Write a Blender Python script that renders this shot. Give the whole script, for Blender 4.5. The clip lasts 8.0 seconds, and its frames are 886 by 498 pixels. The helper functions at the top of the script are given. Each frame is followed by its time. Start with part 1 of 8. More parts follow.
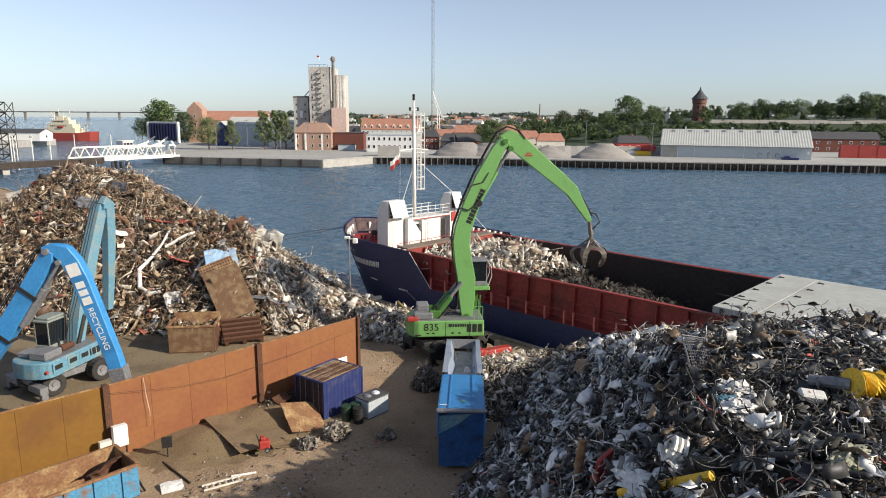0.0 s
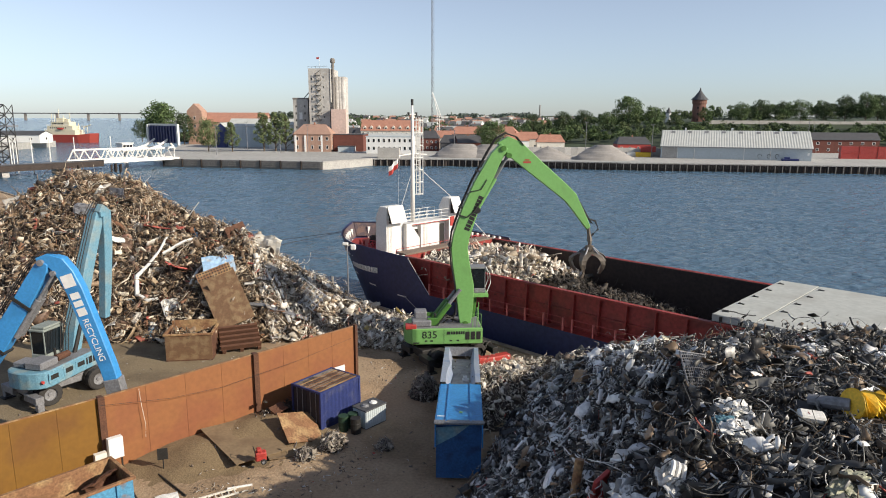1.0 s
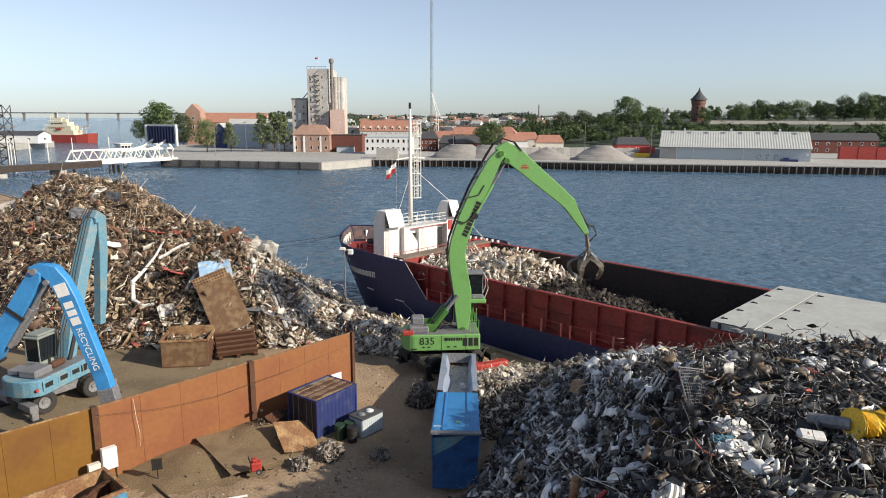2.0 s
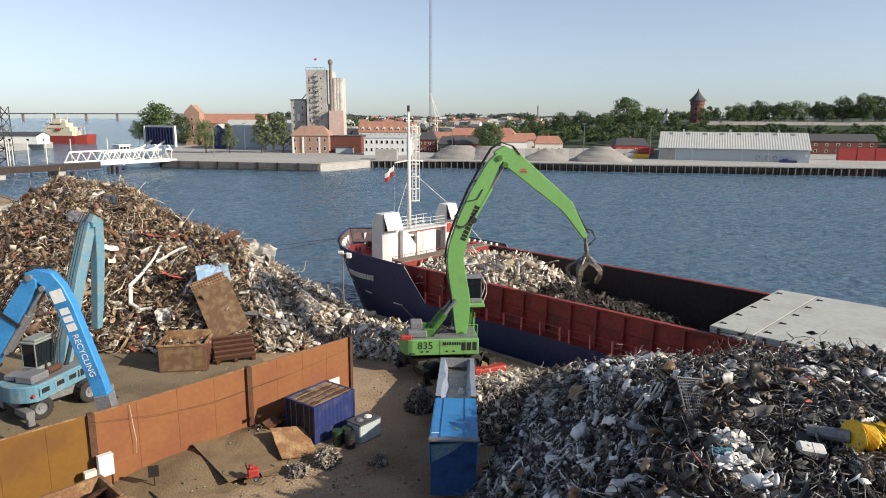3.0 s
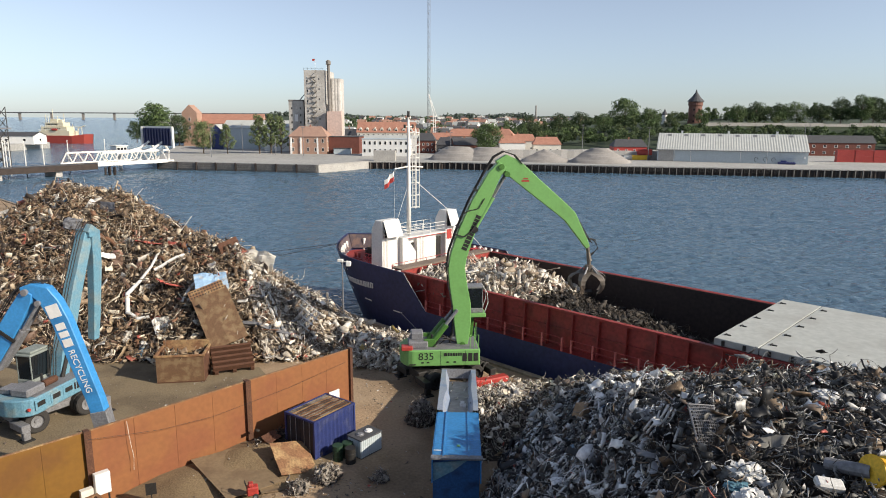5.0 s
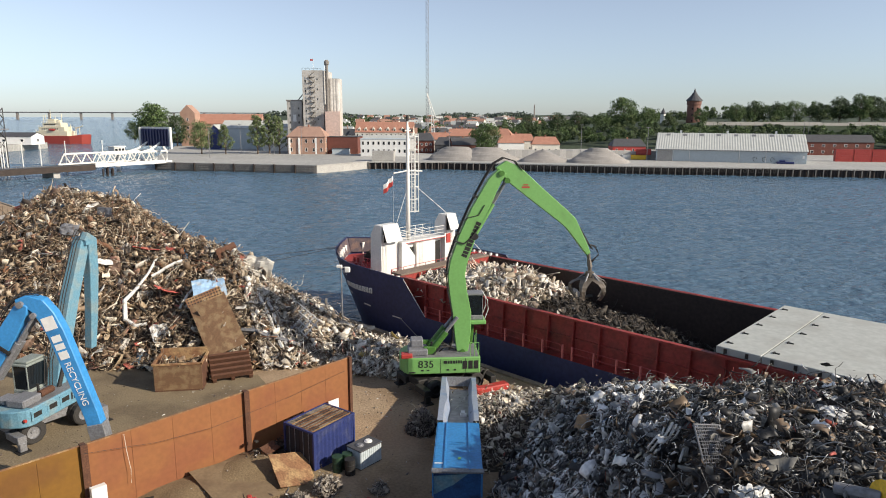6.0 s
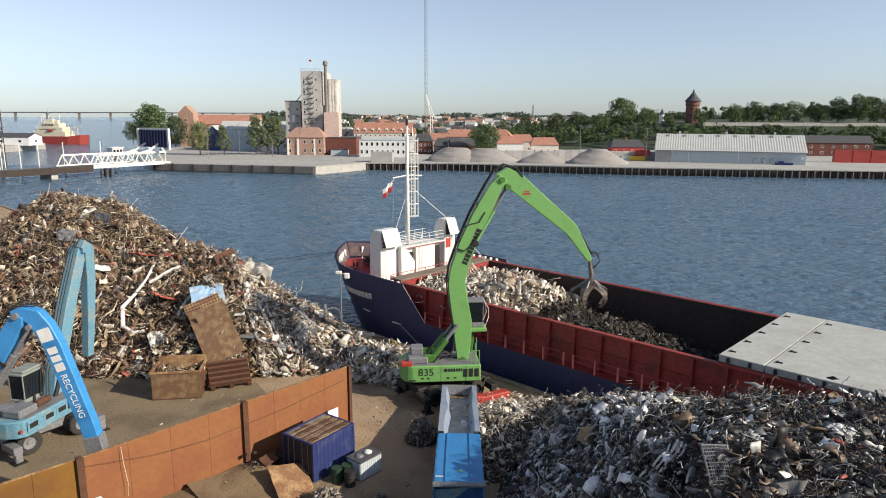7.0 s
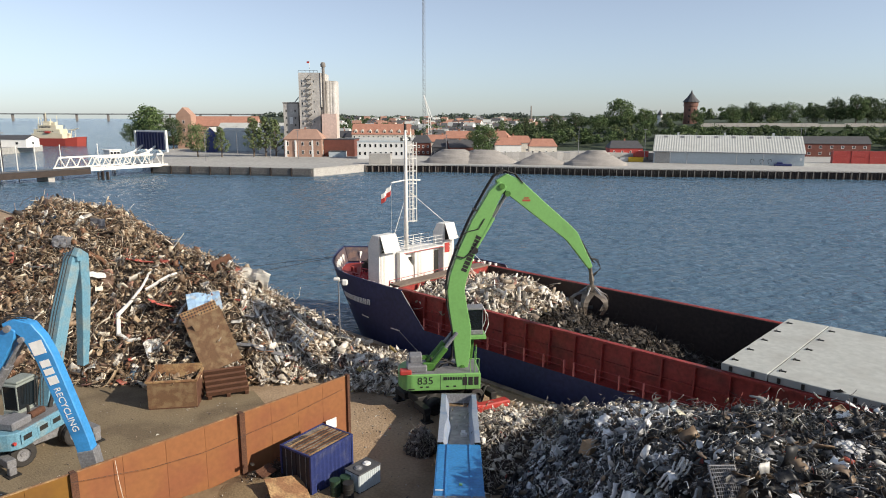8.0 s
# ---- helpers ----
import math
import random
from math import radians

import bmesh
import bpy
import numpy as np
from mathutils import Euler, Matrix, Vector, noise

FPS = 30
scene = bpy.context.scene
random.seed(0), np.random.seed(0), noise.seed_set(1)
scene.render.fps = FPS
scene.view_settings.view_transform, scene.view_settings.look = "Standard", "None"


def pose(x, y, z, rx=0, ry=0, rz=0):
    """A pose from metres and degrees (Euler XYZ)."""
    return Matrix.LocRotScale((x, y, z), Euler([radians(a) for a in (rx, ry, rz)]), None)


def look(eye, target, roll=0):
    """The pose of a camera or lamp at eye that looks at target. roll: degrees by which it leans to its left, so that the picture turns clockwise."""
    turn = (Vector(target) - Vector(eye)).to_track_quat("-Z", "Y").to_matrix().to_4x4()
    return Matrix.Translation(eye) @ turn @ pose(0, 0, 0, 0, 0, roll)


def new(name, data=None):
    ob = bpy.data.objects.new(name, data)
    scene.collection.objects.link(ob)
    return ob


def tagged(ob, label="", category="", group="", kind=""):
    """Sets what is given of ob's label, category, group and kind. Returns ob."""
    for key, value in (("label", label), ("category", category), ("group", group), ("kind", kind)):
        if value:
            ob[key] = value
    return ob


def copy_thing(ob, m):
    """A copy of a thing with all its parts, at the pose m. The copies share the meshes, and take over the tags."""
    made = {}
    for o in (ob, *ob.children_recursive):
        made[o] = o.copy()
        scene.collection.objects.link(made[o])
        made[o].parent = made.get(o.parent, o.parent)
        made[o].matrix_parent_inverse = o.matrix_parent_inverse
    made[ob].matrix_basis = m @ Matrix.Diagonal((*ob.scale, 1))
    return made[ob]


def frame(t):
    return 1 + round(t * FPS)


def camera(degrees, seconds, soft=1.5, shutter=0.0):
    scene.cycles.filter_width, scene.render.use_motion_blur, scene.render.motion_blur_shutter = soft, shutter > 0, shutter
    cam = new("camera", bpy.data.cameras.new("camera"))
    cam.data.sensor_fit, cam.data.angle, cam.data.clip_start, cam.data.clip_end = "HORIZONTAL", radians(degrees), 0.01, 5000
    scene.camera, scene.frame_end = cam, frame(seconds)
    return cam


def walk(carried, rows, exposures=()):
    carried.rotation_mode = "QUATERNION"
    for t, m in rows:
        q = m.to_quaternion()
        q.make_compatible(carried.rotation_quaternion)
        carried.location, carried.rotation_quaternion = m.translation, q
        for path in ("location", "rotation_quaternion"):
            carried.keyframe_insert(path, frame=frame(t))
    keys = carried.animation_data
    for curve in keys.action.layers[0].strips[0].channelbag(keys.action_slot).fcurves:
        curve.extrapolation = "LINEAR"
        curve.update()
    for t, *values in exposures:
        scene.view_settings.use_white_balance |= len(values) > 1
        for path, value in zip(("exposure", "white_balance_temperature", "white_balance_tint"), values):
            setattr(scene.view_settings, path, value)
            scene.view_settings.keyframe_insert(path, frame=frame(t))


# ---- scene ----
cam = camera(67.0, 8.0, soft=1.0)
PATH = [
    (0, (0.074, -0.172, 17.359), (0.06, 1.79, 16.969), 0.3),
    (0.5, (0.153, -0.011, 17.558), (0.138, 1.951, 17.169), 0.2),
    (1, (0.229, 0.14, 17.787), (0.214, 2.101, 17.399), 0.2),
    (1.5, (0.295, 0.339, 18.013), (0.281, 2.301, 17.623), 0.2),
    (3, (0.406, 0.683, 18.411), (0.396, 2.645, 18.023), 0.2),
    (3.5, (0.357, 0.789, 18.547), (0.348, 2.75, 18.158), 0.2),
    (4, (0.305, 0.956, 18.683), (0.297, 2.918, 18.293), 0.2),
    (4.5, (0.224, 1.117, 18.818), (0.219, 3.079, 18.43), 0.3),
    (6, (0.076, 1.773, 19.496), (0.077, 3.735, 19.104), 0.2),
    (6.5, (0.029, 1.98, 19.71), (0.031, 3.941, 19.318), 0.2),
    (7, (-0.034, 2.245, 19.915), (-0.029, 4.206, 19.523), 0.2),
    (7.5, (-0.085, 2.517, 20.107), (-0.077, 4.478, 19.715), 0.2),
    (8, (-0.086, 2.808, 20.253), (-0.076, 4.77, 19.863), 0.1),
]
walk(cam, [(t, look(eye, target, roll)) for t, eye, target, roll in PATH])

# ---- light ----
world = bpy.data.worlds.new("sky")
scene.world = world
world.use_nodes = True
wt = world.node_tree
sky = wt.nodes.new("ShaderNodeTexSky")
sky.sky_type, sky.sun_disc = "NISHITA", False
SUN_AZ, SUN_EL = 113.0, 27.5          # degrees clockwise from +y, and above the horizon
sky.sun_elevation, sky.sun_rotation = radians(SUN_EL), radians(SUN_AZ)
sky.air_density, sky.dust_density, sky.ozone_density = 0.9, 0.38, 6.0
pale = wt.nodes.new("ShaderNodeHueSaturation")   # thin high haze greys the blue
pale.inputs["Saturation"].default_value = 0.58
wt.links.new(sky.outputs[0], pale.inputs["Color"])
wt.links.new(pale.outputs[0], wt.nodes["Background"].inputs[0])
wt.nodes["Background"].inputs[1].default_value = 0.112
sun = new("sun", bpy.data.lights.new("sun", "SUN"))
sun.data.energy, sun.data.angle, sun.data.color = 5.0, radians(0.6), (1.0, 0.90, 0.75)
to_sun = Vector((math.sin(radians(SUN_AZ)) * math.cos(radians(SUN_EL)), math.cos(radians(SUN_AZ)) * math.cos(radians(SUN_EL)), math.sin(radians(SUN_EL))))
sun.matrix_world = look(to_sun * 50, (0, 0, 0))
scene.view_settings.exposure = 0.34


# ---- materials ----
def material(name, base, rough=0.7, metal=0.0, vary=0.25, size=1.0, bump=0.15, other=None, grain=8.0, amount=0.5, island=False, objects=False):
    """A surface with variation at two scales: blotches of about size metres and a fine grain; other: a second colour for stains."""
    m = bpy.data.materials.new(name)
    m.use_nodes = True
    nt = m.node_tree
    b = nt.nodes["Principled BSDF"]
    b.inputs["Roughness"].default_value, b.inputs["Metallic"].default_value = rough, metal
    co = nt.nodes.new("ShaderNodeTexCoord")
    n1, n2 = nt.nodes.new("ShaderNodeTexNoise"), nt.nodes.new("ShaderNodeTexNoise")
    n1.inputs["Scale"].default_value, n1.inputs["Detail"].default_value = 1.0 / size, 6
    n2.inputs["Scale"].default_value, n2.inputs["Detail"].default_value = grain / size, 4
    for n in (n1, n2):
        nt.links.new(co.outputs["Object"], n.inputs["Vector"])
    mix = nt.nodes.new("ShaderNodeMix")
    mix.data_type = "RGBA"
    lo, hi = [c * (1 - vary) for c in base], [min(1.0, c * (1 + vary)) for c in base]
    if other:
        ramp = nt.nodes.new("ShaderNodeValToRGB")
        ramp.color_ramp.elements[0].position, ramp.color_ramp.elements[1].position = amount - 0.08, amount + 0.08
        nt.links.new(n1.outputs["Fac"], ramp.inputs[0])
        nt.links.new(ramp.outputs[0], mix.inputs["Factor"])
        mix.inputs["A"].default_value, mix.inputs["B"].default_value = (*base, 1), (*other, 1)
    else:
        nt.links.new(n1.outputs["Fac"], mix.inputs["Factor"])
        mix.inputs["A"].default_value, mix.inputs["B"].default_value = (*lo, 1), (*hi, 1)
    fine = nt.nodes.new("ShaderNodeMix")
    fine.data_type, fine.blend_type = "RGBA", "MULTIPLY"
    fine.inputs["Factor"].default_value = 1.0
    r2 = nt.nodes.new("ShaderNodeMapRange")
    r2.inputs["From Min"].default_value, r2.inputs["From Max"].default_value = 0.3, 0.7
    r2.inputs["To Min"].default_value, r2.inputs["To Max"].default_value = 1 - vary, 1 + vary * 0.5
    nt.links.new(n2.outputs["Fac"], r2.inputs["Value"])
    nt.links.new(mix.outputs["Result"], fine.inputs["A"])
    nt.links.new(r2.outputs["Result"], fine.inputs["B"])
    out = fine.outputs["Result"]
    if objects:
        info = nt.nodes.new("ShaderNodeObjectInfo")
        r3 = nt.nodes.new("ShaderNodeMapRange")
        r3.inputs["To Min"].default_value, r3.inputs["To Max"].default_value = 0.75, 1.2
        nt.links.new(info.outputs["Random"], r3.inputs["Value"])
        tone = nt.nodes.new("ShaderNodeMix")
        tone.data_type, tone.blend_type = "RGBA", "MULTIPLY"
        tone.inputs["Factor"].default_value = 1.0
        nt.links.new(out, tone.inputs["A"])
        nt.links.new(r3.outputs["Result"], tone.inputs["B"])
        out = tone.outputs["Result"]
    nt.links.new(out, b.inputs["Base Color"])
    if bump:
        bp = nt.nodes.new("ShaderNodeBump")
        bp.inputs["Strength"].default_value, bp.inputs["Distance"].default_value = bump, 0.04 * size
        nt.links.new(n2.outputs["Fac"], bp.inputs["Height"])
        nt.links.new(bp.outputs["Normal"], b.inputs["Normal"])
    return m


def islands(name, colours, rough=0.6, metal=0.0, vary=0.3):
    """Loose pieces: each joined piece takes one colour of the list, (weight, r, g, b), and a little grime."""
    m = bpy.data.materials.new(name)
    m.use_nodes = True
    nt = m.node_tree
    b = nt.nodes["Principled BSDF"]
    b.inputs["Roughness"].default_value, b.inputs["Metallic"].default_value = rough, metal
    geo, ramp = nt.nodes.new("ShaderNodeNewGeometry"), nt.nodes.new("ShaderNodeValToRGB")
    ramp.color_ramp.interpolation = "CONSTANT"
    total, at = sum(c[0] for c in colours), 0.0
    for i, (w, r, g, bl) in enumerate(colours):
        e = ramp.color_ramp.elements[0] if i == 0 else ramp.color_ramp.elements.new(at)
        e.position, e.color = at, (r, g, bl, 1)
        at += w / total
    last = ramp.color_ramp.elements[len(ramp.color_ramp.elements) - 1]
    last.color = (*colours[-1][1:], 1)
    nt.links.new(geo.outputs["Random Per Island"], ramp.inputs[0])
    co, n = nt.nodes.new("ShaderNodeTexCoord"), nt.nodes.new("ShaderNodeTexNoise")
    n.inputs["Scale"].default_value, n.inputs["Detail"].default_value = 5.0, 5
    nt.links.new(co.outputs["Object"], n.inputs["Vector"])
    r2 = nt.nodes.new("ShaderNodeMapRange")
    r2.inputs["From Min"].default_value, r2.inputs["From Max"].default_value = 0.3, 0.7
    r2.inputs["To Min"].default_value, r2.inputs["To Max"].default_value = 1 - vary, 1 + vary * 0.4
    nt.links.new(n.outputs["Fac"], r2.inputs["Value"])
    mul = nt.nodes.new("ShaderNodeMix")
    mul.data_type, mul.blend_type = "RGBA", "MULTIPLY"
    mul.inputs["Factor"].default_value = 1.0
    nt.links.new(ramp.outputs[0], mul.inputs["A"])
    nt.links.new(r2.outputs["Result"], mul.inputs["B"])
    nt.links.new(mul.outputs["Result"], b.inputs["Base Color"])
    return m


def water_material():
    m = bpy.data.materials.new("harbour_water")
    m.use_nodes = True
    nt = m.node_tree
    b = nt.nodes["Principled BSDF"]
    b.inputs["Base Color"].default_value = (0.07, 0.125, 0.18, 1)
    b.inputs["Roughness"].default_value, b.inputs["IOR"].default_value = 0.12, 1.33
    co, mp = nt.nodes.new("ShaderNodeTexCoord"), nt.nodes.new("ShaderNodeMapping")
    mp.inputs["Rotation"].default_value = (0, 0, radians(-20))
    mp.inputs["Scale"].default_value = (0.55, 1.0, 1.0)
    nt.links.new(co.outputs["Object"], mp.inputs["Vector"])
    total = None
    for scale, weight in ((0.9, 1.0), (2.3, 0.4)):
        n = nt.nodes.new("ShaderNodeTexNoise")
        n.inputs["Scale"].default_value, n.inputs["Detail"].default_value = scale, 4
        nt.links.new(mp.outputs["Vector"], n.inputs["Vector"])
        k = nt.nodes.new("ShaderNodeMath")
        k.operation = "MULTIPLY"
        k.inputs[1].default_value = weight
        nt.links.new(n.outputs["Fac"], k.inputs[0])
        if total:
            s = nt.nodes.new("ShaderNodeMath")
            s.operation = "ADD"
            nt.links.new(total, s.inputs[0])
            nt.links.new(k.outputs[0], s.inputs[1])
            total = s.outputs[0]
        else:
            total = k.outputs[0]
    bp = nt.nodes.new("ShaderNodeBump")
    bp.inputs["Strength"].default_value, bp.inputs["Distance"].default_value = 1.0, 0.75
    nt.links.new(total, bp.inputs["Height"])
    nt.links.new(bp.outputs["Normal"], b.inputs["Normal"])
    return m


M = {
    "yard": material("packed_sandy_dirt", (0.365, 0.262, 0.165), 0.95, vary=0.22, size=5.0, bump=0.35, other=(0.235, 0.16, 0.095), grain=30, amount=0.55),
    "land": material("far_quay_gravel", (0.37, 0.362, 0.34), 0.95, vary=0.25, size=25.0, bump=0.1, grain=20),
    "grass": material("rough_grass", (0.09, 0.11, 0.04), 0.95, vary=0.4, size=8.0),
    "concrete": material("weathered_concrete", (0.40, 0.38, 0.35), 0.9, vary=0.25, size=3.0, bump=0.2),
    "concrete_dark": material("dark_stained_concrete", (0.22, 0.20, 0.18), 0.9, vary=0.35, size=2.0, bump=0.3),
    "steel_pile": material("rusty_sheet_piling", (0.045, 0.032, 0.026), 0.85, vary=0.5, size=1.5, bump=0.3),
    "rust_wall": material("rust_orange_steel", (0.24, 0.094, 0.032), 0.75, vary=0.11, size=2.6, bump=0.06, other=(0.215, 0.075, 0.03), grain=9, amount=0.54),
    "rust_yellow": material("yellow_brown_rust_steel", (0.185, 0.086, 0.009), 0.75, vary=0.11, size=2.6, bump=0.06, other=(0.15, 0.064, 0.011), grain=9, amount=0.54),
    "mud": material("dark_olive_mud", (0.215, 0.165, 0.10), 0.95, vary=0.25, size=3.0, bump=0.4, other=(0.15, 0.112, 0.068), grain=25, amount=0.55),
    "trough": material("bleached_grey_blue_steel", (0.30, 0.34, 0.42), 0.55, metal=0.1, vary=0.2, size=1.0, bump=0.08, other=(0.22, 0.29, 0.42), amount=0.55),
    "rust_dark": material("dark_rust", (0.10, 0.042, 0.022), 0.85, vary=0.4, size=0.6, bump=0.4),
    "rust_plate": material("rusty_plate_steel", (0.23, 0.115, 0.055), 0.8, vary=0.35, size=0.9, bump=0.3, other=(0.36, 0.23, 0.11), amount=0.55),
    "hull_blue": material("navy_hull_paint", (0.024, 0.03, 0.095), 0.55, vary=0.3, size=3.0, bump=0.05),
    "hull_red": material("oxide_red_paint", (0.30, 0.036, 0.028), 0.6, vary=0.35, size=2.0, bump=0.1, other=(0.19, 0.034, 0.027), amount=0.58),
    "deck_red": material("bright_red_deck_paint", (0.36, 0.05, 0.045), 0.55, vary=0.25, size=1.5),
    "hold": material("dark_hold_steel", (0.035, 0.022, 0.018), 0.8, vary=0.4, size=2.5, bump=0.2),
    "ship_white": material("white_ship_paint", (0.72, 0.70, 0.66), 0.5, vary=0.1, size=1.2, bump=0.05),
    "cover": material("pale_grey_hatch_paint", (0.42, 0.43, 0.40), 0.7, vary=0.14, size=3.0, bump=0.08, other=(0.36, 0.36, 0.33), amount=0.58),
    "green": material("lime_green_machine_paint", (0.17, 0.37, 0.11), 0.42, vary=0.10, size=1.2, bump=0.03, other=(0.14, 0.29, 0.09), amount=0.66),
    "green_drum": material("dark_green_drum_paint", (0.02, 0.05, 0.025), 0.6, vary=0.3, size=0.5),
    "green_dark": material("grimy_green_steel", (0.06, 0.17, 0.025), 0.55, vary=0.35, size=0.5),
    "blue": material("bright_blue_machine_paint", (0.045, 0.26, 0.58), 0.45, vary=0.15, size=1.0, bump=0.04, other=(0.035, 0.20, 0.45), amount=0.6),
    "pale_blue": material("faded_pale_blue_paint", (0.13, 0.28, 0.37), 0.6, vary=0.25, size=0.8, bump=0.06, other=(0.21, 0.29, 0.31), amount=0.56),
    "trailer_blue": material("scuffed_blue_steel", (0.035, 0.22, 0.52), 0.5, vary=0.2, size=1.2, bump=0.05),
    "container_blue": material("dark_blue_container_paint", (0.018, 0.03, 0.13), 0.6, vary=0.3, size=0.8, other=(0.05, 0.06, 0.14), amount=0.6),
    "grey_steel": material("worn_grey_steel", (0.22, 0.22, 0.23), 0.55, metal=0.2, vary=0.3, size=0.8, bump=0.1),
    "dark_steel": material("greasy_dark_steel", (0.03, 0.028, 0.026), 0.6, metal=0.3, vary=0.4, size=0.4, bump=0.1),
    "rubber": material("dusty_tyre_rubber", (0.035, 0.032, 0.03), 0.9, vary=0.3, size=0.3),
    "glass": material("dark_window_glass", (0.012, 0.015, 0.018), 0.06, vary=0.1, size=1.0, bump=0),
    "red": material("red_paint", (0.40, 0.045, 0.035), 0.5, vary=0.25, size=0.7),
    "white": material("white_paint", (0.75, 0.74, 0.71), 0.6, vary=0.1, size=2.0),
    "brick": material("red_brick", (0.38, 0.18, 0.125), 0.9, vary=0.25, size=2.0, bump=0.1),
    "brick_dark": material("dark_red_brick", (0.16, 0.055, 0.04), 0.9, vary=0.3, size=2.0, bump=0.1),
    "tile": material("orange_roof_tiles", (0.40, 0.195, 0.135), 0.85, vary=0.25, size=2.2, bump=0.2),
    "slate": material("dark_slate_roof", (0.07, 0.07, 0.075), 0.7, vary=0.25, size=2.0),
    "cream": material("cream_render", (0.66, 0.62, 0.54), 0.85, vary=0.15, size=4.0),
    "pink": material("pinkish_concrete", (0.58, 0.43, 0.37), 0.85, vary=0.15, size=8.0),
    "silo": material("streaked_silo_concrete", (0.50, 0.475, 0.44), 0.92, vary=0.22, size=7.0, bump=0.1, other=(0.36, 0.34, 0.315), amount=0.57),
    "sheet_roof": material("pale_ribbed_sheet_roof", (0.48, 0.49, 0.46), 0.6, vary=0.15, size=3.0, bump=0.05),
    "shed_wall": material("pale_blue_grey_cladding", (0.45, 0.50, 0.52), 0.7, vary=0.1, size=5.0),
    "gravel": material("grey_aggregate", (0.29, 0.27, 0.25), 0.95, vary=0.25, size=4.0, bump=0.4, grain=25),
    # bed colour set near black to stand in for shade deep in the heaps
    "heap_gap_shade": material("oily_rust_dirt", (0.05, 0.036, 0.026), 0.95, vary=0.4, size=0.8, bump=0.5),
    "ochre_brick": material("pale_brown_brick", (0.40, 0.25, 0.185), 0.9, vary=0.25, size=2.0, bump=0.1),
    "pink_roof": material("weathered_pink_brown_roof", (0.36, 0.225, 0.17), 0.85, vary=0.25, size=2.5, bump=0.2),
    "brown_brick": material("dark_brown_brick", (0.21, 0.105, 0.08), 0.9, vary=0.3, size=2.0, bump=0.1),
    "asphalt": material("worn_asphalt", (0.075, 0.072, 0.07), 0.9, vary=0.25, size=4.0),
    "leaf": islands("leaf_clumps", [(3, 0.07, 0.115, 0.035), (3, 0.095, 0.15, 0.045), (2, 0.05, 0.085, 0.028), (1.5, 0.13, 0.18, 0.06)], 0.8),
    "leaf_light": islands("pale_leaf_clumps", [(3, 0.11, 0.15, 0.055), (3, 0.15, 0.19, 0.075), (2, 0.08, 0.115, 0.04), (1.5, 0.2, 0.235, 0.10)], 0.8),
    # distance haze is mixed into these leaf colours
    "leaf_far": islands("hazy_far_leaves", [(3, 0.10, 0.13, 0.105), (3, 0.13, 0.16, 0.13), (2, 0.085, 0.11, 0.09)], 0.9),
    "leaf_dark": islands("dark_leaf_clumps", [(3, 0.045, 0.072, 0.027), (3, 0.062, 0.096, 0.035), (2, 0.034, 0.056, 0.022), (1, 0.09, 0.125, 0.045)], 0.85),
    "leaf_mid": islands("yellowish_leaf_clumps", [(3, 0.085, 0.12, 0.04), (3, 0.12, 0.155, 0.055), (2, 0.06, 0.09, 0.03), (1, 0.16, 0.195, 0.075)], 0.8),
    "bark": material("grey_brown_bark", (0.12, 0.09, 0.065), 0.95, vary=0.3, size=0.5, bump=0.4),
    "far_wood": material("distant_woodland", (0.035, 0.055, 0.025), 0.95, vary=0.5, size=14.0, bump=0.6, grain=6),
    "navy_panel": material("navy_ribbed_panel", (0.02, 0.025, 0.09), 0.5, vary=0.15, size=2.0),
    "yellow": material("yellow_paint", (0.75, 0.46, 0.03), 0.6, vary=0.2, size=0.6),
    "water": water_material(),
}
SCRAP_LIGHT = islands("light_shredded_scrap", [(2.6, 0.54, 0.48, 0.39), (1.8, 0.32, 0.26, 0.19), (4.6, 0.80, 0.74, 0.65), (1.6, 0.18, 0.14, 0.11), (0.8, 0.09, 0.08, 0.07), (0.1, 0.38, 0.10, 0.07), (0.06, 0.5, 0.38, 0.14)], 0.65, 0.1)
SCRAP_BROWN = islands("rusty_mixed_scrap", [(3.0, 0.15, 0.10, 0.062), (2.4, 0.27, 0.185, 0.115), (2.5, 0.055, 0.041, 0.031), (2.2, 0.38, 0.285, 0.185), (1.6, 0.52, 0.42, 0.30), (1.4, 0.74, 0.66, 0.53), (0.8, 0.22, 0.11, 0.06), (0.08, 0.36, 0.075, 0.055), (0.07, 0.09, 0.17, 0.25)], 0.65, 0.1)
SCRAP_DARK = islands("dark_mixed_scrap", [(4.8, 0.018, 0.018, 0.019), (3.0, 0.045, 0.044, 0.043), (2.0, 0.10, 0.098, 0.092), (1.3, 0.22, 0.215, 0.20), (0.9, 0.46, 0.45, 0.43), (1.1, 0.80, 0.79, 0.76), (1.3, 0.17, 0.12, 0.078), (0.04, 0.09, 0.15, 0.30), (0.04, 0.36, 0.08, 0.06), (0.03, 0.5, 0.42, 0.09)], 0.55, 0.15)
SCRAP_BLACK = islands("blackened_scrap", [(4, 0.03, 0.026, 0.022), (3, 0.055, 0.045, 0.036), (2, 0.09, 0.07, 0.055), (0.6, 0.2, 0.17, 0.14), (0.2, 0.42, 0.4, 0.36)], 0.75, 0.1)


# ---- building helpers ----
def empty(name, m=None):
    ob = new(name)
    if m is not None:
        ob.matrix_world = m
    return ob


def part(name, bm, mat, parent=None, label="", smooth=False):
    me = bpy.data.meshes.new(name)
    bm.to_mesh(me)
    bm.free()
    me.materials.append(mat)
    if smooth:
        me.polygons.foreach_set("use_smooth", [True] * len(me.polygons))
    ob = new(name, me)
    if parent:
        ob.parent = parent
    if label:
        ob["label"] = label
    return ob


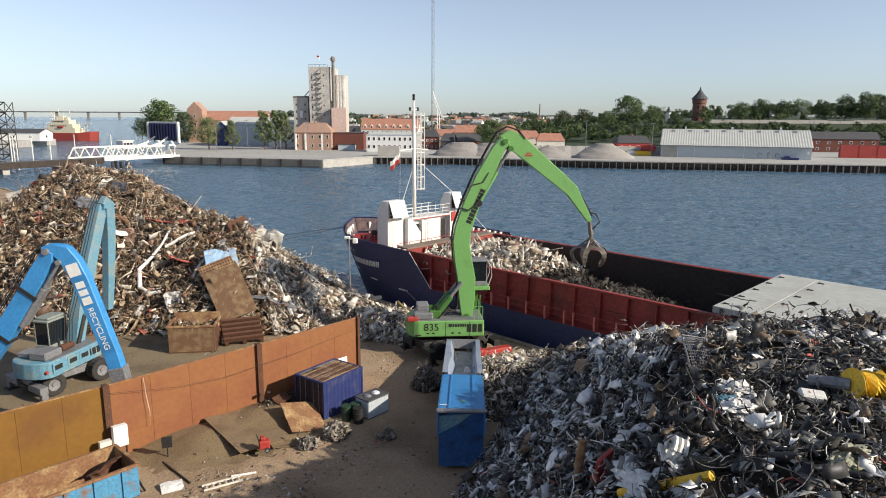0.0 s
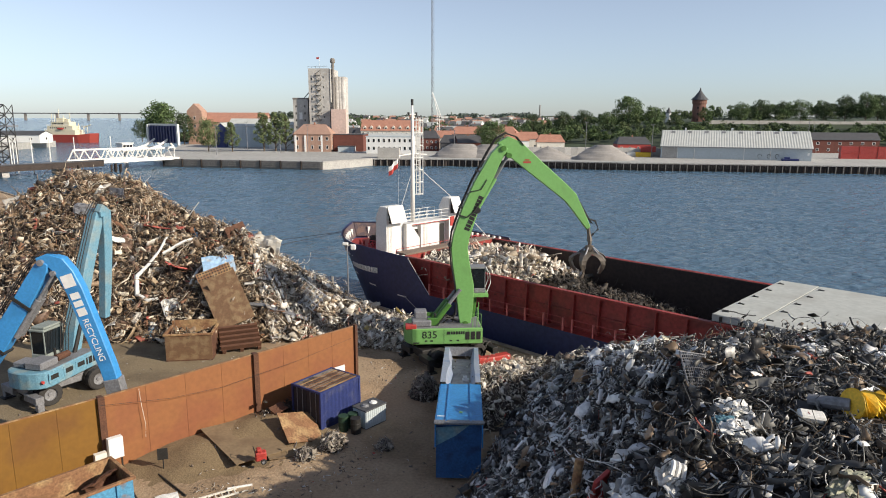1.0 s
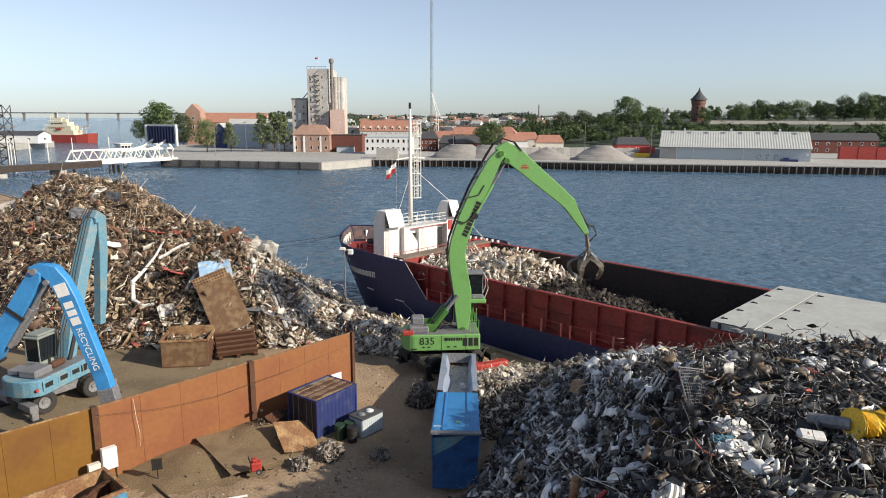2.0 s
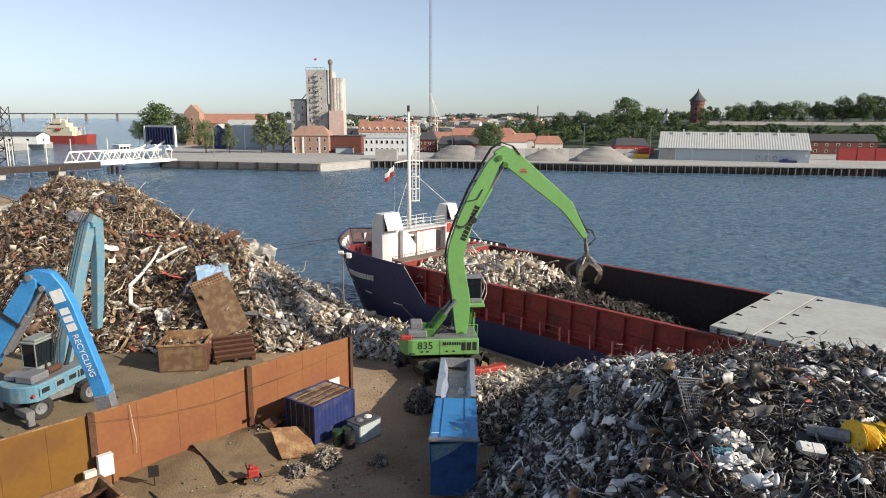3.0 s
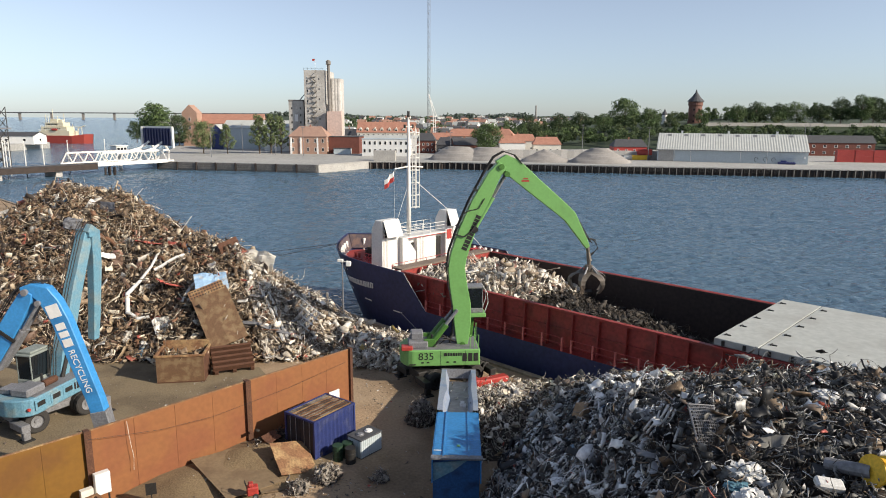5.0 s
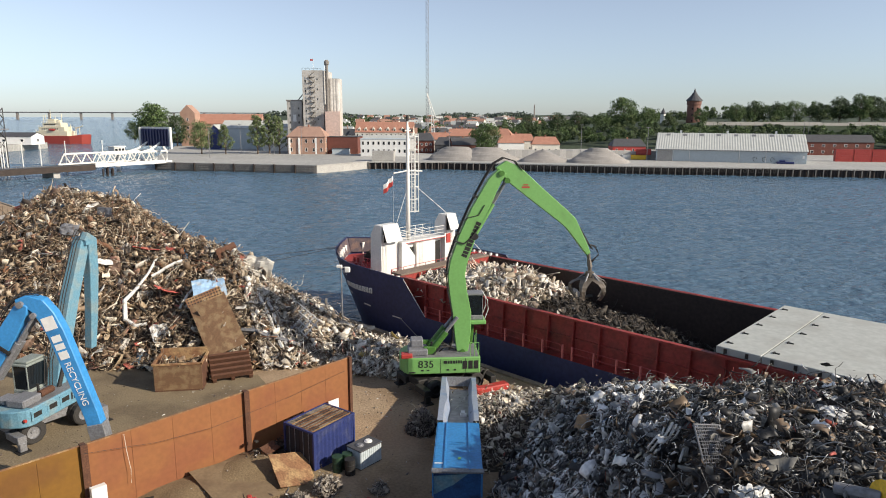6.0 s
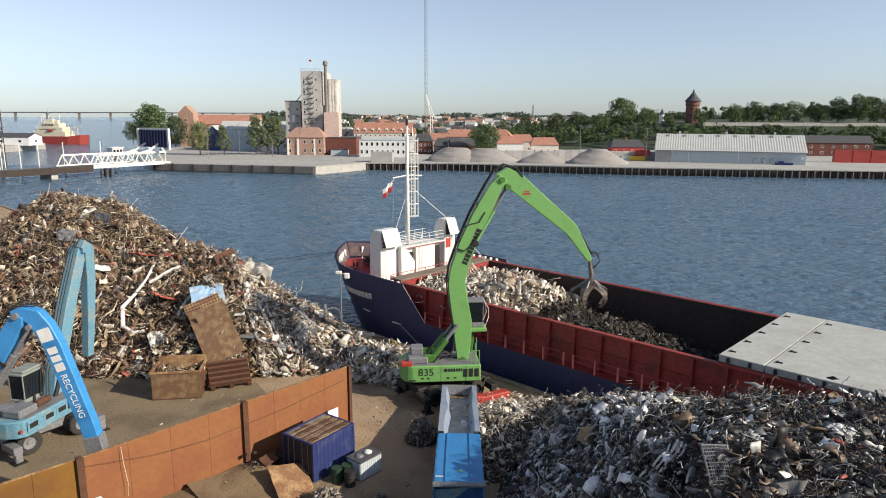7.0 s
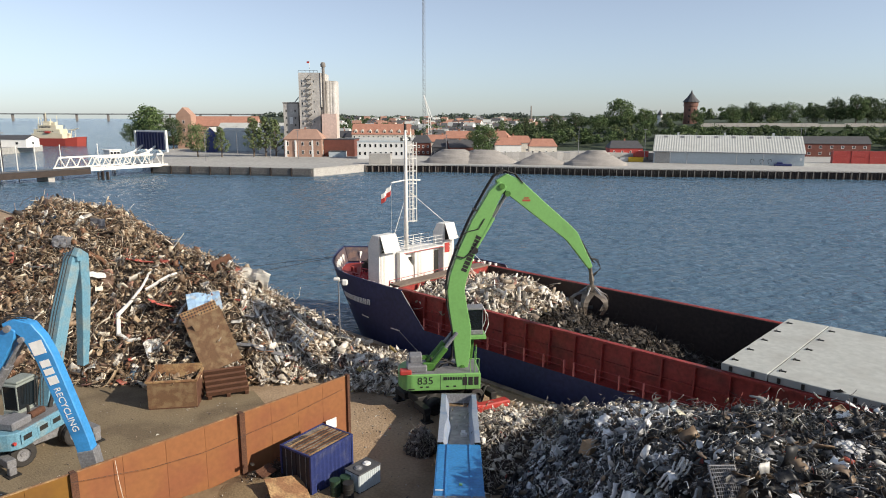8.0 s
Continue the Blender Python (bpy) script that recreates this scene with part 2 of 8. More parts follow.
def box(bm, x0, x1, y0, y1, z0, z1, m=None):
    vs = [bm.verts.new((x, y, z)) for x in (x0, x1) for y in (y0, y1) for z in (z0, z1)]
    if m is not None:
        for v in vs:
            v.co = m @ v.co
    for f in ((0, 1, 3, 2), (4, 6, 7, 5), (0, 4, 5, 1), (2, 3, 7, 6), (0, 2, 6, 4), (1, 5, 7, 3)):
        bm.faces.new([vs[i] for i in f])
    return bm


def boxes(*dims):
    bm = bmesh.new()
    for d in dims:
        box(bm, *d)
    return bm


def bevelled(bm, width, segments=1):
    bmesh.ops.bevel(bm, geom=list(bm.edges), offset=width, segments=segments, affect="EDGES", clamp_overlap=True)
    return bm


def prism(bm, outline, depth, m=None):
    """An outline in the xz plane, given depth along y about 0."""
    a = [bm.verts.new((x, -depth / 2, z)) for x, z in outline]
    b = [bm.verts.new((x, depth / 2, z)) for x, z in outline]
    if m is not None:
        for v in a + b:
            v.co = m @ v.co
    n = len(a)
    bm.faces.new(a)
    bm.faces.new(b[::-1])
    for i in range(n):
        bm.faces.new((a[(i + 1) % n], a[i], b[i], b[(i + 1) % n]))
    return bm


def tube(bm, points, radius, sides=6, closed=False):
    """A round bar along points; radius a number or one for each point."""
    pts = [Vector(p) for p in points]
    rad = radius if isinstance(radius, (list, tuple)) else [radius] * len(pts)
    rings = []
    for i, p in enumerate(pts):
        d = (pts[min(i + 1, len(pts) - 1)] - pts[max(i - 1, 0)]).normalized()
        u = d.cross(Vector((0, 0, 1)))
        u = u.normalized() if u.length > 1e-3 else Vector((1, 0, 0))
        v = d.cross(u)
        rings.append([bm.verts.new(p + (u * math.cos(a) + v * math.sin(a)) * rad[i]) for a in [2 * math.pi * k / sides for k in range(sides)]])
    for a, b in zip(rings, rings[1:]):
        for k in range(sides):
            bm.faces.new((a[k], a[(k + 1) % sides], b[(k + 1) % sides], b[k]))
    bm.faces.new(rings[0][::-1])
    bm.faces.new(rings[-1])
    return bm


def tubes(radius, *lines, sides=5):
    bm = bmesh.new()
    for a in lines:
        tube(bm, a, radius, sides)
    return bm


def wheel(parent, name, at, radius, width, axis_deg, mat_rim):
    """A wheel: a treaded tyre and a dished rim, its axle along the local y turned by axis_deg."""
    bm = bmesh.new()
    n, prof = 32, ((0.55, -0.5), (0.9, -0.5), (1.0, -0.38), (1.0, 0.38), (0.9, 0.5), (0.55, 0.5))
    rings = [[bm.verts.new((r * radius * math.cos(a) * (1.03 if k % 2 and r > 0.95 else 1.0), w * width, r * radius * math.sin(a) * (1.03 if k % 2 and r > 0.95 else 1.0))) for r, w in prof] for k, a in [(k, 2 * math.pi * k / n) for k in range(n)]]
    for k in range(n):
        a, b = rings[k], rings[(k + 1) % n]
        for i in range(len(prof)):
            j = (i + 1) % len(prof)
            bm.faces.new((a[i], a[j], b[j], b[i]))
    w = empty(name)
    w.parent = parent
    w.matrix_local = pose(*at, 0, 0, axis_deg)
    part("tyre", bm, M["rubber"], w)
    bm = bmesh.new()
    rp = ((0.56, -0.42), (0.5, -0.2), (0.2, -0.12), (0.16, -0.3), (0.001, -0.3))
    for s in (1, -1):
        rr = [[bm.verts.new((r * radius * math.cos(a), s * q * width, r * radius * math.sin(a))) for r, q in rp] for a in [2 * math.pi * k / n for k in range(n)]]
        for k in range(n):
            a, b = rr[k], rr[(k + 1) % n]
            for i in range(len(rp) - 1):
                bm.faces.new((a[i], a[i + 1], b[i + 1], b[i]) if s > 0 else (b[i], b[i + 1], a[i + 1], a[i]))
    part("rim", bm, mat_rim, w)
    return w


def sheet(name, outline, z, mat, thick=0.0):
    bm = bmesh.new()
    vs = [bm.verts.new((x, y, z)) for x, y in outline]
    f = bm.faces.new(vs)
    if f.calc_center_median() and f.normal.z < 0:
        f.normal_flip()
    f.normal_update()
    if f.normal.z < 0:
        f.normal_flip()
    if thick:
        r = bmesh.ops.extrude_face_region(bm, geom=[f])
        for v in [g for g in r["geom"] if isinstance(g, bmesh.types.BMVert)]:
            v.co.z -= thick
        bmesh.ops.recalc_face_normals(bm, faces=bm.faces)
    return part(name, bm, mat)


def raw_mesh(name, verts, quads, mat):
    """A mesh from arrays of places and four-cornered faces."""
    me = bpy.data.meshes.new(name)
    me.vertices.add(len(verts))
    me.vertices.foreach_set("co", np.asarray(verts, np.float32).ravel())
    me.loops.add(quads.size)
    me.loops.foreach_set("vertex_index", quads.astype(np.int32).ravel())
    me.polygons.add(len(quads))
    me.polygons.foreach_set("loop_start", np.arange(0, quads.size, 4, dtype=np.int32))
    me.polygons.foreach_set("loop_total", np.full(len(quads), 4, np.int32))
    me.materials.append(mat)
    me.update(calc_edges=True)
    return new(name, me)


def strips(rng, places, length, width, thick, curl, segs=4, slope=None, tilt=0.6):
    """Bent bars, sheets and pipes, one at each place: a four-cornered section swept along a curling line. Gives verts and quads."""
    n = len(places)
    q = np.linspace(-0.5, 0.5, segs + 1)
    ang = rng.normal(0, 1, (n, 2)) * curl[:, None]
    a1 = ang[:, :1] * q[None] * 2 + rng.normal(0, 0.25, (n, segs + 1)) * curl[:, None]
    a2 = ang[:, 1:] * q[None] * 2
    step = np.stack([np.cos(a1) * np.cos(a2), np.sin(a1) * np.cos(a2), np.sin(a2)], -1) * (length / segs)[:, None, None]
    line = np.cumsum(step, 1)
    line -= line.mean(1, keepdims=True)
    side = np.stack([-np.sin(a1), np.cos(a1), 0 * a1], -1)
    up = np.cross(step / np.linalg.norm(step, axis=-1, keepdims=True), side)
    tw = rng.normal(0, 0.5, (n, 1)) * q[None] * curl[:, None]
    s2 = side * np.cos(tw)[..., None] + up * np.sin(tw)[..., None]
    u2 = up * np.cos(tw)[..., None] - side * np.sin(tw)[..., None]
    wob = rng.uniform(0.7, 1.2, (n, segs + 1, 1))
    w, t = width[:, None, None] * wob / 2, thick[:, None, None] / 2
    ring = np.stack([line - s2 * w - u2 * t, line + s2 * w - u2 * t, line + s2 * w + u2 * t, line - s2 * w + u2 * t], 2)
    yaw, el, roll = rng.uniform(0, 2 * np.pi, n), rng.normal(0, tilt, n), rng.normal(0, 0.8, n)
    cy, sy, ce, se, cr, sr = np.cos(yaw), np.sin(yaw), np.cos(el), np.sin(el), np.cos(roll), np.sin(roll)
    rot = np.empty((n, 3, 3))
    rot[:, :, 0] = np.stack([cy * ce, sy * ce, se], 1)
    rot[:, :, 1] = np.stack([-sy * cr + cy * se * sr, cy * cr + sy * se * sr, -ce * sr], 1)
    rot[:, :, 2] = np.cross(rot[:, :, 0], rot[:, :, 1])
    if slope is not None:
        nrm = np.stack([-slope[:, 0], -slope[:, 1], np.ones(n)], 1)
        nrm /= np.linalg.norm(nrm, axis=1, keepdims=True)
        tx = np.stack([nrm[:, 2], 0 * nrm[:, 0], -nrm[:, 0]], 1)
        tx /= np.linalg.norm(tx, axis=1, keepdims=True)
        rot = np.stack([tx, np.cross(nrm, tx), nrm], 2) @ rot
    v = np.einsum("nij,nkcj->nkci", rot, ring) + places[:, None, None, :]
    per = 4 * (segs + 1)
    f = [[4 * k + c, 4 * k + (c + 1) % 4, 4 * k + 4 + (c + 1) % 4, 4 * k + 4 + c] for k in range(segs) for c in range(4)]
    f += [[3, 2, 1, 0], [4 * segs + c for c in range(4)]]
    quads = (np.array(f)[None] + (np.arange(n) * per)[:, None, None]).reshape(-1, 4)
    return v.reshape(-1, 3), quads


def scrap(name, height, area, count, mat, seed, small=0.12, large=0.8, label="", segs=4, wires=0.25, sheets=0.35, cell=0.7, lift=0.15, core=True, thin=1.0, wide=0.42):
    """A heap of loose pieces over the height function height(x, y) -> z arrays, inside area (x0, x1, y0, y1) where the height is above zero."""
    rng = np.random.default_rng(seed)
    x0, x1, y0, y1 = area
    nx, ny = int((x1 - x0) / cell) + 1, int((y1 - y0) / cell) + 1
    gx, gy = np.meshgrid(np.linspace(x0, x1, nx), np.linspace(y0, y1, ny), indexing="ij")
    gz = height(gx, gy)
    rough = np.where(gz > 0.05, rng.normal(0, 0.12, gz.shape), 0)
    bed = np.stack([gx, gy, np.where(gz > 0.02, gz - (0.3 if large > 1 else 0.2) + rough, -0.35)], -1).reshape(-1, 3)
    idx = np.arange(nx * ny).reshape(nx, ny)
    cq = np.stack([idx[:-1, :-1], idx[1:, :-1], idx[1:, 1:], idx[:-1, 1:]], -1).reshape(-1, 4)
    keep = (gz.reshape(-1)[cq] > 0.02).any(1)
    verts, faces, off = ([bed], [cq[keep]], len(bed)) if core else ([], [], 0)
    px, py = rng.uniform(x0, x1, count * 4), rng.uniform(y0, y1, count * 4)
    pz = height(px, py)
    ok = np.where(pz > 0.05)[0][:count]
    px, py, pz = px[ok], py[ok], pz[ok]
    e = 0.3
    sl = np.stack([(height(px + e, py) - height(px - e, py)) / (2 * e), (height(px, py + e) - height(px, py - e)) / (2 * e)], 1)
    sl = np.clip(sl, -1.6, 1.6)
    pz = pz + rng.exponential(lift, len(pz)) - 0.08
    pos = np.stack([px, py, pz], 1)
    kind = rng.uniform(0, 1, len(pos))
    for lo, hi, what in ((0, wires, "wire"), (wires, wires + sheets, "sheet"), (wires + sheets, 1.01, "bar")):
        sel = (kind >= lo) & (kind < hi)
        n = int(sel.sum())
        if not n:
            continue
        ln = small + (large - small) * rng.beta(1.2, 3.5, n)
        if what == "wire":
            ln, wd = ln * 1.9, rng.uniform(0.008, 0.03, n) * thin
            th, cu = wd, rng.uniform(0.4, 1.6, n)
        elif what == "sheet":
            wd = np.minimum(ln * rng.uniform(0.25, 0.8, n), wide)
            th, cu = rng.uniform(0.006, 0.02, n), rng.uniform(0.1, 0.8, n)
        else:
            wd = np.minimum(ln * rng.uniform(0.03, 0.14, n), 0.12)
            th, cu = wd * rng.uniform(0.3, 0.9, n), rng.uniform(0.0, 0.3, n)
        v, f = strips(rng, pos[sel], ln, wd, th, cu, {"wire": segs + 1, "sheet": 3 if core else 6, "bar": 2}[what], sl[sel], 0.65 if core else 0.35)
        verts.append(v)
        faces.append(f + off)
        off += len(v)
    ob = raw_mesh(name, np.concatenate(verts), np.concatenate(faces), mat)
    # The bed gets the dark colour that paints shade into the gaps.
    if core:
        ob.data.materials.append(M["heap_gap_shade"])
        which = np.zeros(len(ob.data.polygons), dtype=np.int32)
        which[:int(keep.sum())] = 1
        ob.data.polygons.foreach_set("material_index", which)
    return tagged(ob, label, "scrap heap", kind="stuff")


# the berth: s runs aft along the ship, w across it, from the corner of the cargo hatch
BERTH = Matrix(((0.719, 0.695, 0, -3.47), (-0.695, 0.719, 0, 61.9), (0, 0, 1, 0), (0, 0, 0, 1)))
WATER = -2.3
QUAY = -2.35                       # the quay's edge, across the berth


def berth(s, w, z=0.0):
    return BERTH @ Vector((s, w, z))


# ---- water, ground, quays ----
bm = bmesh.new()
vs = [bm.verts.new((x, y, WATER - 0.35)) for x, y in ((-4900, -300), (4900, -300), (4900, 4900), (-4900, 4900))]
bm.faces.new(vs)
tagged(part("water", bm, M["water"]), "dark blue open water reaching to the horizon", "water", kind="structure")
rng = np.random.default_rng(77)
gx, gy = np.meshgrid(np.arange(-230, 250, 0.75), np.arange(34, 300, 0.62), indexing="ij")
gz = np.zeros_like(gx)
for k in range(30):
    lam, an = 1.6 + 4.2 * rng.beta(1.2, 2.2), rng.normal(radians(75), 0.6)
    gust = 0.75 + 0.5 * np.sin(gx * rng.uniform(0.01, 0.05) + gy * rng.uniform(0.02, 0.06) + k)
    gz += gust * 0.0115 * lam ** 0.7 * np.sin((gx * math.cos(an) + gy * math.sin(an)) * 2 * math.pi / lam + rng.uniform(0, 6.28))
idx = np.arange(gx.size).reshape(gx.shape)
wq = np.stack([idx[:-1, :-1], idx[1:, :-1], idx[1:, 1:], idx[:-1, 1:]], -1).reshape(-1, 4)
waves = raw_mesh("water_near", np.stack([gx, gy, WATER + gz], -1).reshape(-1, 3), wq, M["water"])
waves.data.polygons.foreach_set("use_smooth", [True] * len(waves.data.polygons))
tagged(waves, "dark blue rippled harbour water", "water", kind="structure")
yard_outline = [tuple(berth(s, QUAY)[:2]) for s in (-420, 260)] + [(200, -250), (-500, -250)]
tagged(sheet("ground", yard_outline, 0.0, M["yard"], 4.0), "packed sandy brown dirt of the scrap yard", "ground", kind="structure")
cap = part("quay_edge", boxes((-420, 260, QUAY - 0.45, QUAY + 0.05, -0.5, 0.16)), material("weathered_timber_kerb", (0.30, 0.235, 0.165), 0.9, vary=0.35, size=1.5, bump=0.3, other=(0.17, 0.13, 0.095), amount=0.55))
cap.matrix_world = BERTH
tagged(cap, "low dark timber and concrete quay kerb", "kerb", kind="structure")

LAND = 0.6
bank = [(900, 130), (159, 245), (67, 260.5), (1.6, 277.8), (-31.1, 278.6), (-47.7, 255.5), (-114, 270), (-128, 300), (-165, 420), (-190, 560), (-330, 900), (-900, 2050), (-2000, 4700), (4800, 4700), (4800, 130)]
tagged(sheet("far_ground", bank, LAND, M["land"], 4.0), "flat grey gravel and asphalt quay across the harbour", "ground", kind="structure")


# ---- scrap heaps ----
def wave(x, y, k=1.0):
    return np.sin(0.9 * k * x + 1.3) * np.cos(0.7 * k * y + 0.4) + 0.6 * np.sin(1.9 * k * x - 1.1 * k * y) + 0.4 * np.cos(2.7 * k * y + 0.8 * k * x)


def left_heap(x, y):
    ridge = ((-46.5, 66.5, 1.5), (-43, 67.5, 6.0), (-40, 68, 10.8), (-37.8, 68, 12.0), (-34, 67, 11.9), (-31, 66, 11.3), (-27, 63.8, 9.4), (-19, 60.3, 7.3), (-15.6, 58.8, 5.3), (-12.5, 57.5, 3.9), (-7, 55.5, 1.2), (-3.6, 52.0, 0.7))
    best = np.full(np.shape(x), -1.0)
    for (ax, ay, az), (bx, by, bz) in zip(ridge, ridge[1:]):
        ux, uy = bx - ax, by - ay
        q = np.clip(((x - ax) * ux + (y - ay) * uy) / (ux * ux + uy * uy), 0, 1)
        zr = az + (bz - az) * q
        d = np.hypot(x - ax - q * ux, y - ay - q * uy)
        front = np.clip((ay + q * uy - y) / (d + 0.01), 0, 1)
        best = np.maximum(best, zr * (1 - (d / ((0.9 + 0.35 * front) * zr + 1.2 + 0.3 * front)) ** (1.2 + 0.3 * front)))
    return np.where(best > 0, best + 0.2 * wave(x, y) * np.minimum(best, 1), best)


def right_heap(x, y):
    w = (x + 3.47) * 0.695 + (y - 61.9) * 0.719
    a = 0.935 * (x - 2.2) - 0.355 * (y - 33) - 0.35
    b = (-4.1 - w) * 1.3
    c = 10.15 - 0.03 * np.maximum(0, x - 10)
    e = 9.6 - 0.36 * (y - 23.4) + 0.14 * (x - 12.7)
    k = 0.5
    h = -k * np.log(np.exp(-a / k) + np.exp(-b / k) + np.exp(-c / k) + np.exp(-e / k)) + 0.15
    return np.where(h > 0, h + 0.17 * wave(x, y, 0.8) * np.minimum(h, 1.0), h)


def cargo(x, y):
    s = (x + 3.47) * 0.719 - (y - 61.9) * 0.695
    w = (x + 3.47) * 0.695 + (y - 61.9) * 0.719
    inside = (s > -0.1) & (s < 26) & (w > 0.15) & (w < 12.2)
    z = 0.9 + 1.5 / (1 + np.exp((s - 10.6) / 1.0)) + 1.9 / (1 + np.exp((s - 22.5) / 1.5)) - 0.022 * (w - 5.5) ** 2 + 1.0 * np.exp(-(((s - 8) / 5) ** 2) - ((w - 6) / 4.5) ** 2)
    return np.where(inside, z + 0.18 * wave(x, y), -1)


def shreds(x, y):
    d1 = 1.7 - 0.27 * np.hypot((x - 5.4) * 0.75, y - 41.0)
    return d1 + 0.12 * wave(x, y)


def mooring_scrap(x, y):
    return 1.3 - 0.30 * np.hypot(x + 5.0, y - 53.5) + 0.12 * wave(x, y)


scrap("scrap_heap", left_heap, (-52, -2, 44, 84), 34000, SCRAP_BROWN, 3, 0.15, 1.25, label="tall heap of rusty brown mixed scrap metal behind the steel wall", segs=4, lift=0.16, wires=0.4, sheets=0.34)
scrap("scrap_heap", left_heap, (-45, -6, 44, 70), 1700, SCRAP_BROWN, 33, 0.9, 3.8, label="long bent pipes, rails and sheets on the rusty heap", segs=6, lift=0.08, wires=0.7, sheets=0.15, core=False, thin=1.6)
scrap("scrap_heap", lambda x, y: np.where(x + 0.35 * (y - 56) > -17 + 2.5 * np.sin(x * 1.7 + y), left_heap(x, y), -1), (-20, -3, 46, 62), 4600, SCRAP_LIGHT, 34, 0.3, 1.9, label="paler mixed sheet scrap on the flank of the rusty heap", segs=4, lift=0.25, wires=0.4, sheets=0.35, core=False)
SHEETS = islands("large_bent_sheets", [(3, 0.34, 0.27, 0.20), (2, 0.16, 0.10, 0.07), (2, 0.55, 0.51, 0.45), (1.2, 0.42, 0.23, 0.17), (1.5, 0.08, 0.06, 0.05), (0.5, 0.36, 0.10, 0.075), (0.35, 0.20, 0.30, 0.38), (1, 0.72, 0.69, 0.63)], 0.7, 0.1)
scrap("scrap_heap", left_heap, (-45, -6, 44, 70), 620, SHEETS, 35, 0.5, 2.4, label="large crumpled sheets and panels on the rusty heap", segs=4, lift=0.1, wires=0.0, sheets=0.85, core=False, wide=1.1)
scrap("scrap_heap", right_heap, (-10, 30, 7, 47), 40000, SCRAP_DARK, 5, 0.09, 0.85, label="huge dark heap of shredded metal and plastic scrap on the yard", segs=4, cell=0.5, lift=0.16, wires=0.42, sheets=0.33)
scrap("scrap_heap", right_heap, (-6, 30, 6, 46), 1700, SCRAP_DARK, 55, 0.5, 1.9, label="larger bent sheets, hoses and bars on the dark heap", segs=9, lift=0.2, wires=0.8, sheets=0.08, core=False, thin=0.95)
# Extra white in this mix brightens the heap's shaded flank through colour.
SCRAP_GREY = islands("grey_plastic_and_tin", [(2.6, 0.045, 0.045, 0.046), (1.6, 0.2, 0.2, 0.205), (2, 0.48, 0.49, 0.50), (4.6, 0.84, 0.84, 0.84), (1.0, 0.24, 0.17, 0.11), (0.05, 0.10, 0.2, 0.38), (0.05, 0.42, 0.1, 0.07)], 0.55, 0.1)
scrap("scrap_heap", lambda x, y: np.where(0.935 * (x - 2.2) - 0.355 * (y - 33) < 7.5 + 1.5 * np.sin(1.3 * y), np.where(y < 39, right_heap(x, y), -1), -1), (-4, 14, 12, 40), 4200, SCRAP_GREY, 57, 0.2, 1.2, label="grey tin and plastic shreds, whitened to lift the heap's shaded flank", segs=4, lift=0.2, wires=0.4, sheets=0.35, core=False)
scrap("scrap_heap", right_heap, (-6, 30, 6, 46), 1500, SCRAP_DARK, 58, 0.3, 1.2, label="larger crumpled dark and white panels on the heap", segs=4, lift=0.2, wires=0.0, sheets=0.85, core=False, wide=0.6)
TIN = islands("crumpled_tin_and_plastic", [(3, 0.80, 0.80, 0.79), (2, 0.46, 0.47, 0.49), (1.5, 0.14, 0.14, 0.145), (1.2, 0.30, 0.22, 0.15), (0.6, 0.58, 0.55, 0.42), (0.25, 0.16, 0.26, 0.38), (0.12, 0.42, 0.09, 0.07)], 0.5, 0.1)
scrap("scrap_heap", right_heap, (-4, 28, 9, 44), 850, TIN, 59, 0.25, 1.1, label="torn pale tin sheets and plastic film on the dark heap", segs=4, lift=0.2, wires=0.05, sheets=0.9, core=False, wide=0.5)
scrap("scrap_heap", shreds, (0.5, 12, 34, 48), 4600, SCRAP_LIGHT, 9, 0.12, 0.8, label="low spread of pale shredded scrap beside the dark heap", segs=3, cell=0.5)
scrap("scrap_heap", lambda x, y: np.where((y > 37.3 + 0.3 * (x - 5) + 0.8 * np.sin(1.7 * x)) & (x < 11.5), right_heap(x, y) + 0.12, -1), (1, 12, 36, 47), 3000, SCRAP_LIGHT, 12, 0.15, 0.9, label="pale shredded scrap spilling over the end of the dark heap", segs=3, lift=0.12, core=False)
scrap("scrap_heap", mooring_scrap, (-10, 0, 48, 58), 2600, SCRAP_LIGHT, 10, 0.2, 1.3, label="low pile of grey scrap along the quay edge", segs=3, cell=0.5)


# ---- the cargo ship ----
def hull_half(s, z):
    stem = hull_stem(z)
    u = min(1.0, max(0.0, (s - stem) / (15.5 - 0.9 * (z + 2.5) / 1.5)))
    return 7.4 * (1 - (1 - u) ** 2.1)


def hull_stem(z):
    return -13.4 - 3.3 * max(0.0, (z + 2.5) / 7.5) ** 0.9


def sheer(s, z):
    """The bow plating rises gently forward."""
    return z + 0.55 * max(0.0, (z - 2.0) / 3.0) * max(0.0, (1.0 - s) / 17.5) ** 1.3


def hull_skin(levels, end, cols, inset=0.0, aft_plate=False):
    """Both sides of the hull between the heights in levels, from the stem to end(z), as one skin."""
    bm = bmesh.new()
    grid = []
    for z in levels:
        st = hull_stem(z) + inset * 1.5
        row = []
        for side in (-1, 1):
            line = []
            for k in range(cols + 1):
                q = (k / cols) ** 1.6
                s = st + (end(z) - st) * q
                line.append(bm.verts.new((s, 6.3 + side * max(0.0, hull_half(s - inset * 1.5, z) - inset), sheer(s, z))))
            row.append(line)
        grid.append(row)
    for a, b in zip(grid, grid[1:]):
        for i, side in enumerate((-1, 1)):
            for k in range(cols):
                f = (a[i][k], a[i][k + 1], b[i][k + 1], b[i][k])
                bm.faces.new(f if side < 0 else f[::-1])
    bmesh.ops.remove_doubles(bm, verts=bm.verts, dist=0.001)
    return bm


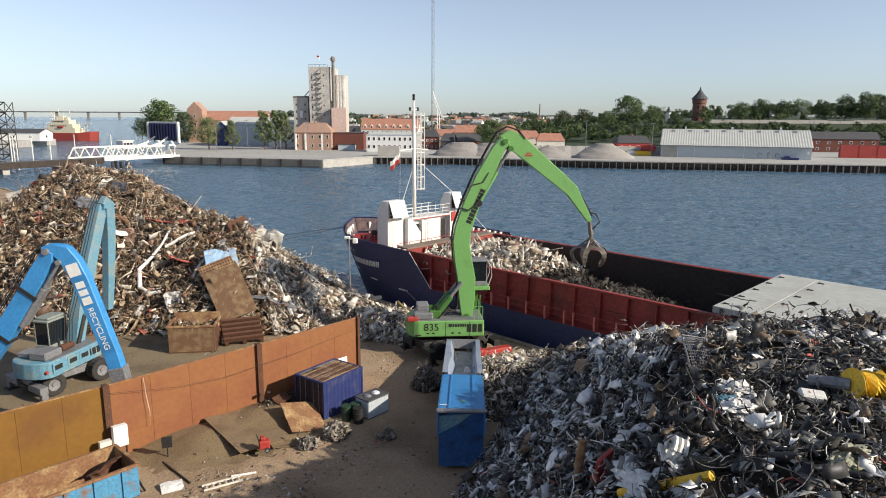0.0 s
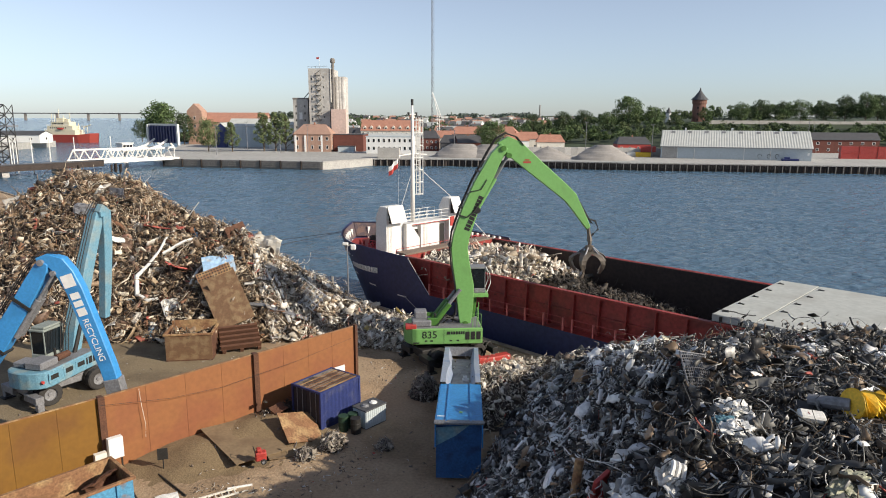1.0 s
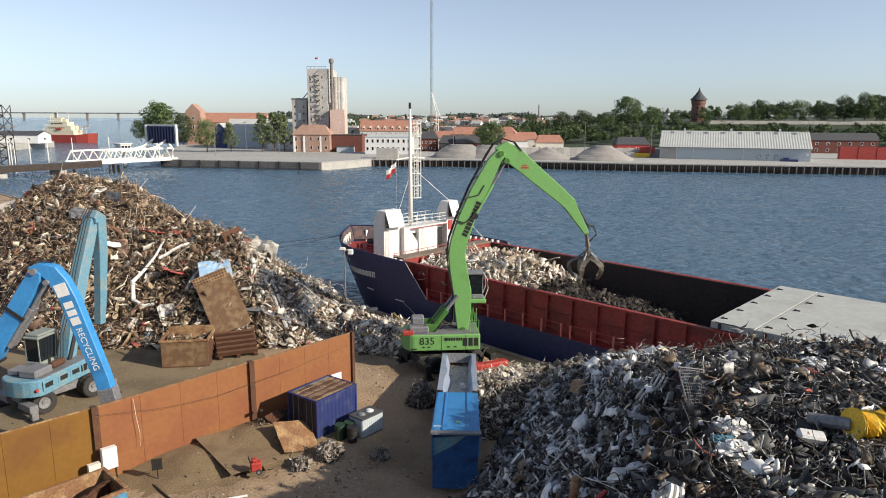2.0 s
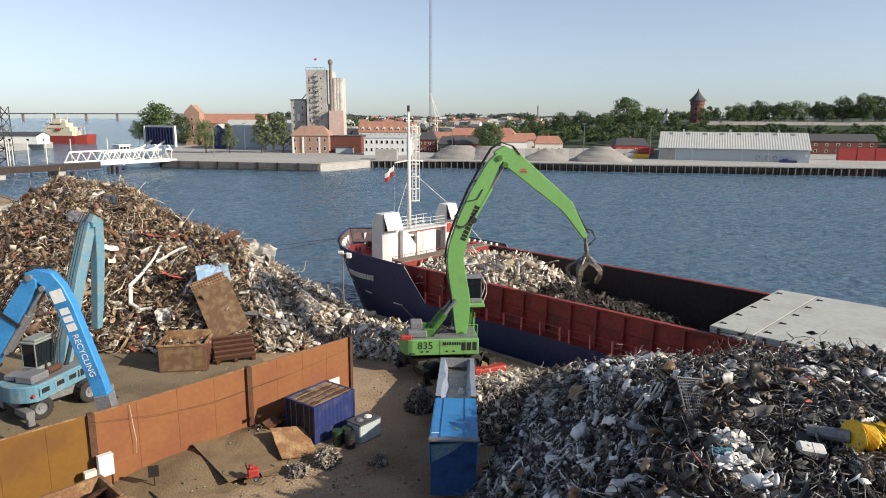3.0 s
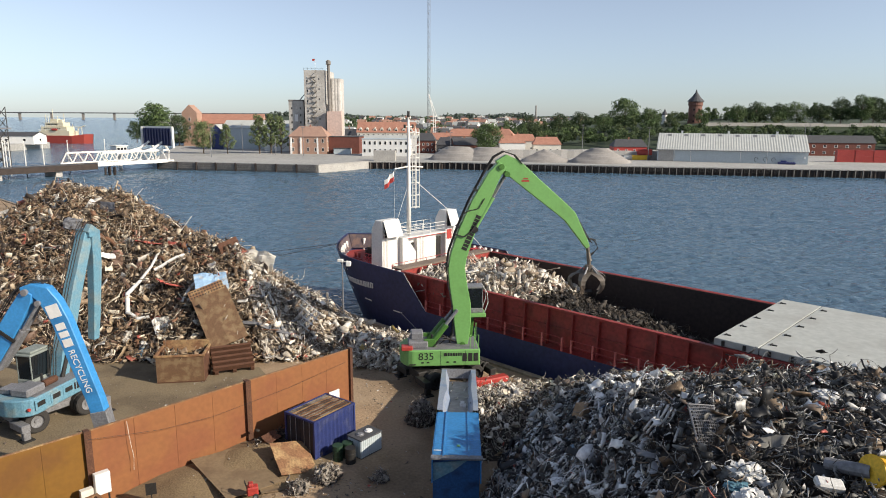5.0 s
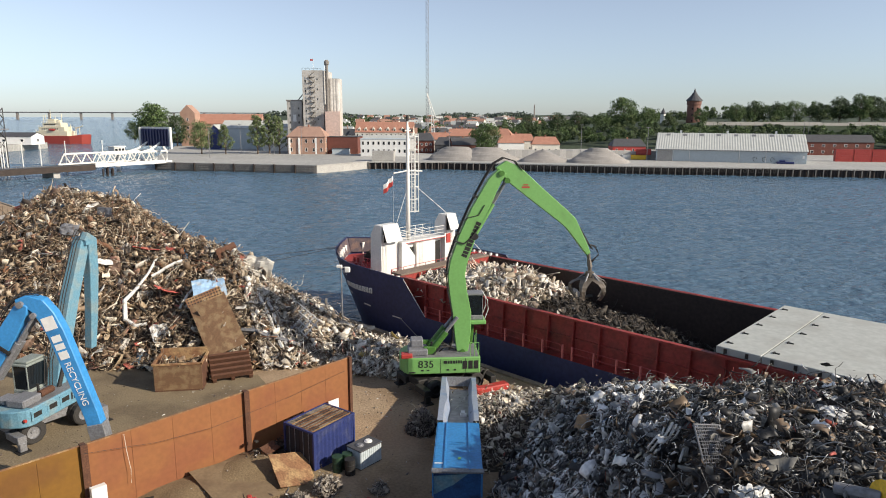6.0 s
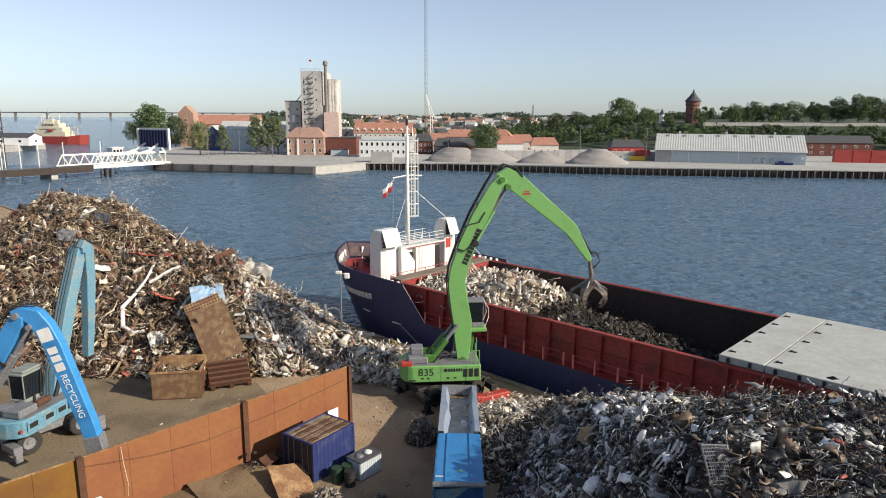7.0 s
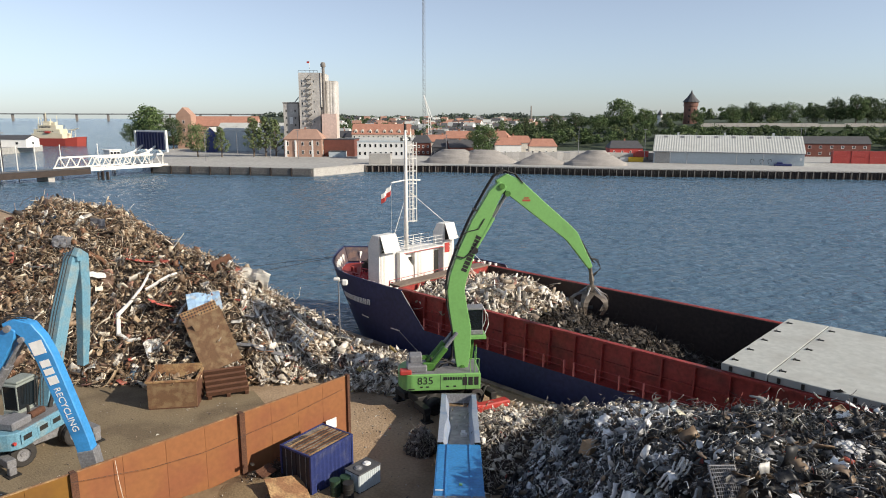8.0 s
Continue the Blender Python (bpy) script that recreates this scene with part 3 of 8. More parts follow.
ship = tagged(empty("cargo_ship", BERTH), "small blue and red cargo ship moored at the quay", "ship")
DECK, COAM = 2.0, 4.9
part("hull", hull_skin([-3.2, -1.5, -0.5, 0.5, 1.3, DECK], lambda z: 66.0, 40), M["hull_blue"], ship, "navy blue painted steel hull", True)
bow_end = lambda z: 1.05 + (5.0 - z) * 0.95
bulwark = part("bulwark", hull_skin([DECK, 2.8, 3.6, 4.3, 5.0], bow_end, 26), M["hull_blue"], ship, "navy blue raised bow plating", True)
part("inner_plating", hull_skin([3.7, 4.4, 4.98], lambda z: 1.0, 22, 0.12), material("stained_dark_plating", (0.10, 0.075, 0.085), 0.75, vary=0.35, size=0.8, other=(0.19, 0.12, 0.10), amount=0.58), bulwark)
rim = bmesh.new()
for side in (-1, 1):
    pts = []
    for k in range(25):
        s = hull_stem(5.0) + (1.05 - hull_stem(5.0)) * (k / 24) ** 1.6
        pts.append((s, 6.3 + side * max(0.02, hull_half(s, 5.0) - 0.04), sheer(s, 5.0) + 0.03))
    tube(rim, pts, 0.06, 6)
part("rim", rim, M["hull_blue"], bulwark)
for side in (-1, 1):
    e = bmesh.new()
    tube(e, [(bow_end(z), 6.3 + side * 7.4, z) for z in (5.0, 3.5, 2.05)], 0.028, 4)
    part("edge_bar", e, M["ship_white"], bulwark)


def deck_plate(z, s0, s1, inset, thick=0.1, cols=24):
    bm = bmesh.new()
    top = []
    for k in range(cols + 1):
        s = s0 + (s1 - s0) * k / cols
        h = max(0.02, hull_half(s, z) - inset)
        top.append([bm.verts.new((s, 6.3 + g * h, zz)) for g in (-1, 1) for zz in (z - thick, z)])
    for a, b in zip(top, top[1:]):
        bm.faces.new((a[1], b[1], b[3], a[3]))
        bm.faces.new((a[0], a[2], b[2], b[0]))
        bm.faces.new((a[0], b[0], b[1], a[1]))
        bm.faces.new((a[2], a[3], b[3], b[2]))
    return bm


part("foredeck", deck_plate(3.75, hull_stem(3.75) + 0.4, 1.2, 0.1), M["deck_red"], ship, "red painted foredeck")
# side decks, hold, coamings
part("side_deck", boxes((1.2, 66, -1.07, -0.12, DECK - 0.12, DECK)), M["hull_red"], ship)
part("side_deck", boxes((1.2, 66, 12.72, 13.67, DECK - 0.12, DECK)), M["hull_red"], ship)
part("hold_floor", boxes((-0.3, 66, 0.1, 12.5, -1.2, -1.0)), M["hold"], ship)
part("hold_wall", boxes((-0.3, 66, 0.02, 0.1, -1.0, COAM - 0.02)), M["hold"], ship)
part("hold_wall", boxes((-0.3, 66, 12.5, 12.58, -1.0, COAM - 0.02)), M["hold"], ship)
part("hold_bulkhead", boxes((-0.55, -0.3, 0.1, 12.5, -1.0, COAM - 0.05)), M["hull_red"], ship)
part("coaming_ledge", bevelled(boxes((-1.75, -0.32, -0.05, 12.65, COAM - 0.04, COAM + 0.12)), 0.03), material("dusty_brown_ledge", (0.20, 0.15, 0.115), 0.85, vary=0.3, size=1.2, bump=0.2), ship, "dusty brown hatch end ledge")
part("ledge_face", boxes((-1.7, -1.62, 0.1, 12.5, 3.7, COAM - 0.04)), M["hull_red"], ship)
for y0, y1, out in ((-0.12, 0.02, -1), (12.58, 12.72, 1)):
    c = part("coaming", boxes((-0.3, 66, y0, y1, DECK - 0.1, COAM)), M["hull_red"], ship, "oxide red hatch coaming with upright stiffeners")
    ye = y0 if out < 0 else y1
    part("top_rail", boxes((-0.3, 66, min(ye, ye + out * 0.28), max(ye, ye + out * 0.28), COAM - 0.14, COAM + 0.02)), M["hull_red"], c)
    part("stiffener", boxes((1.0, 66, min(ye, ye + out * 0.14), max(ye, ye + out * 0.14), DECK + 1.35, DECK + 1.45)), M["hull_red"], c)
    rib = bmesh.new()
    prism(rib, [(0, 0), (0.42, 0), (0.24, COAM - DECK - 0.14), (0, COAM - DECK - 0.14)], 0.09)
    first = part("rib", rib, M["hull_red"], c)
    for k in range(29):
        o = first if k == 0 else new("rib", first.data)
        o.parent = c
        o.matrix_local = pose(3.2 + k * 2.2, ye, DECK, 0, 0, 90 * out)
# rails along the side deck
SIDE_RED = material("red_side_rail_paint", (0.72, 0.20, 0.17), 0.5, vary=0.2, size=0.6)
for wy in (-1.0, 13.6):
    for a, b in ((3.8, 18.2), (19.0, 33.4), (34.2, 48.6)):
        r = empty("side_rail")
        r.parent = ship
        lines = [[(a, wy, DECK + h), (b - 0.3, wy, DECK + h), (b, wy, DECK + h - 0.25)] for h in (1.0, 0.55)]
        for line in lines:
            part("bar", tubes(0.032, line), M["deck_red"], r)
        n = 8
        post = boxes((-0.045, 0.045, -0.08, 0.08, 0, 1.02))
        p0 = part("post", post, SIDE_RED, r)
        for k in range(n + 1):
            o = p0 if k == 0 else new("post", p0.data)
            o.parent = r
            o.matrix_local = pose(a + (b - a - 0.02) * k / n, wy, DECK)
# hatch covers on the coaming
COVER_OLD = material("yellowed_hatch_paint", (0.36, 0.34, 0.26), 0.75, vary=0.2, size=3.0, bump=0.08, other=(0.30, 0.28, 0.21), amount=0.55)
for a, b in ((28.9, 31.6), (31.66, 40.4), (40.46, 42.6), (42.66, 51.4), (51.46, 60.2)):
    cv = tagged(empty("hatch_cover", BERTH), "pale grey steel pontoon hatch cover lying on the coaming", "hatch cover", "hatch covers of the ship")
    part("panel", bevelled(boxes((a, b, -0.08, 12.68, COAM + 0.03, COAM + 0.5)), 0.03), M["cover"] if a < 40 else COVER_OLD, cv)
    for k in range(5):
        w = 0.9 + k * 2.6
        part("lifting_lug", boxes((a + 0.25, a + 0.65, w, w + 0.12, COAM + 0.5, COAM + 0.56), (a + 0.3, a + 0.36, w - 0.1, w + 0.22, COAM + 0.5, COAM + 0.58)), M["dark_steel"], cv)
    for k in range(int((b - a) / 1.3)):
        x = a + 0.5 + k * 1.3
        part("cleat", boxes((x, x + 0.18, -0.16, -0.08, COAM + 0.1, COAM + 0.42)), M["dark_steel"], cv)

# forward house: two ventilator towers, a middle block with doors, a railed roof and the mast
house = tagged(empty("deck_house", BERTH), "white ventilator towers and store room on the bow deck", "deck house")
FD = 3.75


def tower(w0, w1, top, name):
    bm = bmesh.new()
    prof = [(-5.7, FD), (-4.0, FD), (-4.0, top - 1.9), (-4.0, top), (-5.0, top), (-5.6, top - 1.0)]
    prism(bm, prof, w1 - w0, pose(0, (w0 + w1) / 2, 0))
    t = part(name, bevelled(bm, 0.05), M["ship_white"], house, "white ventilator tower")
    part("louvre", boxes((-3.99, -3.95, w0 + 0.2, w1 - 0.2, top - 1.7, top - 0.15)), M["dark_steel"], t)
    fl = bmesh.new()
    box(fl, 0, 0.06, w0 + 0.1, w1 - 0.1, -1.75, 0, pose(-3.95, 0, top + 0.02, 0, -22, 0))
    part("flap", fl, M["ship_white"], t, "white hinged vent flap, half open")
    return t


tw = tower(0.7, 2.9, 9.05, "vent_tower")
tower(9.6, 11.15, 9.25, "vent_tower")
bm = bmesh.new()
prism(bm, [(2.9, FD), (4.7, FD), (4.7, 5.6), (3.6, 7.0), (2.9, 7.2)], 1.5, pose(0, 0, 0, 0, 0, 90) @ pose(0, 4.2, 0))
block = part("side_block", bm, M["ship_white"], house)
part("front_wall", boxes((-6.2, -4.6, 2.9, 9.6, FD, 6.9)), M["ship_white"], house)
part("panel", boxes((-4.6, -4.2, 5.6, 8.3, FD, 6.9)), M["ship_white"], house)
# Flat dark plates paint the shade inside the two door recesses.
part("doorway", boxes((-4.6, -4.55, 4.75, 5.5, FD + 0.15, 6.3)), M["dark_steel"], house, "dark plate standing in for a shaded doorway")
part("doorway", boxes((-4.6, -4.55, 8.45, 9.4, FD + 0.15, 6.5)), M["dark_steel"], house, "dark plate standing in for a shaded doorway")
roof = part("roof", boxes((-6.3, -4.0, 2.9, 9.6, 6.9, 7.05)), M["ship_white"], house)
part("edge_strip", boxes((-4.0, -3.96, 2.9, 9.6, 6.87, 6.94)), M["deck_red"], roof, "red painted edge")
part("notice", boxes((-3.99, -3.93, 9.75, 10.5, 6.2, 7.2)), M["red"], house, "red notice board")
for w in (1.1, 6.2, 10.55):
    z1 = 7.1 if w == 6.2 else 8.2
    lad = empty("ladder")
    lad.parent = house
    sx = -3.9 if w != 6.2 else -4.1
    for g in (-0.2, 0.2):
        part("stile", tubes(0.025, [(sx, w + g, FD), (sx, w + g, z1)]), M["ship_white"], lad)
    for k in range(1, int((z1 - FD) / 0.3)):
        part("rung", tubes(0.018, [(sx, w - 0.2, FD + 0.3 * k), (sx, w + 0.2, FD + 0.3 * k)], sides=4), M["ship_white"], lad)
for s, lo in ((-4.05, 2.95), (-6.2, 2.95)):
    rl = empty("roof_rail")
    rl.parent = house
    part("bar", tubes(0.025, *[[(s, 2.95, 7.05 + h), (s, 9.55, 7.05 + h)] for h in (0.35, 0.7, 1.05)]), M["ship_white"], rl)
    for k in range(7):
        part("post", tubes(0.03, [(s, 2.95 + k * 1.1, 7.05), (s, 2.95 + k * 1.1, 8.1)]), M["ship_white"], rl)
fr = empty("deck_rail")
fr.parent = house
part("bar", tubes(0.028, *[[(-1.95, 0.2, FD + h), (-1.95, 12.4, FD + h)] for h in (0.5, 1.0, 1.45)]), M["deck_red"], fr)
for k in range(9):
    part("post", tubes(0.03, [(-1.95, 0.2 + k * 1.5, FD), (-1.95, 0.2 + k * 1.5, FD + 1.45)]), M["deck_red"], fr)

mast = tagged(empty("mast", BERTH), "white ship's mast with a caged ladder and a crosstree", "mast")
MS, MW = -4.9, 5.1
part("pole", tube(bmesh.new(), [(MS, MW, 7.05), (MS, MW, 12), (MS, MW, 17.6), (MS, MW, 19.2)], [0.24, 0.21, 0.15, 0.08], 10), M["ship_white"], mast, smooth=True)
cage = part("ladder_cage", tubes(0.06, *[[(MS + a, MW + 0.55 + b, 9.8), (MS + a, MW + 0.55 + b, 17.7)] for a, b in ((0, 0), (0, 0.55), (0.4, 0.0), (0.4, 0.55))], sides=4), M["ship_white"], mast)
part("rung", tubes(0.025, *[[(MS, MW + 0.55, 9.9 + 0.38 * k), (MS, MW + 1.1, 9.9 + 0.38 * k)] for k in range(21)], sides=4), M["ship_white"], cage)
part("hoop", tubes(0.045, *[[(MS, MW + 0.1, 9.9 + 1.25 * k), (MS + 0.4, MW + 0.55, 9.9 + 1.25 * k), (MS + 0.4, MW + 1.1, 9.9 + 1.25 * k), (MS, MW + 1.1, 9.9 + 1.25 * k)] for k in range(7)], sides=4), M["ship_white"], cage)
part("crosstree", tubes(0.07, [(MS, MW - 1.9, 13.9), (MS, MW, 14.05), (MS, MW + 2.0, 13.9)]), M["ship_white"], mast)
part("crosstree", tubes(0.05, [(MS, MW - 0.55, 18.0), (MS, MW + 0.6, 18.0)]), M["ship_white"], mast)
for g in (-0.5, 0.55):
    part("lamp", tube(bmesh.new(), [(MS, MW + g, 17.85), (MS, MW + g, 18.2)], 0.12, 8), M["dark_steel"], mast)
part("masthead_lamp", tube(bmesh.new(), [(MS, MW, 18.9), (MS, MW, 19.5)], 0.13, 8), M["dark_steel"], mast)
part("stay", tubes(0.03, [(MS, MW, 12.4), (-5.4, 3.2, 7.0)], [(MS, MW, 13.2), (-4.2, 10.4, 9.1)], [(-4.2, 10.4, 9.1), (-0.6, 12.3, 4.9)]), M["ship_white"], mast)
fl = tagged(empty("flag", BERTH), "white and red signal flag flying on the mast halyard", "flag")
for name, z0, z1, mt in (("white_half", 13.25, 13.7, M["white"]), ("red_half", 12.8, 13.25, M["red"])):
    bm = bmesh.new()
    cols = [[bm.verts.new((MS + 0.16 * math.sin(2.2 * k) + d, MW - 2.0 - 0.22 * k, z - 0.17 * k)) for z in (z0, z1) for d in (0, 0.012)] for k in range(6)]
    for a, b in zip(cols, cols[1:]):
        for i, j in ((0, 2), (3, 1), (1, 0), (2, 3)):
            bm.faces.new((a[i], b[i], b[j], a[j]))
    part(name, bm, mt, fl)
part("halyard", tubes(0.012, [(MS, MW - 1.85, 13.9), (MS, MW - 1.98, 9.0), (MS, MW - 1.2, 7.1)], sides=4), M["white"], fl)

# deck gear: windlass, bollards, red fittings
wl = tagged(empty("windlass", BERTH), "dark greasy anchor windlass on the red foredeck", "windlass")
for g in (-1.3, 1.3):
    part("drum", tube(bmesh.new(), [(-10.2, 6.3 + g - 0.7, 4.5), (-10.2, 6.3 + g + 0.7, 4.5)], 0.55, 12), M["dark_steel"], wl)
part("frame", bevelled(boxes((-10.9, -9.5, 4.3, 8.3, FD, 4.3)), 0.05), M["dark_steel"], wl)
part("gearbox", bevelled(boxes((-10.7, -9.7, 5.9, 6.7, 4.3, 5.2)), 0.08), M["dark_steel"], wl)
for s, w in ((-9.5, 2.2), (-8.2, 1.6), (-12, 4), (-12, 8.6), (-8.2, 11), (-2.2, 12.3), (-1.6, 1.0)):
    bo = tagged(empty("bollard", BERTH @ pose(s, w, FD)), "red painted twin mooring bollard on the ship's deck", "bollard", "bollards of the ship")
    for g in (-0.3, 0.3):
        part("post", tube(bmesh.new(), [(g, 0, 0), (g, 0, 0.5), (g, 0, 0.52), (g, 0, 0.6)], [0.14, 0.14, 0.2, 0.2], 10), M["deck_red"], bo)
    part("base", boxes((-0.55, 0.55, -0.2, 0.2, 0, 0.05)), M["deck_red"], bo)
RAIL_RED = material("bright_pink_red_rail_paint", (0.62, 0.06, 0.07), 0.5, vary=0.15, size=0.5)
for s0, w0, n in ((-3.4, 11.9, 5), (-3.0, 12.6, 4), (-7.6, 1.3, 4), (-9.0, 2.6, 3), (-2.6, 0.7, 3)):
    mr = empty("mooring_frame")
    mr.parent = ship
    mr.matrix_local = pose(s0, w0, FD, 0, 0, 20 * (n - 3))
    for k in range(n):
        part("upright", tubes(0.045, [(k * 0.55, 0, 0), (k * 0.55, 0, 1.15), (k * 0.55 + 0.2, 0.45, 0.5), (k * 0.55 + 0.3, 0.6, 0)]), RAIL_RED, mr)
    part("bar", tubes(0.045, [(0, 0, 1.15), (0.55 * (n - 1), 0, 1.15)], [(0, 0, 0.6), (0.55 * (n - 1), 0, 0.6)], [(0.2, 0.45, 0.5), (0.55 * (n - 1) + 0.2, 0.45, 0.5)]), RAIL_RED, mr)
for k, (s, w) in enumerate(((-11.6, 5.2), (-11.2, 7.0), (-12.6, 6.3), (-9.2, 8.8))):
    rp = tagged(empty("rope_pile", BERTH @ pose(s, w, FD)), "dark pile of coiled mooring rope on the bow deck", "rope", "rope piles on the bow deck")
    part("coil", tubes(0.07, [((0.35 + 0.03 * math.sin(j)) * math.cos(j * 0.7), (0.35 + 0.03 * math.cos(2 * j)) * math.sin(j * 0.7), 0.08 + 0.02 * j) for j in range(40)], sides=5), M["dark_steel"], rp)
# upright stanchions behind the bow plating
first = part("bulwark_stay", boxes((-0.09, 0.09, -0.3, 0.0, 0, 1.3)), M["ship_white"], ship)
for k in range(20):
    for side in (-1, 1):
        s = -15.2 + k * 0.8
        o = first if (k == 0 and side < 0) else new("bulwark_stay", first.data)
        o.parent = ship
        o.matrix_local = pose(s, 6.3 + side * max(0.3, hull_half(s, 4.4) - 0.2), FD, 0, 0, 0 if side > 0 else 180)
# hull marks: draught bars, a name in plain bars, and a towing bracket
for k in range(9):
    s = -7.9 + k * 0.56
    lo, hi = 2.55 + 0.02 * k, 3.2 + 0.02 * k
    w0, w1 = 6.3 - hull_half(s, lo), 6.3 - hull_half(s, hi)
    nx = (hull_half(s + 0.1, lo) - hull_half(s - 0.1, lo)) / 0.2
    bar = part("name_mark", boxes((-0.2, -0.07, -0.05, 0.02, 0, 0.52), (0.07, 0.2, -0.05, 0.02, 0, 0.52), (-0.07, 0.07, -0.05, 0.02, 0.2 if k % 2 else 0.40, 0.32 if k % 2 else 0.52)), M["ship_white"], bulwark)
    bar.matrix_local = pose(s, w0 - 0.09, lo + 0.15, 0, 0, -math.degrees(math.atan(nx))) @ pose(0, 0, 0, math.degrees(math.atan((w0 - w1) / (hi - lo))), 0, 0)
for s, z in ((-4.2, 1.5), (0.2, 1.2), (-8.0, 1.9)):
    w = 6.3 - hull_half(s, z) - 0.02
    nx = (hull_half(s + 0.1, z) - hull_half(s - 0.1, z)) / 0.2
    br = part("hull_mark", boxes((-0.6, 0.6, -0.015, 0.015, 0, 0.1)), M["ship_white"], ship)
    br.matrix_local = pose(s, w, z, 0, 0, -math.degrees(math.atan(nx)))
for pts, nm in (([(-8.0, 0.6, 3.6), (0, -0.95, 1.4), (5.2, -2.4, 0.15)], "mooring_line"), ([(-16.5, 5.2, 4.6), (-26, 0.5, 2.0), (-38, -3, 0.3)], "mooring_line"), ([(-16.6, 5.6, 4.6), (-28, 1.5, 2.3), (-44, -3, 0.3)], "mooring_line")):
    ml = part(nm, tube(bmesh.new(), pts, 0.035, 5), M["grey_steel"])
    ml.matrix_world = BERTH
    tagged(ml, "taut grey mooring rope from the bow to the quay", "rope", "mooring ropes")
scrap("scrap_heap", lambda x, y: np.where((x + 3.47) * 0.719 - (y - 61.9) * 0.695 < 11.6, cargo(x, y), -1), (-5, 16, 44, 73), 4800, SCRAP_LIGHT, 21, 0.35, 2.1, sheets=0.55, wires=0.2, label="pale shredded scrap cargo lying in the ship's hold", segs=3, cell=0.5)
scrap("scrap_heap", lambda x, y: np.where((x + 3.47) * 0.719 - (y - 61.9) * 0.695 < 11.4, cargo(x, y), -1), (-5, 16, 44, 73), 420, SHEETS, 23, 0.6, 2.2, sheets=0.8, wires=0.1, label="large pale torn sheets on the cargo in the hold", core=False, wide=0.9)
scrap("scrap_heap", lambda x, y: np.where((x + 3.47) * 0.719 - (y - 61.9) * 0.695 >= 11.0, cargo(x, y), -1), (3, 30, 38, 65), 5200, SCRAP_BLACK, 22, 0.2, 1.2, label="blackened tangled scrap cargo lying in the ship's hold", segs=4, cell=0.5, wires=0.5)


# ---- the yard: steel wall, machines, containers ----
WALL = [(-31.0, 17.2), (-17.1, 31.25), (-11.2, 37.6), (-6.1, 43.1)]
for k, (p, q) in enumerate(zip(WALL, WALL[1:])):
    d = Vector((q[0] - p[0], q[1] - p[1]))
    L, yaw = d.length, math.degrees(math.atan2(d.y, d.x))
    wl = empty(f"wall_{k + 1}", pose(p[0], p[1], 0, 0, 0, yaw))
    tagged(wl, "rust orange welded steel plate wall of the yard", "wall", kind="structure")
    n = max(2, round(L / 1.95))
    for i in range(n):
        a, b = 0.12 + (L - 0.12) * i / n, 0.12 + (L - 0.12) * (i + 1) / n
        bm = boxes((a + 0.006, b - 0.006, -0.04, 0.04, 0.0, 3.97))
        part("panel", bm, M["rust_yellow"] if k == 0 else M["rust_wall"], wl)
    part("top_lip", boxes((0.12, L, -0.05, 0.05, 3.97, 4.03)), M["rust_plate"], wl, "pale worn top edge")
    part("post", boxes((-0.12, 0.12, -0.2, 0.12, 0.0, 4.08), (-0.16, 0.16, -0.24, -0.2, 0, 4.08)), M["rust_dark"], wl, "dark rusty steel post")
    if k == 2:
        part("post", boxes((L, L + 0.2, -0.2, 0.12, 0.0, 4.08)), M["rust_dark"], wl, "dark rusty steel post")
cable = part("hanging_cable", tube(bmesh.new(), [(-17.0, 30.95, 3.7), (-14.5, 33.5, 3.0), (-12.5, 35.6, 2.75), (-9, 39.2, 3.0), (-6.2, 42.6, 3.3)], 0.009, 4), M["dark_steel"])
tagged(cable, "thin black cable hanging along the steel wall", "cable")
cable = part("hanging_cable", tube(bmesh.new(), [(-15.7, 32.5, 3.95), (-15.6, 32.45, 3.0), (-15.5, 32.5, 2.0), (-15.55, 32.5, 1.3)], 0.013, 4), M["cream"])
tagged(cable, "pale yellow cable hanging down the steel wall", "cable")
cab_box = tagged(empty("electric_cabinet", pose(-16.6, 31.2, 0, 0, 0, 45)), "white electric cabinet standing against the steel wall", "cabinet")
part("body", bevelled(boxes((-0.35, 0.35, -0.42, -0.08, 0.9, 2.0)), 0.02), M["white"], cab_box)
part("stand", boxes((-0.3, -0.24, -0.3, -0.2, 0, 0.9), (0.24, 0.3, -0.3, -0.2, 0, 0.9)), M["dark_steel"], cab_box)
part("small_box", boxes((-1.0, -0.45, -0.4, -0.1, 0.9, 1.4)), M["cream"], cab_box)


def corrugated(bm, a, b, y, z0, z1, depth=0.04, pitch=0.28, axis="x", flip=1):
    """A corrugated sheet between a and b."""
    n = max(2, int((b - a) / pitch))
    prev = None
    for i in range(n * 4 + 1):
        u = a + (b - a) * i / (n * 4)
        off = depth * flip if i % 4 in (1, 2) else 0
        vs = [bm.verts.new((u, y + off, z) if axis == "x" else (y + off, u, z)) for z in (z0, z1)]
        if prev:
            bm.faces.new((prev[0], vs[0], vs[1], prev[1]))
        prev = vs
    return bm


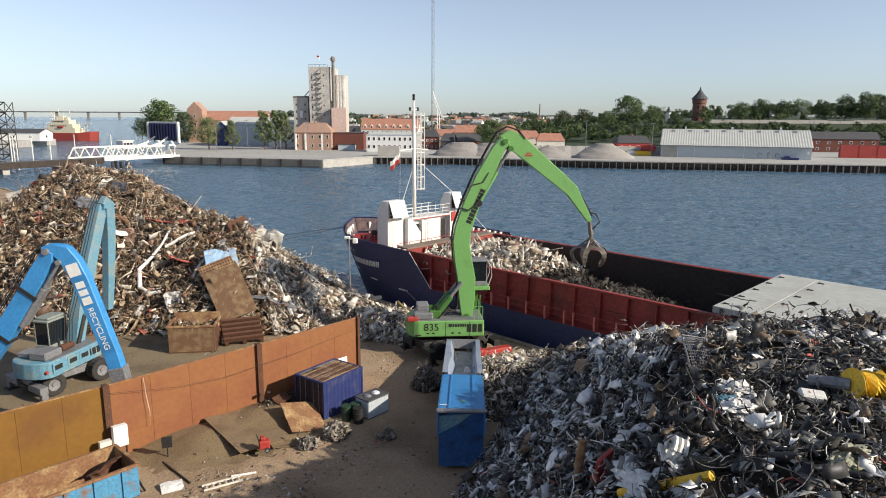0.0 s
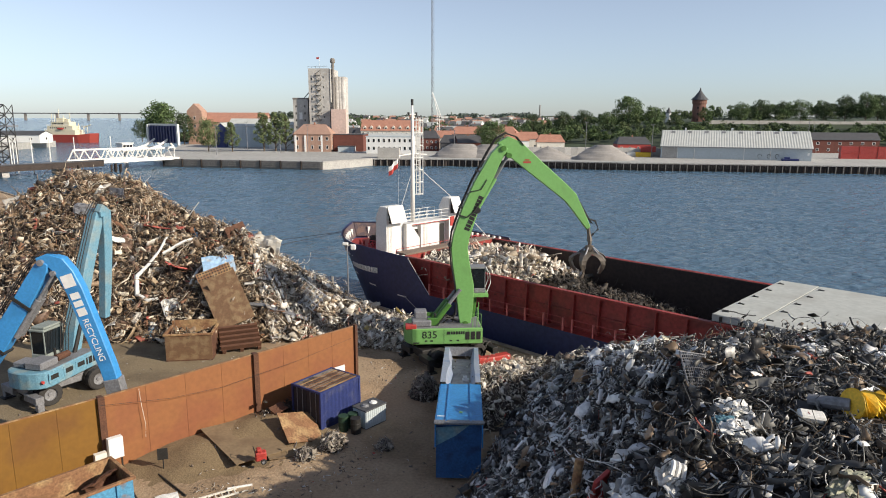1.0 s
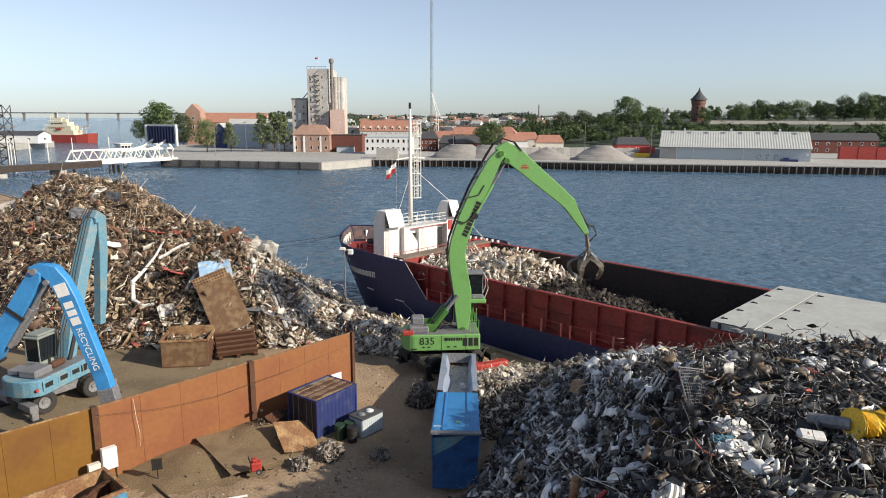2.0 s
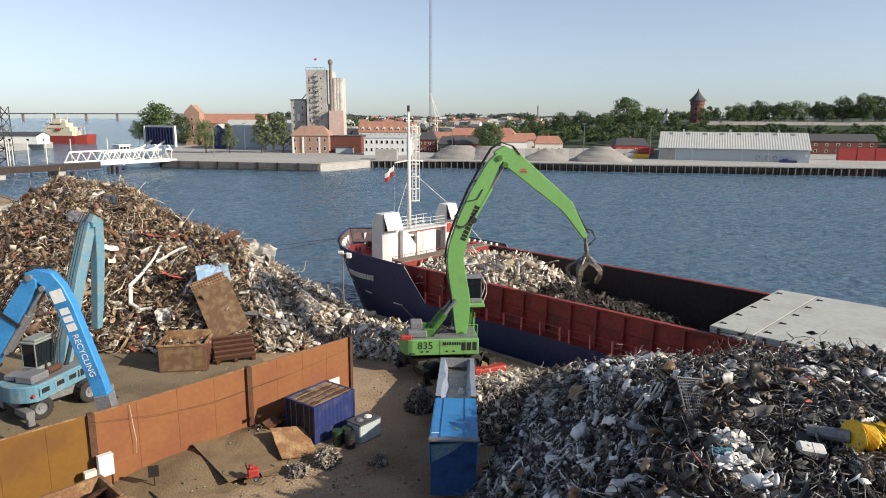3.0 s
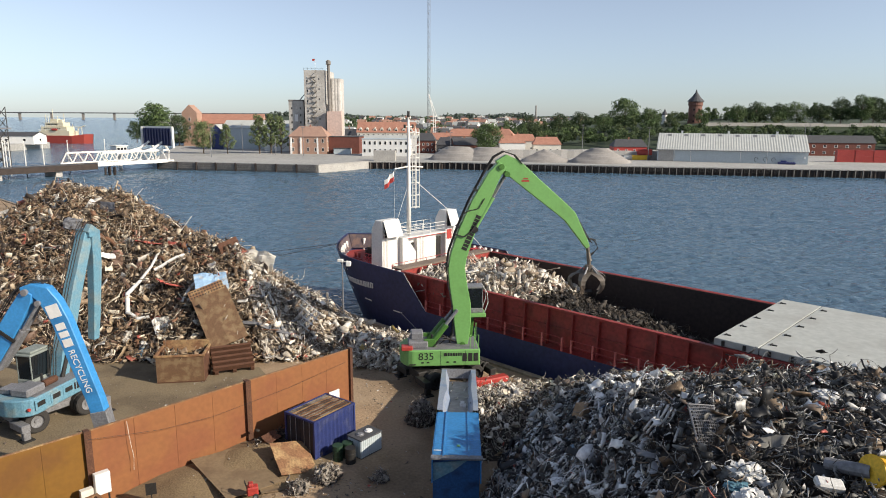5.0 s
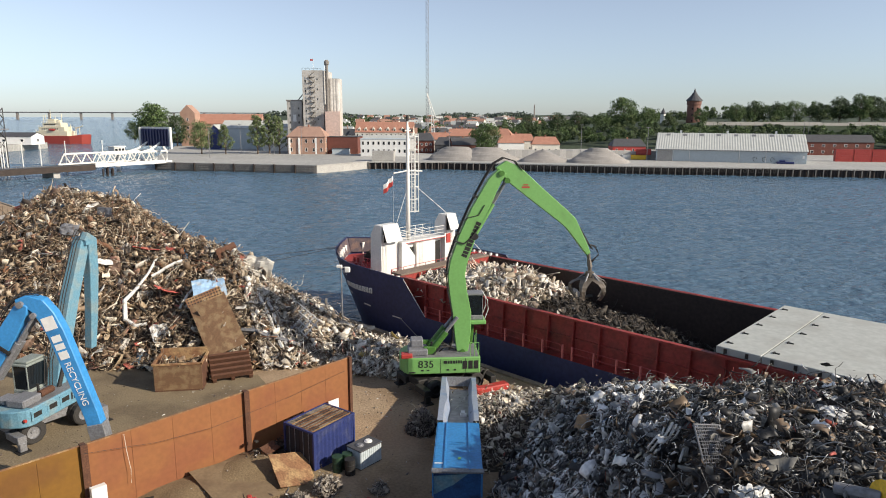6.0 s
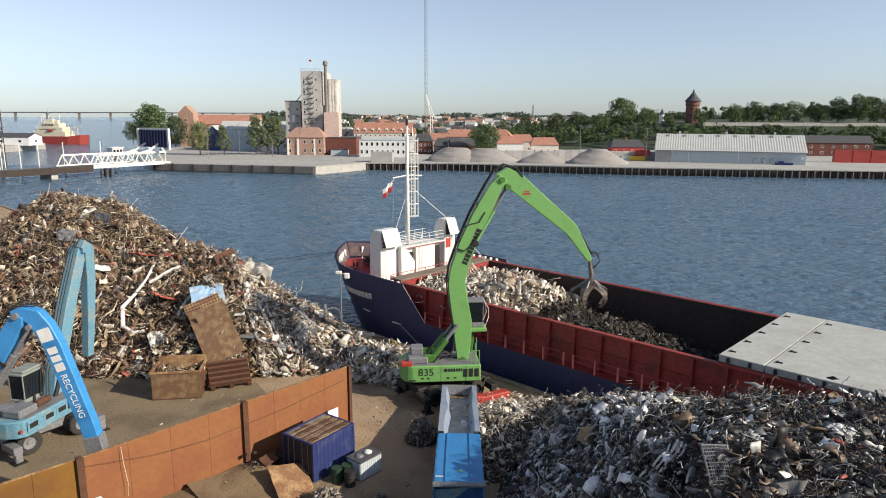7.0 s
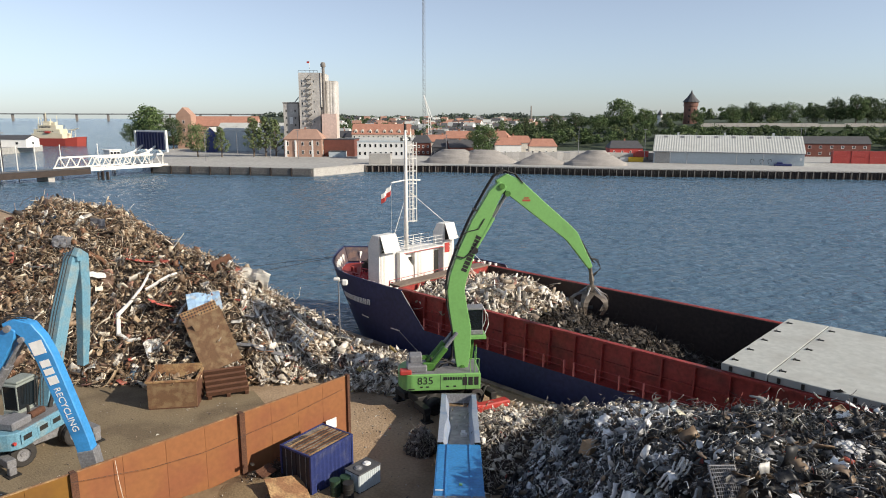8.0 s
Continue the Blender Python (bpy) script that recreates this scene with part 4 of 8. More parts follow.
def container(name, m, length, width, height, mat, roof_mat, label, door_mat=None, striped=False):
    c = tagged(empty(name, m), label, "container")
    L, W, H = length, width, height
    fr = bmesh.new()
    for x in (0, L - 0.12):
        for y in (0, W - 0.12):
            box(fr, x, x + 0.12, y, y + 0.12, 0, H)
    for z in (0, H - 0.12):
        for y in (0.01, W - 0.11):
            box(fr, 0.12, L - 0.12, y, y + 0.1, z + 0.003, z + 0.117)
        for x in (0.01, L - 0.11):
            box(fr, x, x + 0.1, 0.12, W - 0.12, z + 0.003, z + 0.117)
    part("frame", fr, mat, c)
    part("side_wall", corrugated(bmesh.new(), 0.12, L - 0.12, 0.04, 0.1, H - 0.1), mat, c)
    part("side_wall", corrugated(bmesh.new(), 0.12, L - 0.12, W - 0.04, 0.1, H - 0.1, flip=-1), mat, c)
    part("end_wall", corrugated(bmesh.new(), 0.12, W - 0.12, L - 0.04, 0.1, H - 0.1, axis="y", flip=-1), mat, c)
    for g in (0, 1):
        y0 = 0.13 + g * (W / 2 - 0.12)
        dr = part("door", boxes((0.05, 0.09, y0, y0 + W / 2 - 0.15, 0.1, H - 0.1)), door_mat or mat, c)
        for yy in (0.3, 0.75):
            part("lock_bar", tubes(0.022, [(0.03, y0 + yy, 0.12), (0.03, y0 + yy, H - 0.12)]), M["grey_steel"], dr)
    rf = bmesh.new()
    n = int(L / 0.22)
    prev = None
    for i in range(n * 4 + 1):
        u = 0.1 + (L - 0.2) * i / (n * 4)
        z = H - 0.04 - (0.03 if i % 4 in (1, 2) else 0)
        vs = [rf.verts.new((u, y, z)) for y in (0.1, W - 0.1)]
        if prev:
            rf.faces.new((prev[0], vs[0], vs[1], prev[1]))
        prev = vs
    part("roof", rf, roof_mat, c, "rusty bleached corrugated roof")
    if striped:
        for k in range(int((W - 0.3) / 0.27)):
            part("roof_rib", boxes((0.12, L - 0.12, 0.2 + k * 0.27, 0.30 + k * 0.27, H - 0.037, H - 0.012)), M["rust_dark"] if k % 2 else M["rust_plate"], c)
    part("floor", boxes((0.12, L - 0.12, 0.12, W - 0.12, 0.02, 0.1)), M["rust_dark"], c)
    return c


roof_rust = material("bleached_rusty_roof", (0.30, 0.25, 0.19), 0.85, vary=0.4, size=0.7, other=(0.07, 0.055, 0.045), amount=0.5)
# Door end is coloured near black to stand in for its shade.
container("shipping_container", pose(-6.98, 35.75, 0, 0, 0, 54.5), 3.3, 2.44, 2.35, M["container_blue"], roof_rust, "dark blue short shipping container with a rusty roof beside the wall", material("sooty_black_paint", (0.012, 0.012, 0.018), 0.7, vary=0.4, size=0.6), True)

tank = tagged(empty("waste_tank", pose(-4.35, 37.0, 0, 0, 0, 50)), "pale grey ribbed steel tank box with two lids on top", "tank")
tk = bmesh.new()
for y, fl in ((-0.55, -1), (0.55, 1)):
    corrugated(tk, -0.8, 0.8, y, 0.05, 1.1, 0.03, 0.16, "x", fl)
for x, fl in ((-0.8, -1), (0.8, 1)):
    corrugated(tk, -0.55, 0.55, x, 0.05, 1.1, 0.03, 0.16, "y", fl)
part("ribbed_wall", tk, M["shed_wall"], tank)
part("top", bevelled(boxes((-0.85, 0.85, -0.6, 0.6, 1.08, 1.16)), 0.02), M["slate"], tank)
part("base", boxes((-0.8, 0.8, -0.55, 0.55, 0, 0.06)), M["dark_steel"], tank)
for x in (-0.35, 0.3):
    part("lid", tube(bmesh.new(), [(x, 0, 1.16), (x, 0, 1.2), (x, 0, 1.21), (x, 0, 1.26)], [0.24, 0.24, 0.17, 0.15], 14), M["white"] if x > 0 else M["grey_steel"], tank)
for x, y, mt in ((-5.25, 36.35, M["green_drum"]), (-5.0, 35.7, M["dark_steel"]), (-5.75, 36.0, M["green_drum"])):
    dr = tagged(empty("oil_drum", pose(x, y, 0)), "dark green dented steel oil drum in the shade", "drum", "drums beside the container")
    part("shell", tube(bmesh.new(), [(0, 0, z) for z in (0, 0.28, 0.3, 0.32, 0.58, 0.6, 0.62, 0.88)], [0.29, 0.29, 0.31, 0.29, 0.29, 0.31, 0.29, 0.29], 16), mt, dr)
    part("lid", tube(bmesh.new(), [(0, 0, 0.88), (0, 0, 0.9)], 0.3, 16), mt, dr)

tagged(sheet("muddy_ground", [(-17.6, 31.6), (-11.5, 38.0), (-8.6, 41.4), (-14, 50), (-30, 52), (-45, 50), (-45, 8), (-38, 11.5), (-31.2, 17.8)], 0.012, M["mud"]), "dark olive mud behind the steel wall", "ground", kind="structure")

# the long sloping loading trough
tr = tagged(empty("loading_trough", pose(0.8, 30.3, 0, 0, 0, -1.6)), "scuffed blue steel tipper body with an open grey trough, sloping away", "tipper body")
SL = math.degrees(math.atan2(-1.85, 15.4))
slope_m = pose(0, 0, 3.3, SL, 0, 0)


def tilted(name, dims, mat, label="", parent=tr):
    bm = bmesh.new()
    for d in dims:
        box(bm, *d, slope_m)
    return part(name, bm, mat, parent, label)


tilted("front_panel", [(-1.12, 1.12, 0.02, 6.6, -0.10, 0.0)], M["trailer_blue"], "blue ribbed cover plate")
for x in (-0.62, 0.58):
    tilted("rib", [(x - 0.04, x + 0.04, 0.0, 6.6, 0.0, 0.05)], M["trailer_blue"])
tilted("sticker", [(0.0, 0.16, 1.3, 1.55, 0.004, 0.012)], M["green"], "small green sticker")
tilted("label_bar", [(-1.1, -0.7, 0.75, 0.85, 0.004, 0.012)], M["white"], "white marking bar")
for g in (-1, 1):
    bm = bmesh.new()
    n = 12
    rows = []
    for k in range(n + 1):
        y = 6.6 + 9.0 * k / n
        dent = 0.16 * math.exp(-((y - 11.0) / 1.2) ** 2) if g < 0 else 0.03 * math.sin(y)
        x0 = g * 1.18
        rows.append([bm.verts.new(slope_m @ Vector(p)) for p in ((x0, y, -0.82), (x0, y, 0.12), (g * 0.86 + dent, y, 0.12), (g * 0.62 + dent, y, -0.75))])
    for a, b in zip(rows, rows[1:]):
        for i in range(3):
            bm.faces.new((a[i], b[i], b[i + 1], a[i + 1]) if g < 0 else (a[i + 1], b[i + 1], b[i], a[i]))
    part("side_wall", bm, M["trough"], tr, "dented bleached grey blue side wall")
tilted("trough_floor", [(-0.75, 0.78, 6.6, 15.6, -0.82, -0.72)], M["concrete"], "dusty pale grey trough floor")
tilted("trough_back", [(-0.8, 0.82, 6.55, 6.62, -0.8, -0.02)], M["grey_steel"])
tilted("side_skirt", [(-1.18, -1.12, 0.02, 6.6, -1.3, -0.02), (1.12, 1.18, 0.02, 6.6, -1.3, -0.02)], M["trailer_blue"])
tilted("cross_bar", [(-1.2, 1.2, 15.6, 15.72, -0.5, 0.16)], M["grey_steel"])
# Rear wall uses a darker blue so the heap's shadow is in its colour.
part("end_wall", boxes((-1.12, 1.1, 0.12, 0.2, 0.25, 3.2)), material("grimy_dark_blue_steel", (0.02, 0.095, 0.26), 0.55, vary=0.3, size=0.7, bump=0.08, other=(0.015, 0.05, 0.14), amount=0.58), tr, "dark blue rear wall")
part("lip", bevelled(boxes((-1.22, 1.24, -0.22, 0.12, 3.24, 3.34)), 0.02), M["grey_steel"], tr)
# Pale plate in the shape of the sunlit triangle on the shaded wall.
fl = bmesh.new()
prism(fl, [(-1.1, 2.0), (-1.1, 2.95), (0.5, 3.1), (-0.15, 2.55), (-0.6, 2.3)], 0.03, pose(0, 0.06, 0))
part("loose_sheet", fl, M["pale_blue"], tr, "pale blue sheet standing in for a sunlit triangle")
part("chassis", boxes((-0.9, 0.9, 0.5, 8.0, 0.15, 1.05)), M["dark_steel"], tr)
for y in (2.0, 5.0, 13.5):
    part("leg", boxes((-1.0, -0.8, y, y + 0.25, 0, 1.0), (0.8, 1.0, y, y + 0.25, 0, 1.0)), M["dark_steel"], tr)
part("white_bag", boxes((0.1, 0.5, 9.6, 9.9, 1.40, 1.55), (0.15, 0.4, 9.65, 10.0, 1.55, 1.66)), M["white"], tr, "white plastic bag in the trough")


def boom_shape(points, width):
    """A box boom in the xz plane: points of (x, z, half thickness), given a width."""
    up, dn = [], []
    for i, (x, z, h) in enumerate(points):
        a, b = points[max(0, i - 1)], points[min(len(points) - 1, i + 1)]
        dx, dz = b[0] - a[0], b[1] - a[1]
        l = math.hypot(dx, dz)
        up.append((x - dz / l * h, z + dx / l * h))
        dn.append((x + dz / l * h, z - dx / l * h))
    bm = bmesh.new()
    rows = []
    for (ux, uz), (lx, lz) in zip(up, dn):
        rows.append([bm.verts.new(p) for p in ((ux, -width / 2, uz), (ux, width / 2, uz), (lx, width / 2, lz), (lx, -width / 2, lz))])
    for a, b in zip(rows, rows[1:]):
        for i in range(4):
            j = (i + 1) % 4
            bm.faces.new((a[i], a[j], b[j], b[i]))
    bm.faces.new(rows[0])
    bm.faces.new(rows[-1][::-1])
    bmesh.ops.recalc_face_normals(bm, faces=bm.faces)
    return bevelled(bm, 0.035)


def ram(parent, a, b, r, name="hydraulic_ram", mat=None):
    """A hydraulic cylinder: a barrel and a bright rod."""
    a, b = Vector(a), Vector(b)
    m = a.lerp(b, 0.58)
    barrel = part(name, tube(bmesh.new(), [a, m], r, 10), mat or M["dark_steel"], parent)
    part("rod", tube(bmesh.new(), [m, b], r * 0.55, 8), M["grey_steel"], barrel)
    return barrel


def hose(parent, pts, r=0.03):
    return part("hose", tube(bmesh.new(), pts, r, 5), M["rubber"], parent)


def grab(parent, x, z, spread, mat, tines=5):
    """An orange-peel grab hanging under x, z: a hub and curved tines."""
    g = empty("grab")
    g.parent = parent
    part("hanger", tube(bmesh.new(), [(x, 0, z), (x, 0, z - 0.5), (x, 0, z - 0.55), (x, 0, z - 1.1)], [0.14, 0.14, 0.32, 0.3], 10), mat, g)
    for k in range(tines):
        an = 2 * math.pi * k / tines + 0.3
        bm = bmesh.new()
        rows = []
        for i in range(7):
            q = i / 6
            r = 0.25 + spread * math.sin(q * 2.5) * 0.95
            zz = z - 0.95 - 1.55 * q + 0.25 * math.sin(q * 3.14)
            hw = 0.42 * (1 - q) ** 0.8 + 0.06
            c, s = math.cos(an), math.sin(an)
            rows.append([bm.verts.new((x + (r + t) * c - w * s, (r + t) * s + w * c, zz)) for w, t in ((-hw, 0), (0, 0.2), (hw, 0), (0, -0.12))])
        for a, b in zip(rows, rows[1:]):
            for i in range(4):
                bm.faces.new((a[i], a[(i + 1) % 4], b[(i + 1) % 4], b[i]))
        bm.faces.new(rows[0])
        bm.faces.new(rows[-1][::-1])
        part("tine", bm, mat, g)
        part("ram", tube(bmesh.new(), [(x + 0.2 * math.cos(an), 0.2 * math.sin(an), z - 0.6), (x + (0.3 + spread * 0.62) * math.cos(an), (0.3 + spread * 0.62) * math.sin(an), z - 1.25)], 0.07, 6), M["grey_steel"], g)
    return g


def letters(parent, text, size, mat, m, label=""):
    cu = bpy.data.curves.new("lettering", "FONT")
    cu.body, cu.size, cu.extrude, cu.align_x, cu.align_y = text, size, 0.006, "CENTER", "CENTER"
    tmp = bpy.data.objects.new("tmp", cu)
    me = bpy.data.meshes.new_from_object(tmp)
    bpy.data.objects.remove(tmp)
    me.materials.append(mat)
    o = new("lettering", me)
    o.parent = parent
    o.matrix_local = m
    return o


def bars(parent, m, widths, height, mat, gap=0.1):
    """Plain marks in place of a maker's name, along local x, facing local -y."""
    x = 0.0
    for w in widths:
        o = part("mark", boxes((x, x + w, -0.006, 0.006, -height / 2, height / 2)), mat, parent)
        o.matrix_local = m
        x += w + gap


def undercarriage(parent, yaw, half, track, mat, radius, outriggers=True, out_mat=None):
    u = empty("undercarriage")
    u.parent = parent
    u.matrix_local = pose(0, 0, 0, 0, 0, yaw)
    part("chassis", bevelled(boxes((-half, half, -0.75, 0.75, 0.65, 1.2)), 0.06), mat, u)
    part("slew_ring", tube(bmesh.new(), [(0, 0, 1.2), (0, 0, 1.55)], 0.95, 20), M["dark_steel"], u)
    for x in (-half * 0.62, half * 0.62):
        part("axle", boxes((x - 0.15, x + 0.15, -track, track, radius - 0.14, radius + 0.14)), M["dark_steel"], u)
        for y in (-track, track):
            wheel(u, "wheel", (x, y - 0.22 if y < 0 else y + 0.22, radius), radius, 0.42, 0, out_mat or M["grey_steel"])
            wheel(u, "wheel", (x, y + 0.26 if y < 0 else y - 0.26, radius), radius, 0.42, 0, out_mat or M["grey_steel"])
    if outriggers:
        for x in (-half, half):
            for y in (-1, 1):
                o = part("outrigger", bevelled(boxes((x - 0.25, x + 0.25, min(0.7 * y, 2.2 * y), max(0.7 * y, 2.2 * y), 0.55, 1.0), (x - 0.2, x + 0.2, min(1.9 * y, 2.25 * y), max(1.9 * y, 2.25 * y), 0.08, 0.6)), 0.03), out_mat or mat, u)
                part("foot", boxes((x - 0.35, x + 0.35, 2.08 * y - 0.35, 2.08 * y + 0.35, 0.0, 0.08)), M["dark_steel"], o)
    return u


def upper_body(parent, x0, x1, half, z0, z1, mat, deck_mat):
    """The slewing upper part: a body with a rounded tail, hoods, vents and rails."""
    out = []
    n = 8
    for k in range(n + 1):
        an = math.pi / 2 + math.pi * k / n
        out.append((x0 + 0.9 + 0.9 * math.cos(an), half * math.sin(an) if abs(math.sin(an)) < 0.98 else half * math.copysign(1, math.sin(an))))
    out = [(x1, half)] + out + [(x1, -half)]
    bm = bmesh.new()
    lo = [bm.verts.new((x, y, z0)) for x, y in out]
    hi = [bm.verts.new((x, y, z1)) for x, y in out]
    bm.faces.new(hi[::-1])
    bm.faces.new(lo)
    for i in range(len(out)):
        j = (i + 1) % len(out)
        bm.faces.new((lo[j], lo[i], hi[i], hi[j]))
    bmesh.ops.recalc_face_normals(bm, faces=bm.faces)
    body = part("body", bevelled(bm, 0.06), mat, parent)
    part("deck_plate", boxes((x0 + 0.9, x1 - 0.1, -half + 0.12, half - 0.12, z1 + 0.003, z1 + 0.02)), deck_mat, body)
    part("engine_hood", bevelled(boxes((x0 + 0.6, x0 + 2.0, -half * 0.75, half * 0.1, z1 + 0.02, z1 + 0.5)), 0.07), deck_mat, body)
    part("air_box", bevelled(boxes((x0 + 0.8, x0 + 1.8, half * 0.25, half * 0.8, z1 + 0.02, z1 + 0.35)), 0.05), deck_mat, body)
    part("exhaust", tube(bmesh.new(), [(x0 + 2.3, -half * 0.4, z1), (x0 + 2.3, -half * 0.4, z1 + 0.9)], 0.08, 8), M["dark_steel"], body)
    for g in (-1, 1):
        for k in range(3):
            y = g * (half + 0.004)
            part("vent", boxes((x1 - 1.25 + k * 0.4, x1 - 0.95 + k * 0.4, min(y, y + g * 0.02), max(y, y + g * 0.02), z0 + 0.35, z1 - 0.25)), M["dark_steel"], body)
    return body


def cab(parent, x, y, z, mat, name="cab", arm=True):
    """An operator's cab: pillars, glass panes, roof, floor."""
    c = empty(name)
    c.parent = parent
    c.matrix_local = pose(x, y, z)
    part("floor", bevelled(boxes((-0.9, 0.8, -0.55, 0.55, 0, 0.35)), 0.04), mat, c)
    part("roof", bevelled(boxes((-0.9, 0.85, -0.58, 0.58, 1.85, 2.0)), 0.04), mat, c)
    for px in (-0.85, 0.72):
        for py in (-0.52, 0.46):
            part("pillar", boxes((px, px + 0.06, py, py + 0.06, 0.35, 1.85)), mat, c)
    for d in ((-0.79, 0.72, -0.5, -0.48, 0.38, 1.84), (-0.79, 0.72, 0.48, 0.5, 0.38, 1.84), (0.74, 0.76, -0.45, 0.45, 0.38, 1.84), (-0.83, -0.81, -0.45, 0.45, 0.38, 1.84)):
        part("window_pane", boxes(d), M["glass"], c, "dark tinted cab glass")
    return c


# green handler loading the ship
gc = tagged(empty("material_handler", pose(0.35, 48.0, 0, 0, 0, 5)), "lime green wheeled scrap handler holding an open grab over the hold", "crane")
undercarriage(gc, 25, 2.7, 1.15, M["dark_steel"], 0.62, True, M["dark_steel"])
gb = upper_body(gc, -3.4, 2.3, 1.5, 1.55, 2.75, M["green"], M["grey_steel"])
part("counterweight_panel", bevelled(boxes((-3.3, -2.5, -1.42, -0.7, 2.7, 3.0)), 0.05), M["red"], gb, "red rear hood")
part("side_seam", boxes((-0.53, -0.5, -1.508, -1.502, 1.62, 2.7)), M["dark_steel"], gb)
part("side_seam", boxes((1.22, 1.25, -1.508, -1.502, 1.62, 2.7)), M["dark_steel"], gb)
for x in (-1.9, -1.5, -0.1, 0.4):
    part("door_catch", boxes((x, x + 0.18, -1.52, -1.502, 1.8, 1.9)), M["dark_steel"], gb)
part("tail_mark", boxes((-2.75, -2.3, -1.512, -1.502, 1.66, 1.76)), M["dark_steel"], gb)
GREEN_BOOM = [(1.16, 2.6, 0.36), (1.16, 3.2, 0.48), (1.15, 4.3, 0.60), (1.1, 5.6, 0.66), (0.82, 7.2, 0.63), (0.68, 8.4, 0.60), (0.82, 9.3, 0.60), (1.37, 11.0, 0.59), (2.24, 13.0, 0.57), (3.26, 15.0, 0.45), (3.85, 15.75, 0.32)]
bo = part("boom", boom_shape(GREEN_BOOM, 0.72), M["green"], gc, "lime green curved boom")
stick = part("stick", boom_shape([(3.45, 15.75, 0.26), (4.0, 15.95, 0.5), (4.65, 15.5, 0.66), (6.45, 14.0, 0.57), (8.15, 12.62, 0.50), (8.8, 12.05, 0.47), (9.27, 11.3, 0.36), (9.9, 10.3, 0.24), (10.2, 9.8, 0.16)], 0.55), M["green"], gc, "lime green dipper stick")
for x, z in ((1.16, 2.75), (3.75, 15.6), (4.15, 15.1)):
    part("pin", tube(bmesh.new(), [(x, -0.48, z), (x, 0.48, z)], 0.2, 12), M["green_dark"], bo)
part("stick_mark", boxes((5.2, 5.75, -0.285, -0.277, 14.55, 14.68), (5.3, 5.65, -0.285, -0.277, 14.74, 14.82)), M["red"], stick)
for g in (-0.62, 0.62):
    ram(gc, (-1.2, g, 2.9), (0.75, g * 0.8, 5.4), 0.24, mat=M["green_dark"])
    part("ram_bracket", bevelled(boxes((-1.7, -0.8, min(g, g * 1.4), max(g, g * 1.4), 2.75, 3.35)), 0.06), M["green_dark"], gb)
for g in (-0.26, 0.26):
    ram(gc, (1.95, g, 11.2), (4.15, g, 15.1), 0.13, mat=M["green"])
part("ram_eye", tube(bmesh.new(), [(1.95, -0.42, 11.2), (1.95, 0.42, 11.2)], 0.24, 12), M["dark_steel"], bo)
for g in (-0.3, -0.12, 0.12, 0.3):
    hose(bo, [(0.2, g, 2.9), (0.45, g, 3.6), (0.42, g, 5.6), (0.1, g, 7.2), (-0.02, g, 8.5), (0.12, g, 9.6), (0.7, g, 11.3), (1.55, g, 13.3), (2.62, g, 15.3), (3.2, g, 16.25), (3.9, g, 16.65), (4.7, g, 16.4), (5.2, g, 15.8)], 0.045)
for x, z in ((-0.02, 8.6), (0.75, 11.4), (1.95, 14.0)):
    o = part("hose_clamp", boxes((-0.1, 0.12, -0.4, 0.4, -0.07, 0.07)), M["dark_steel"], bo)
    o.matrix_local = pose(x, 0, z, 0, 20, 0)
hose(bo, [(2.6, -0.4, 13.4), (2.2, -0.42, 12.7), (1.5, -0.42, 12.55), (0.95, -0.4, 12.2)], 0.035)
hose(bo, [(2.25, -0.42, 11.9), (1.7, -0.44, 11.1), (1.2, -0.44, 10.7), (0.5, -0.4, 10.9)], 0.05)
for g in (-0.2, 0.2):
    hose(stick, [(5.2, g, 15.75), (7.0, g, 14.25), (8.75, g, 12.75), (9.5, g, 11.7), (10.15, g, 10.6), (10.5, g + 0.1, 10.1)], 0.035)
for k in range(3):
    hose(stick, [(10.1, 0.1, 10.5), (10.6 + 0.12 * k, 0.2 * (k - 1), 10.3), (10.9 + 0.1 * k, 0.25 * (k - 1), 9.8 - 0.1 * k), (10.6, 0.15 * (k - 1), 9.3), (10.35, 0.05, 9.0)], 0.028)
bars(bo, pose(1.18, -0.366, 9.75, 0, -66.5, 0), (0.2, 0.2, 0.26, 0.26, 0.2, 0.2, 0.24, 0.22, 0.2, 0.24), 0.40, M["dark_steel"], 0.05)
letters(gb, "835", 0.75, M["dark_steel"], pose(-1.55, -1.515, 2.28, 90, 0, 0))
bars(gb, pose(-0.3, -1.512, 2.42), (0.24, 0.12, 0.14, 0.14, 0.12, 0.12, 0.1), 0.22, M["dark_steel"], 0.05)
gcab = cab(gc, 2.0, 1.35, 4.75, M["grey_steel"])
part("platform", bevelled(boxes((-0.5, 1.0, -0.75, 0.65, -0.3, 0.0)), 0.05), M["green"], gcab)
for y in (-0.6, 0.6):
    part("cab_guard", tubes(0.03, [(0.9, y, 0.1), (1.15, y, 0.8), (1.1, y, 1.5), (0.8, y, 2.0)]), M["ship_white"], gcab)
part("cab_arm", boom_shape([(1.8, 2.6, 0.22), (1.95, 3.6, 0.2), (2.0, 4.6, 0.18)], 0.4), M["green_dark"], gc).matrix_local = pose(0, 1.35, 0)
part("access_rail", tubes(0.03, [(1.6, -1.3, 2.75), (1.6, -1.3, 3.75), (2.2, -1.3, 3.75), (2.2, -1.3, 2.75)], [(1.9, -1.3, 2.75), (1.9, -1.3, 4.3)], [(2.2, 0.2, 2.75), (2.2, 0.2, 4.2)]), M["green"], gb)
part("intake_box", bevelled(boxes((-2.6, -1.7, -0.5, 0.5, 3.2, 3.75)), 0.08), M["grey_steel"], gb)
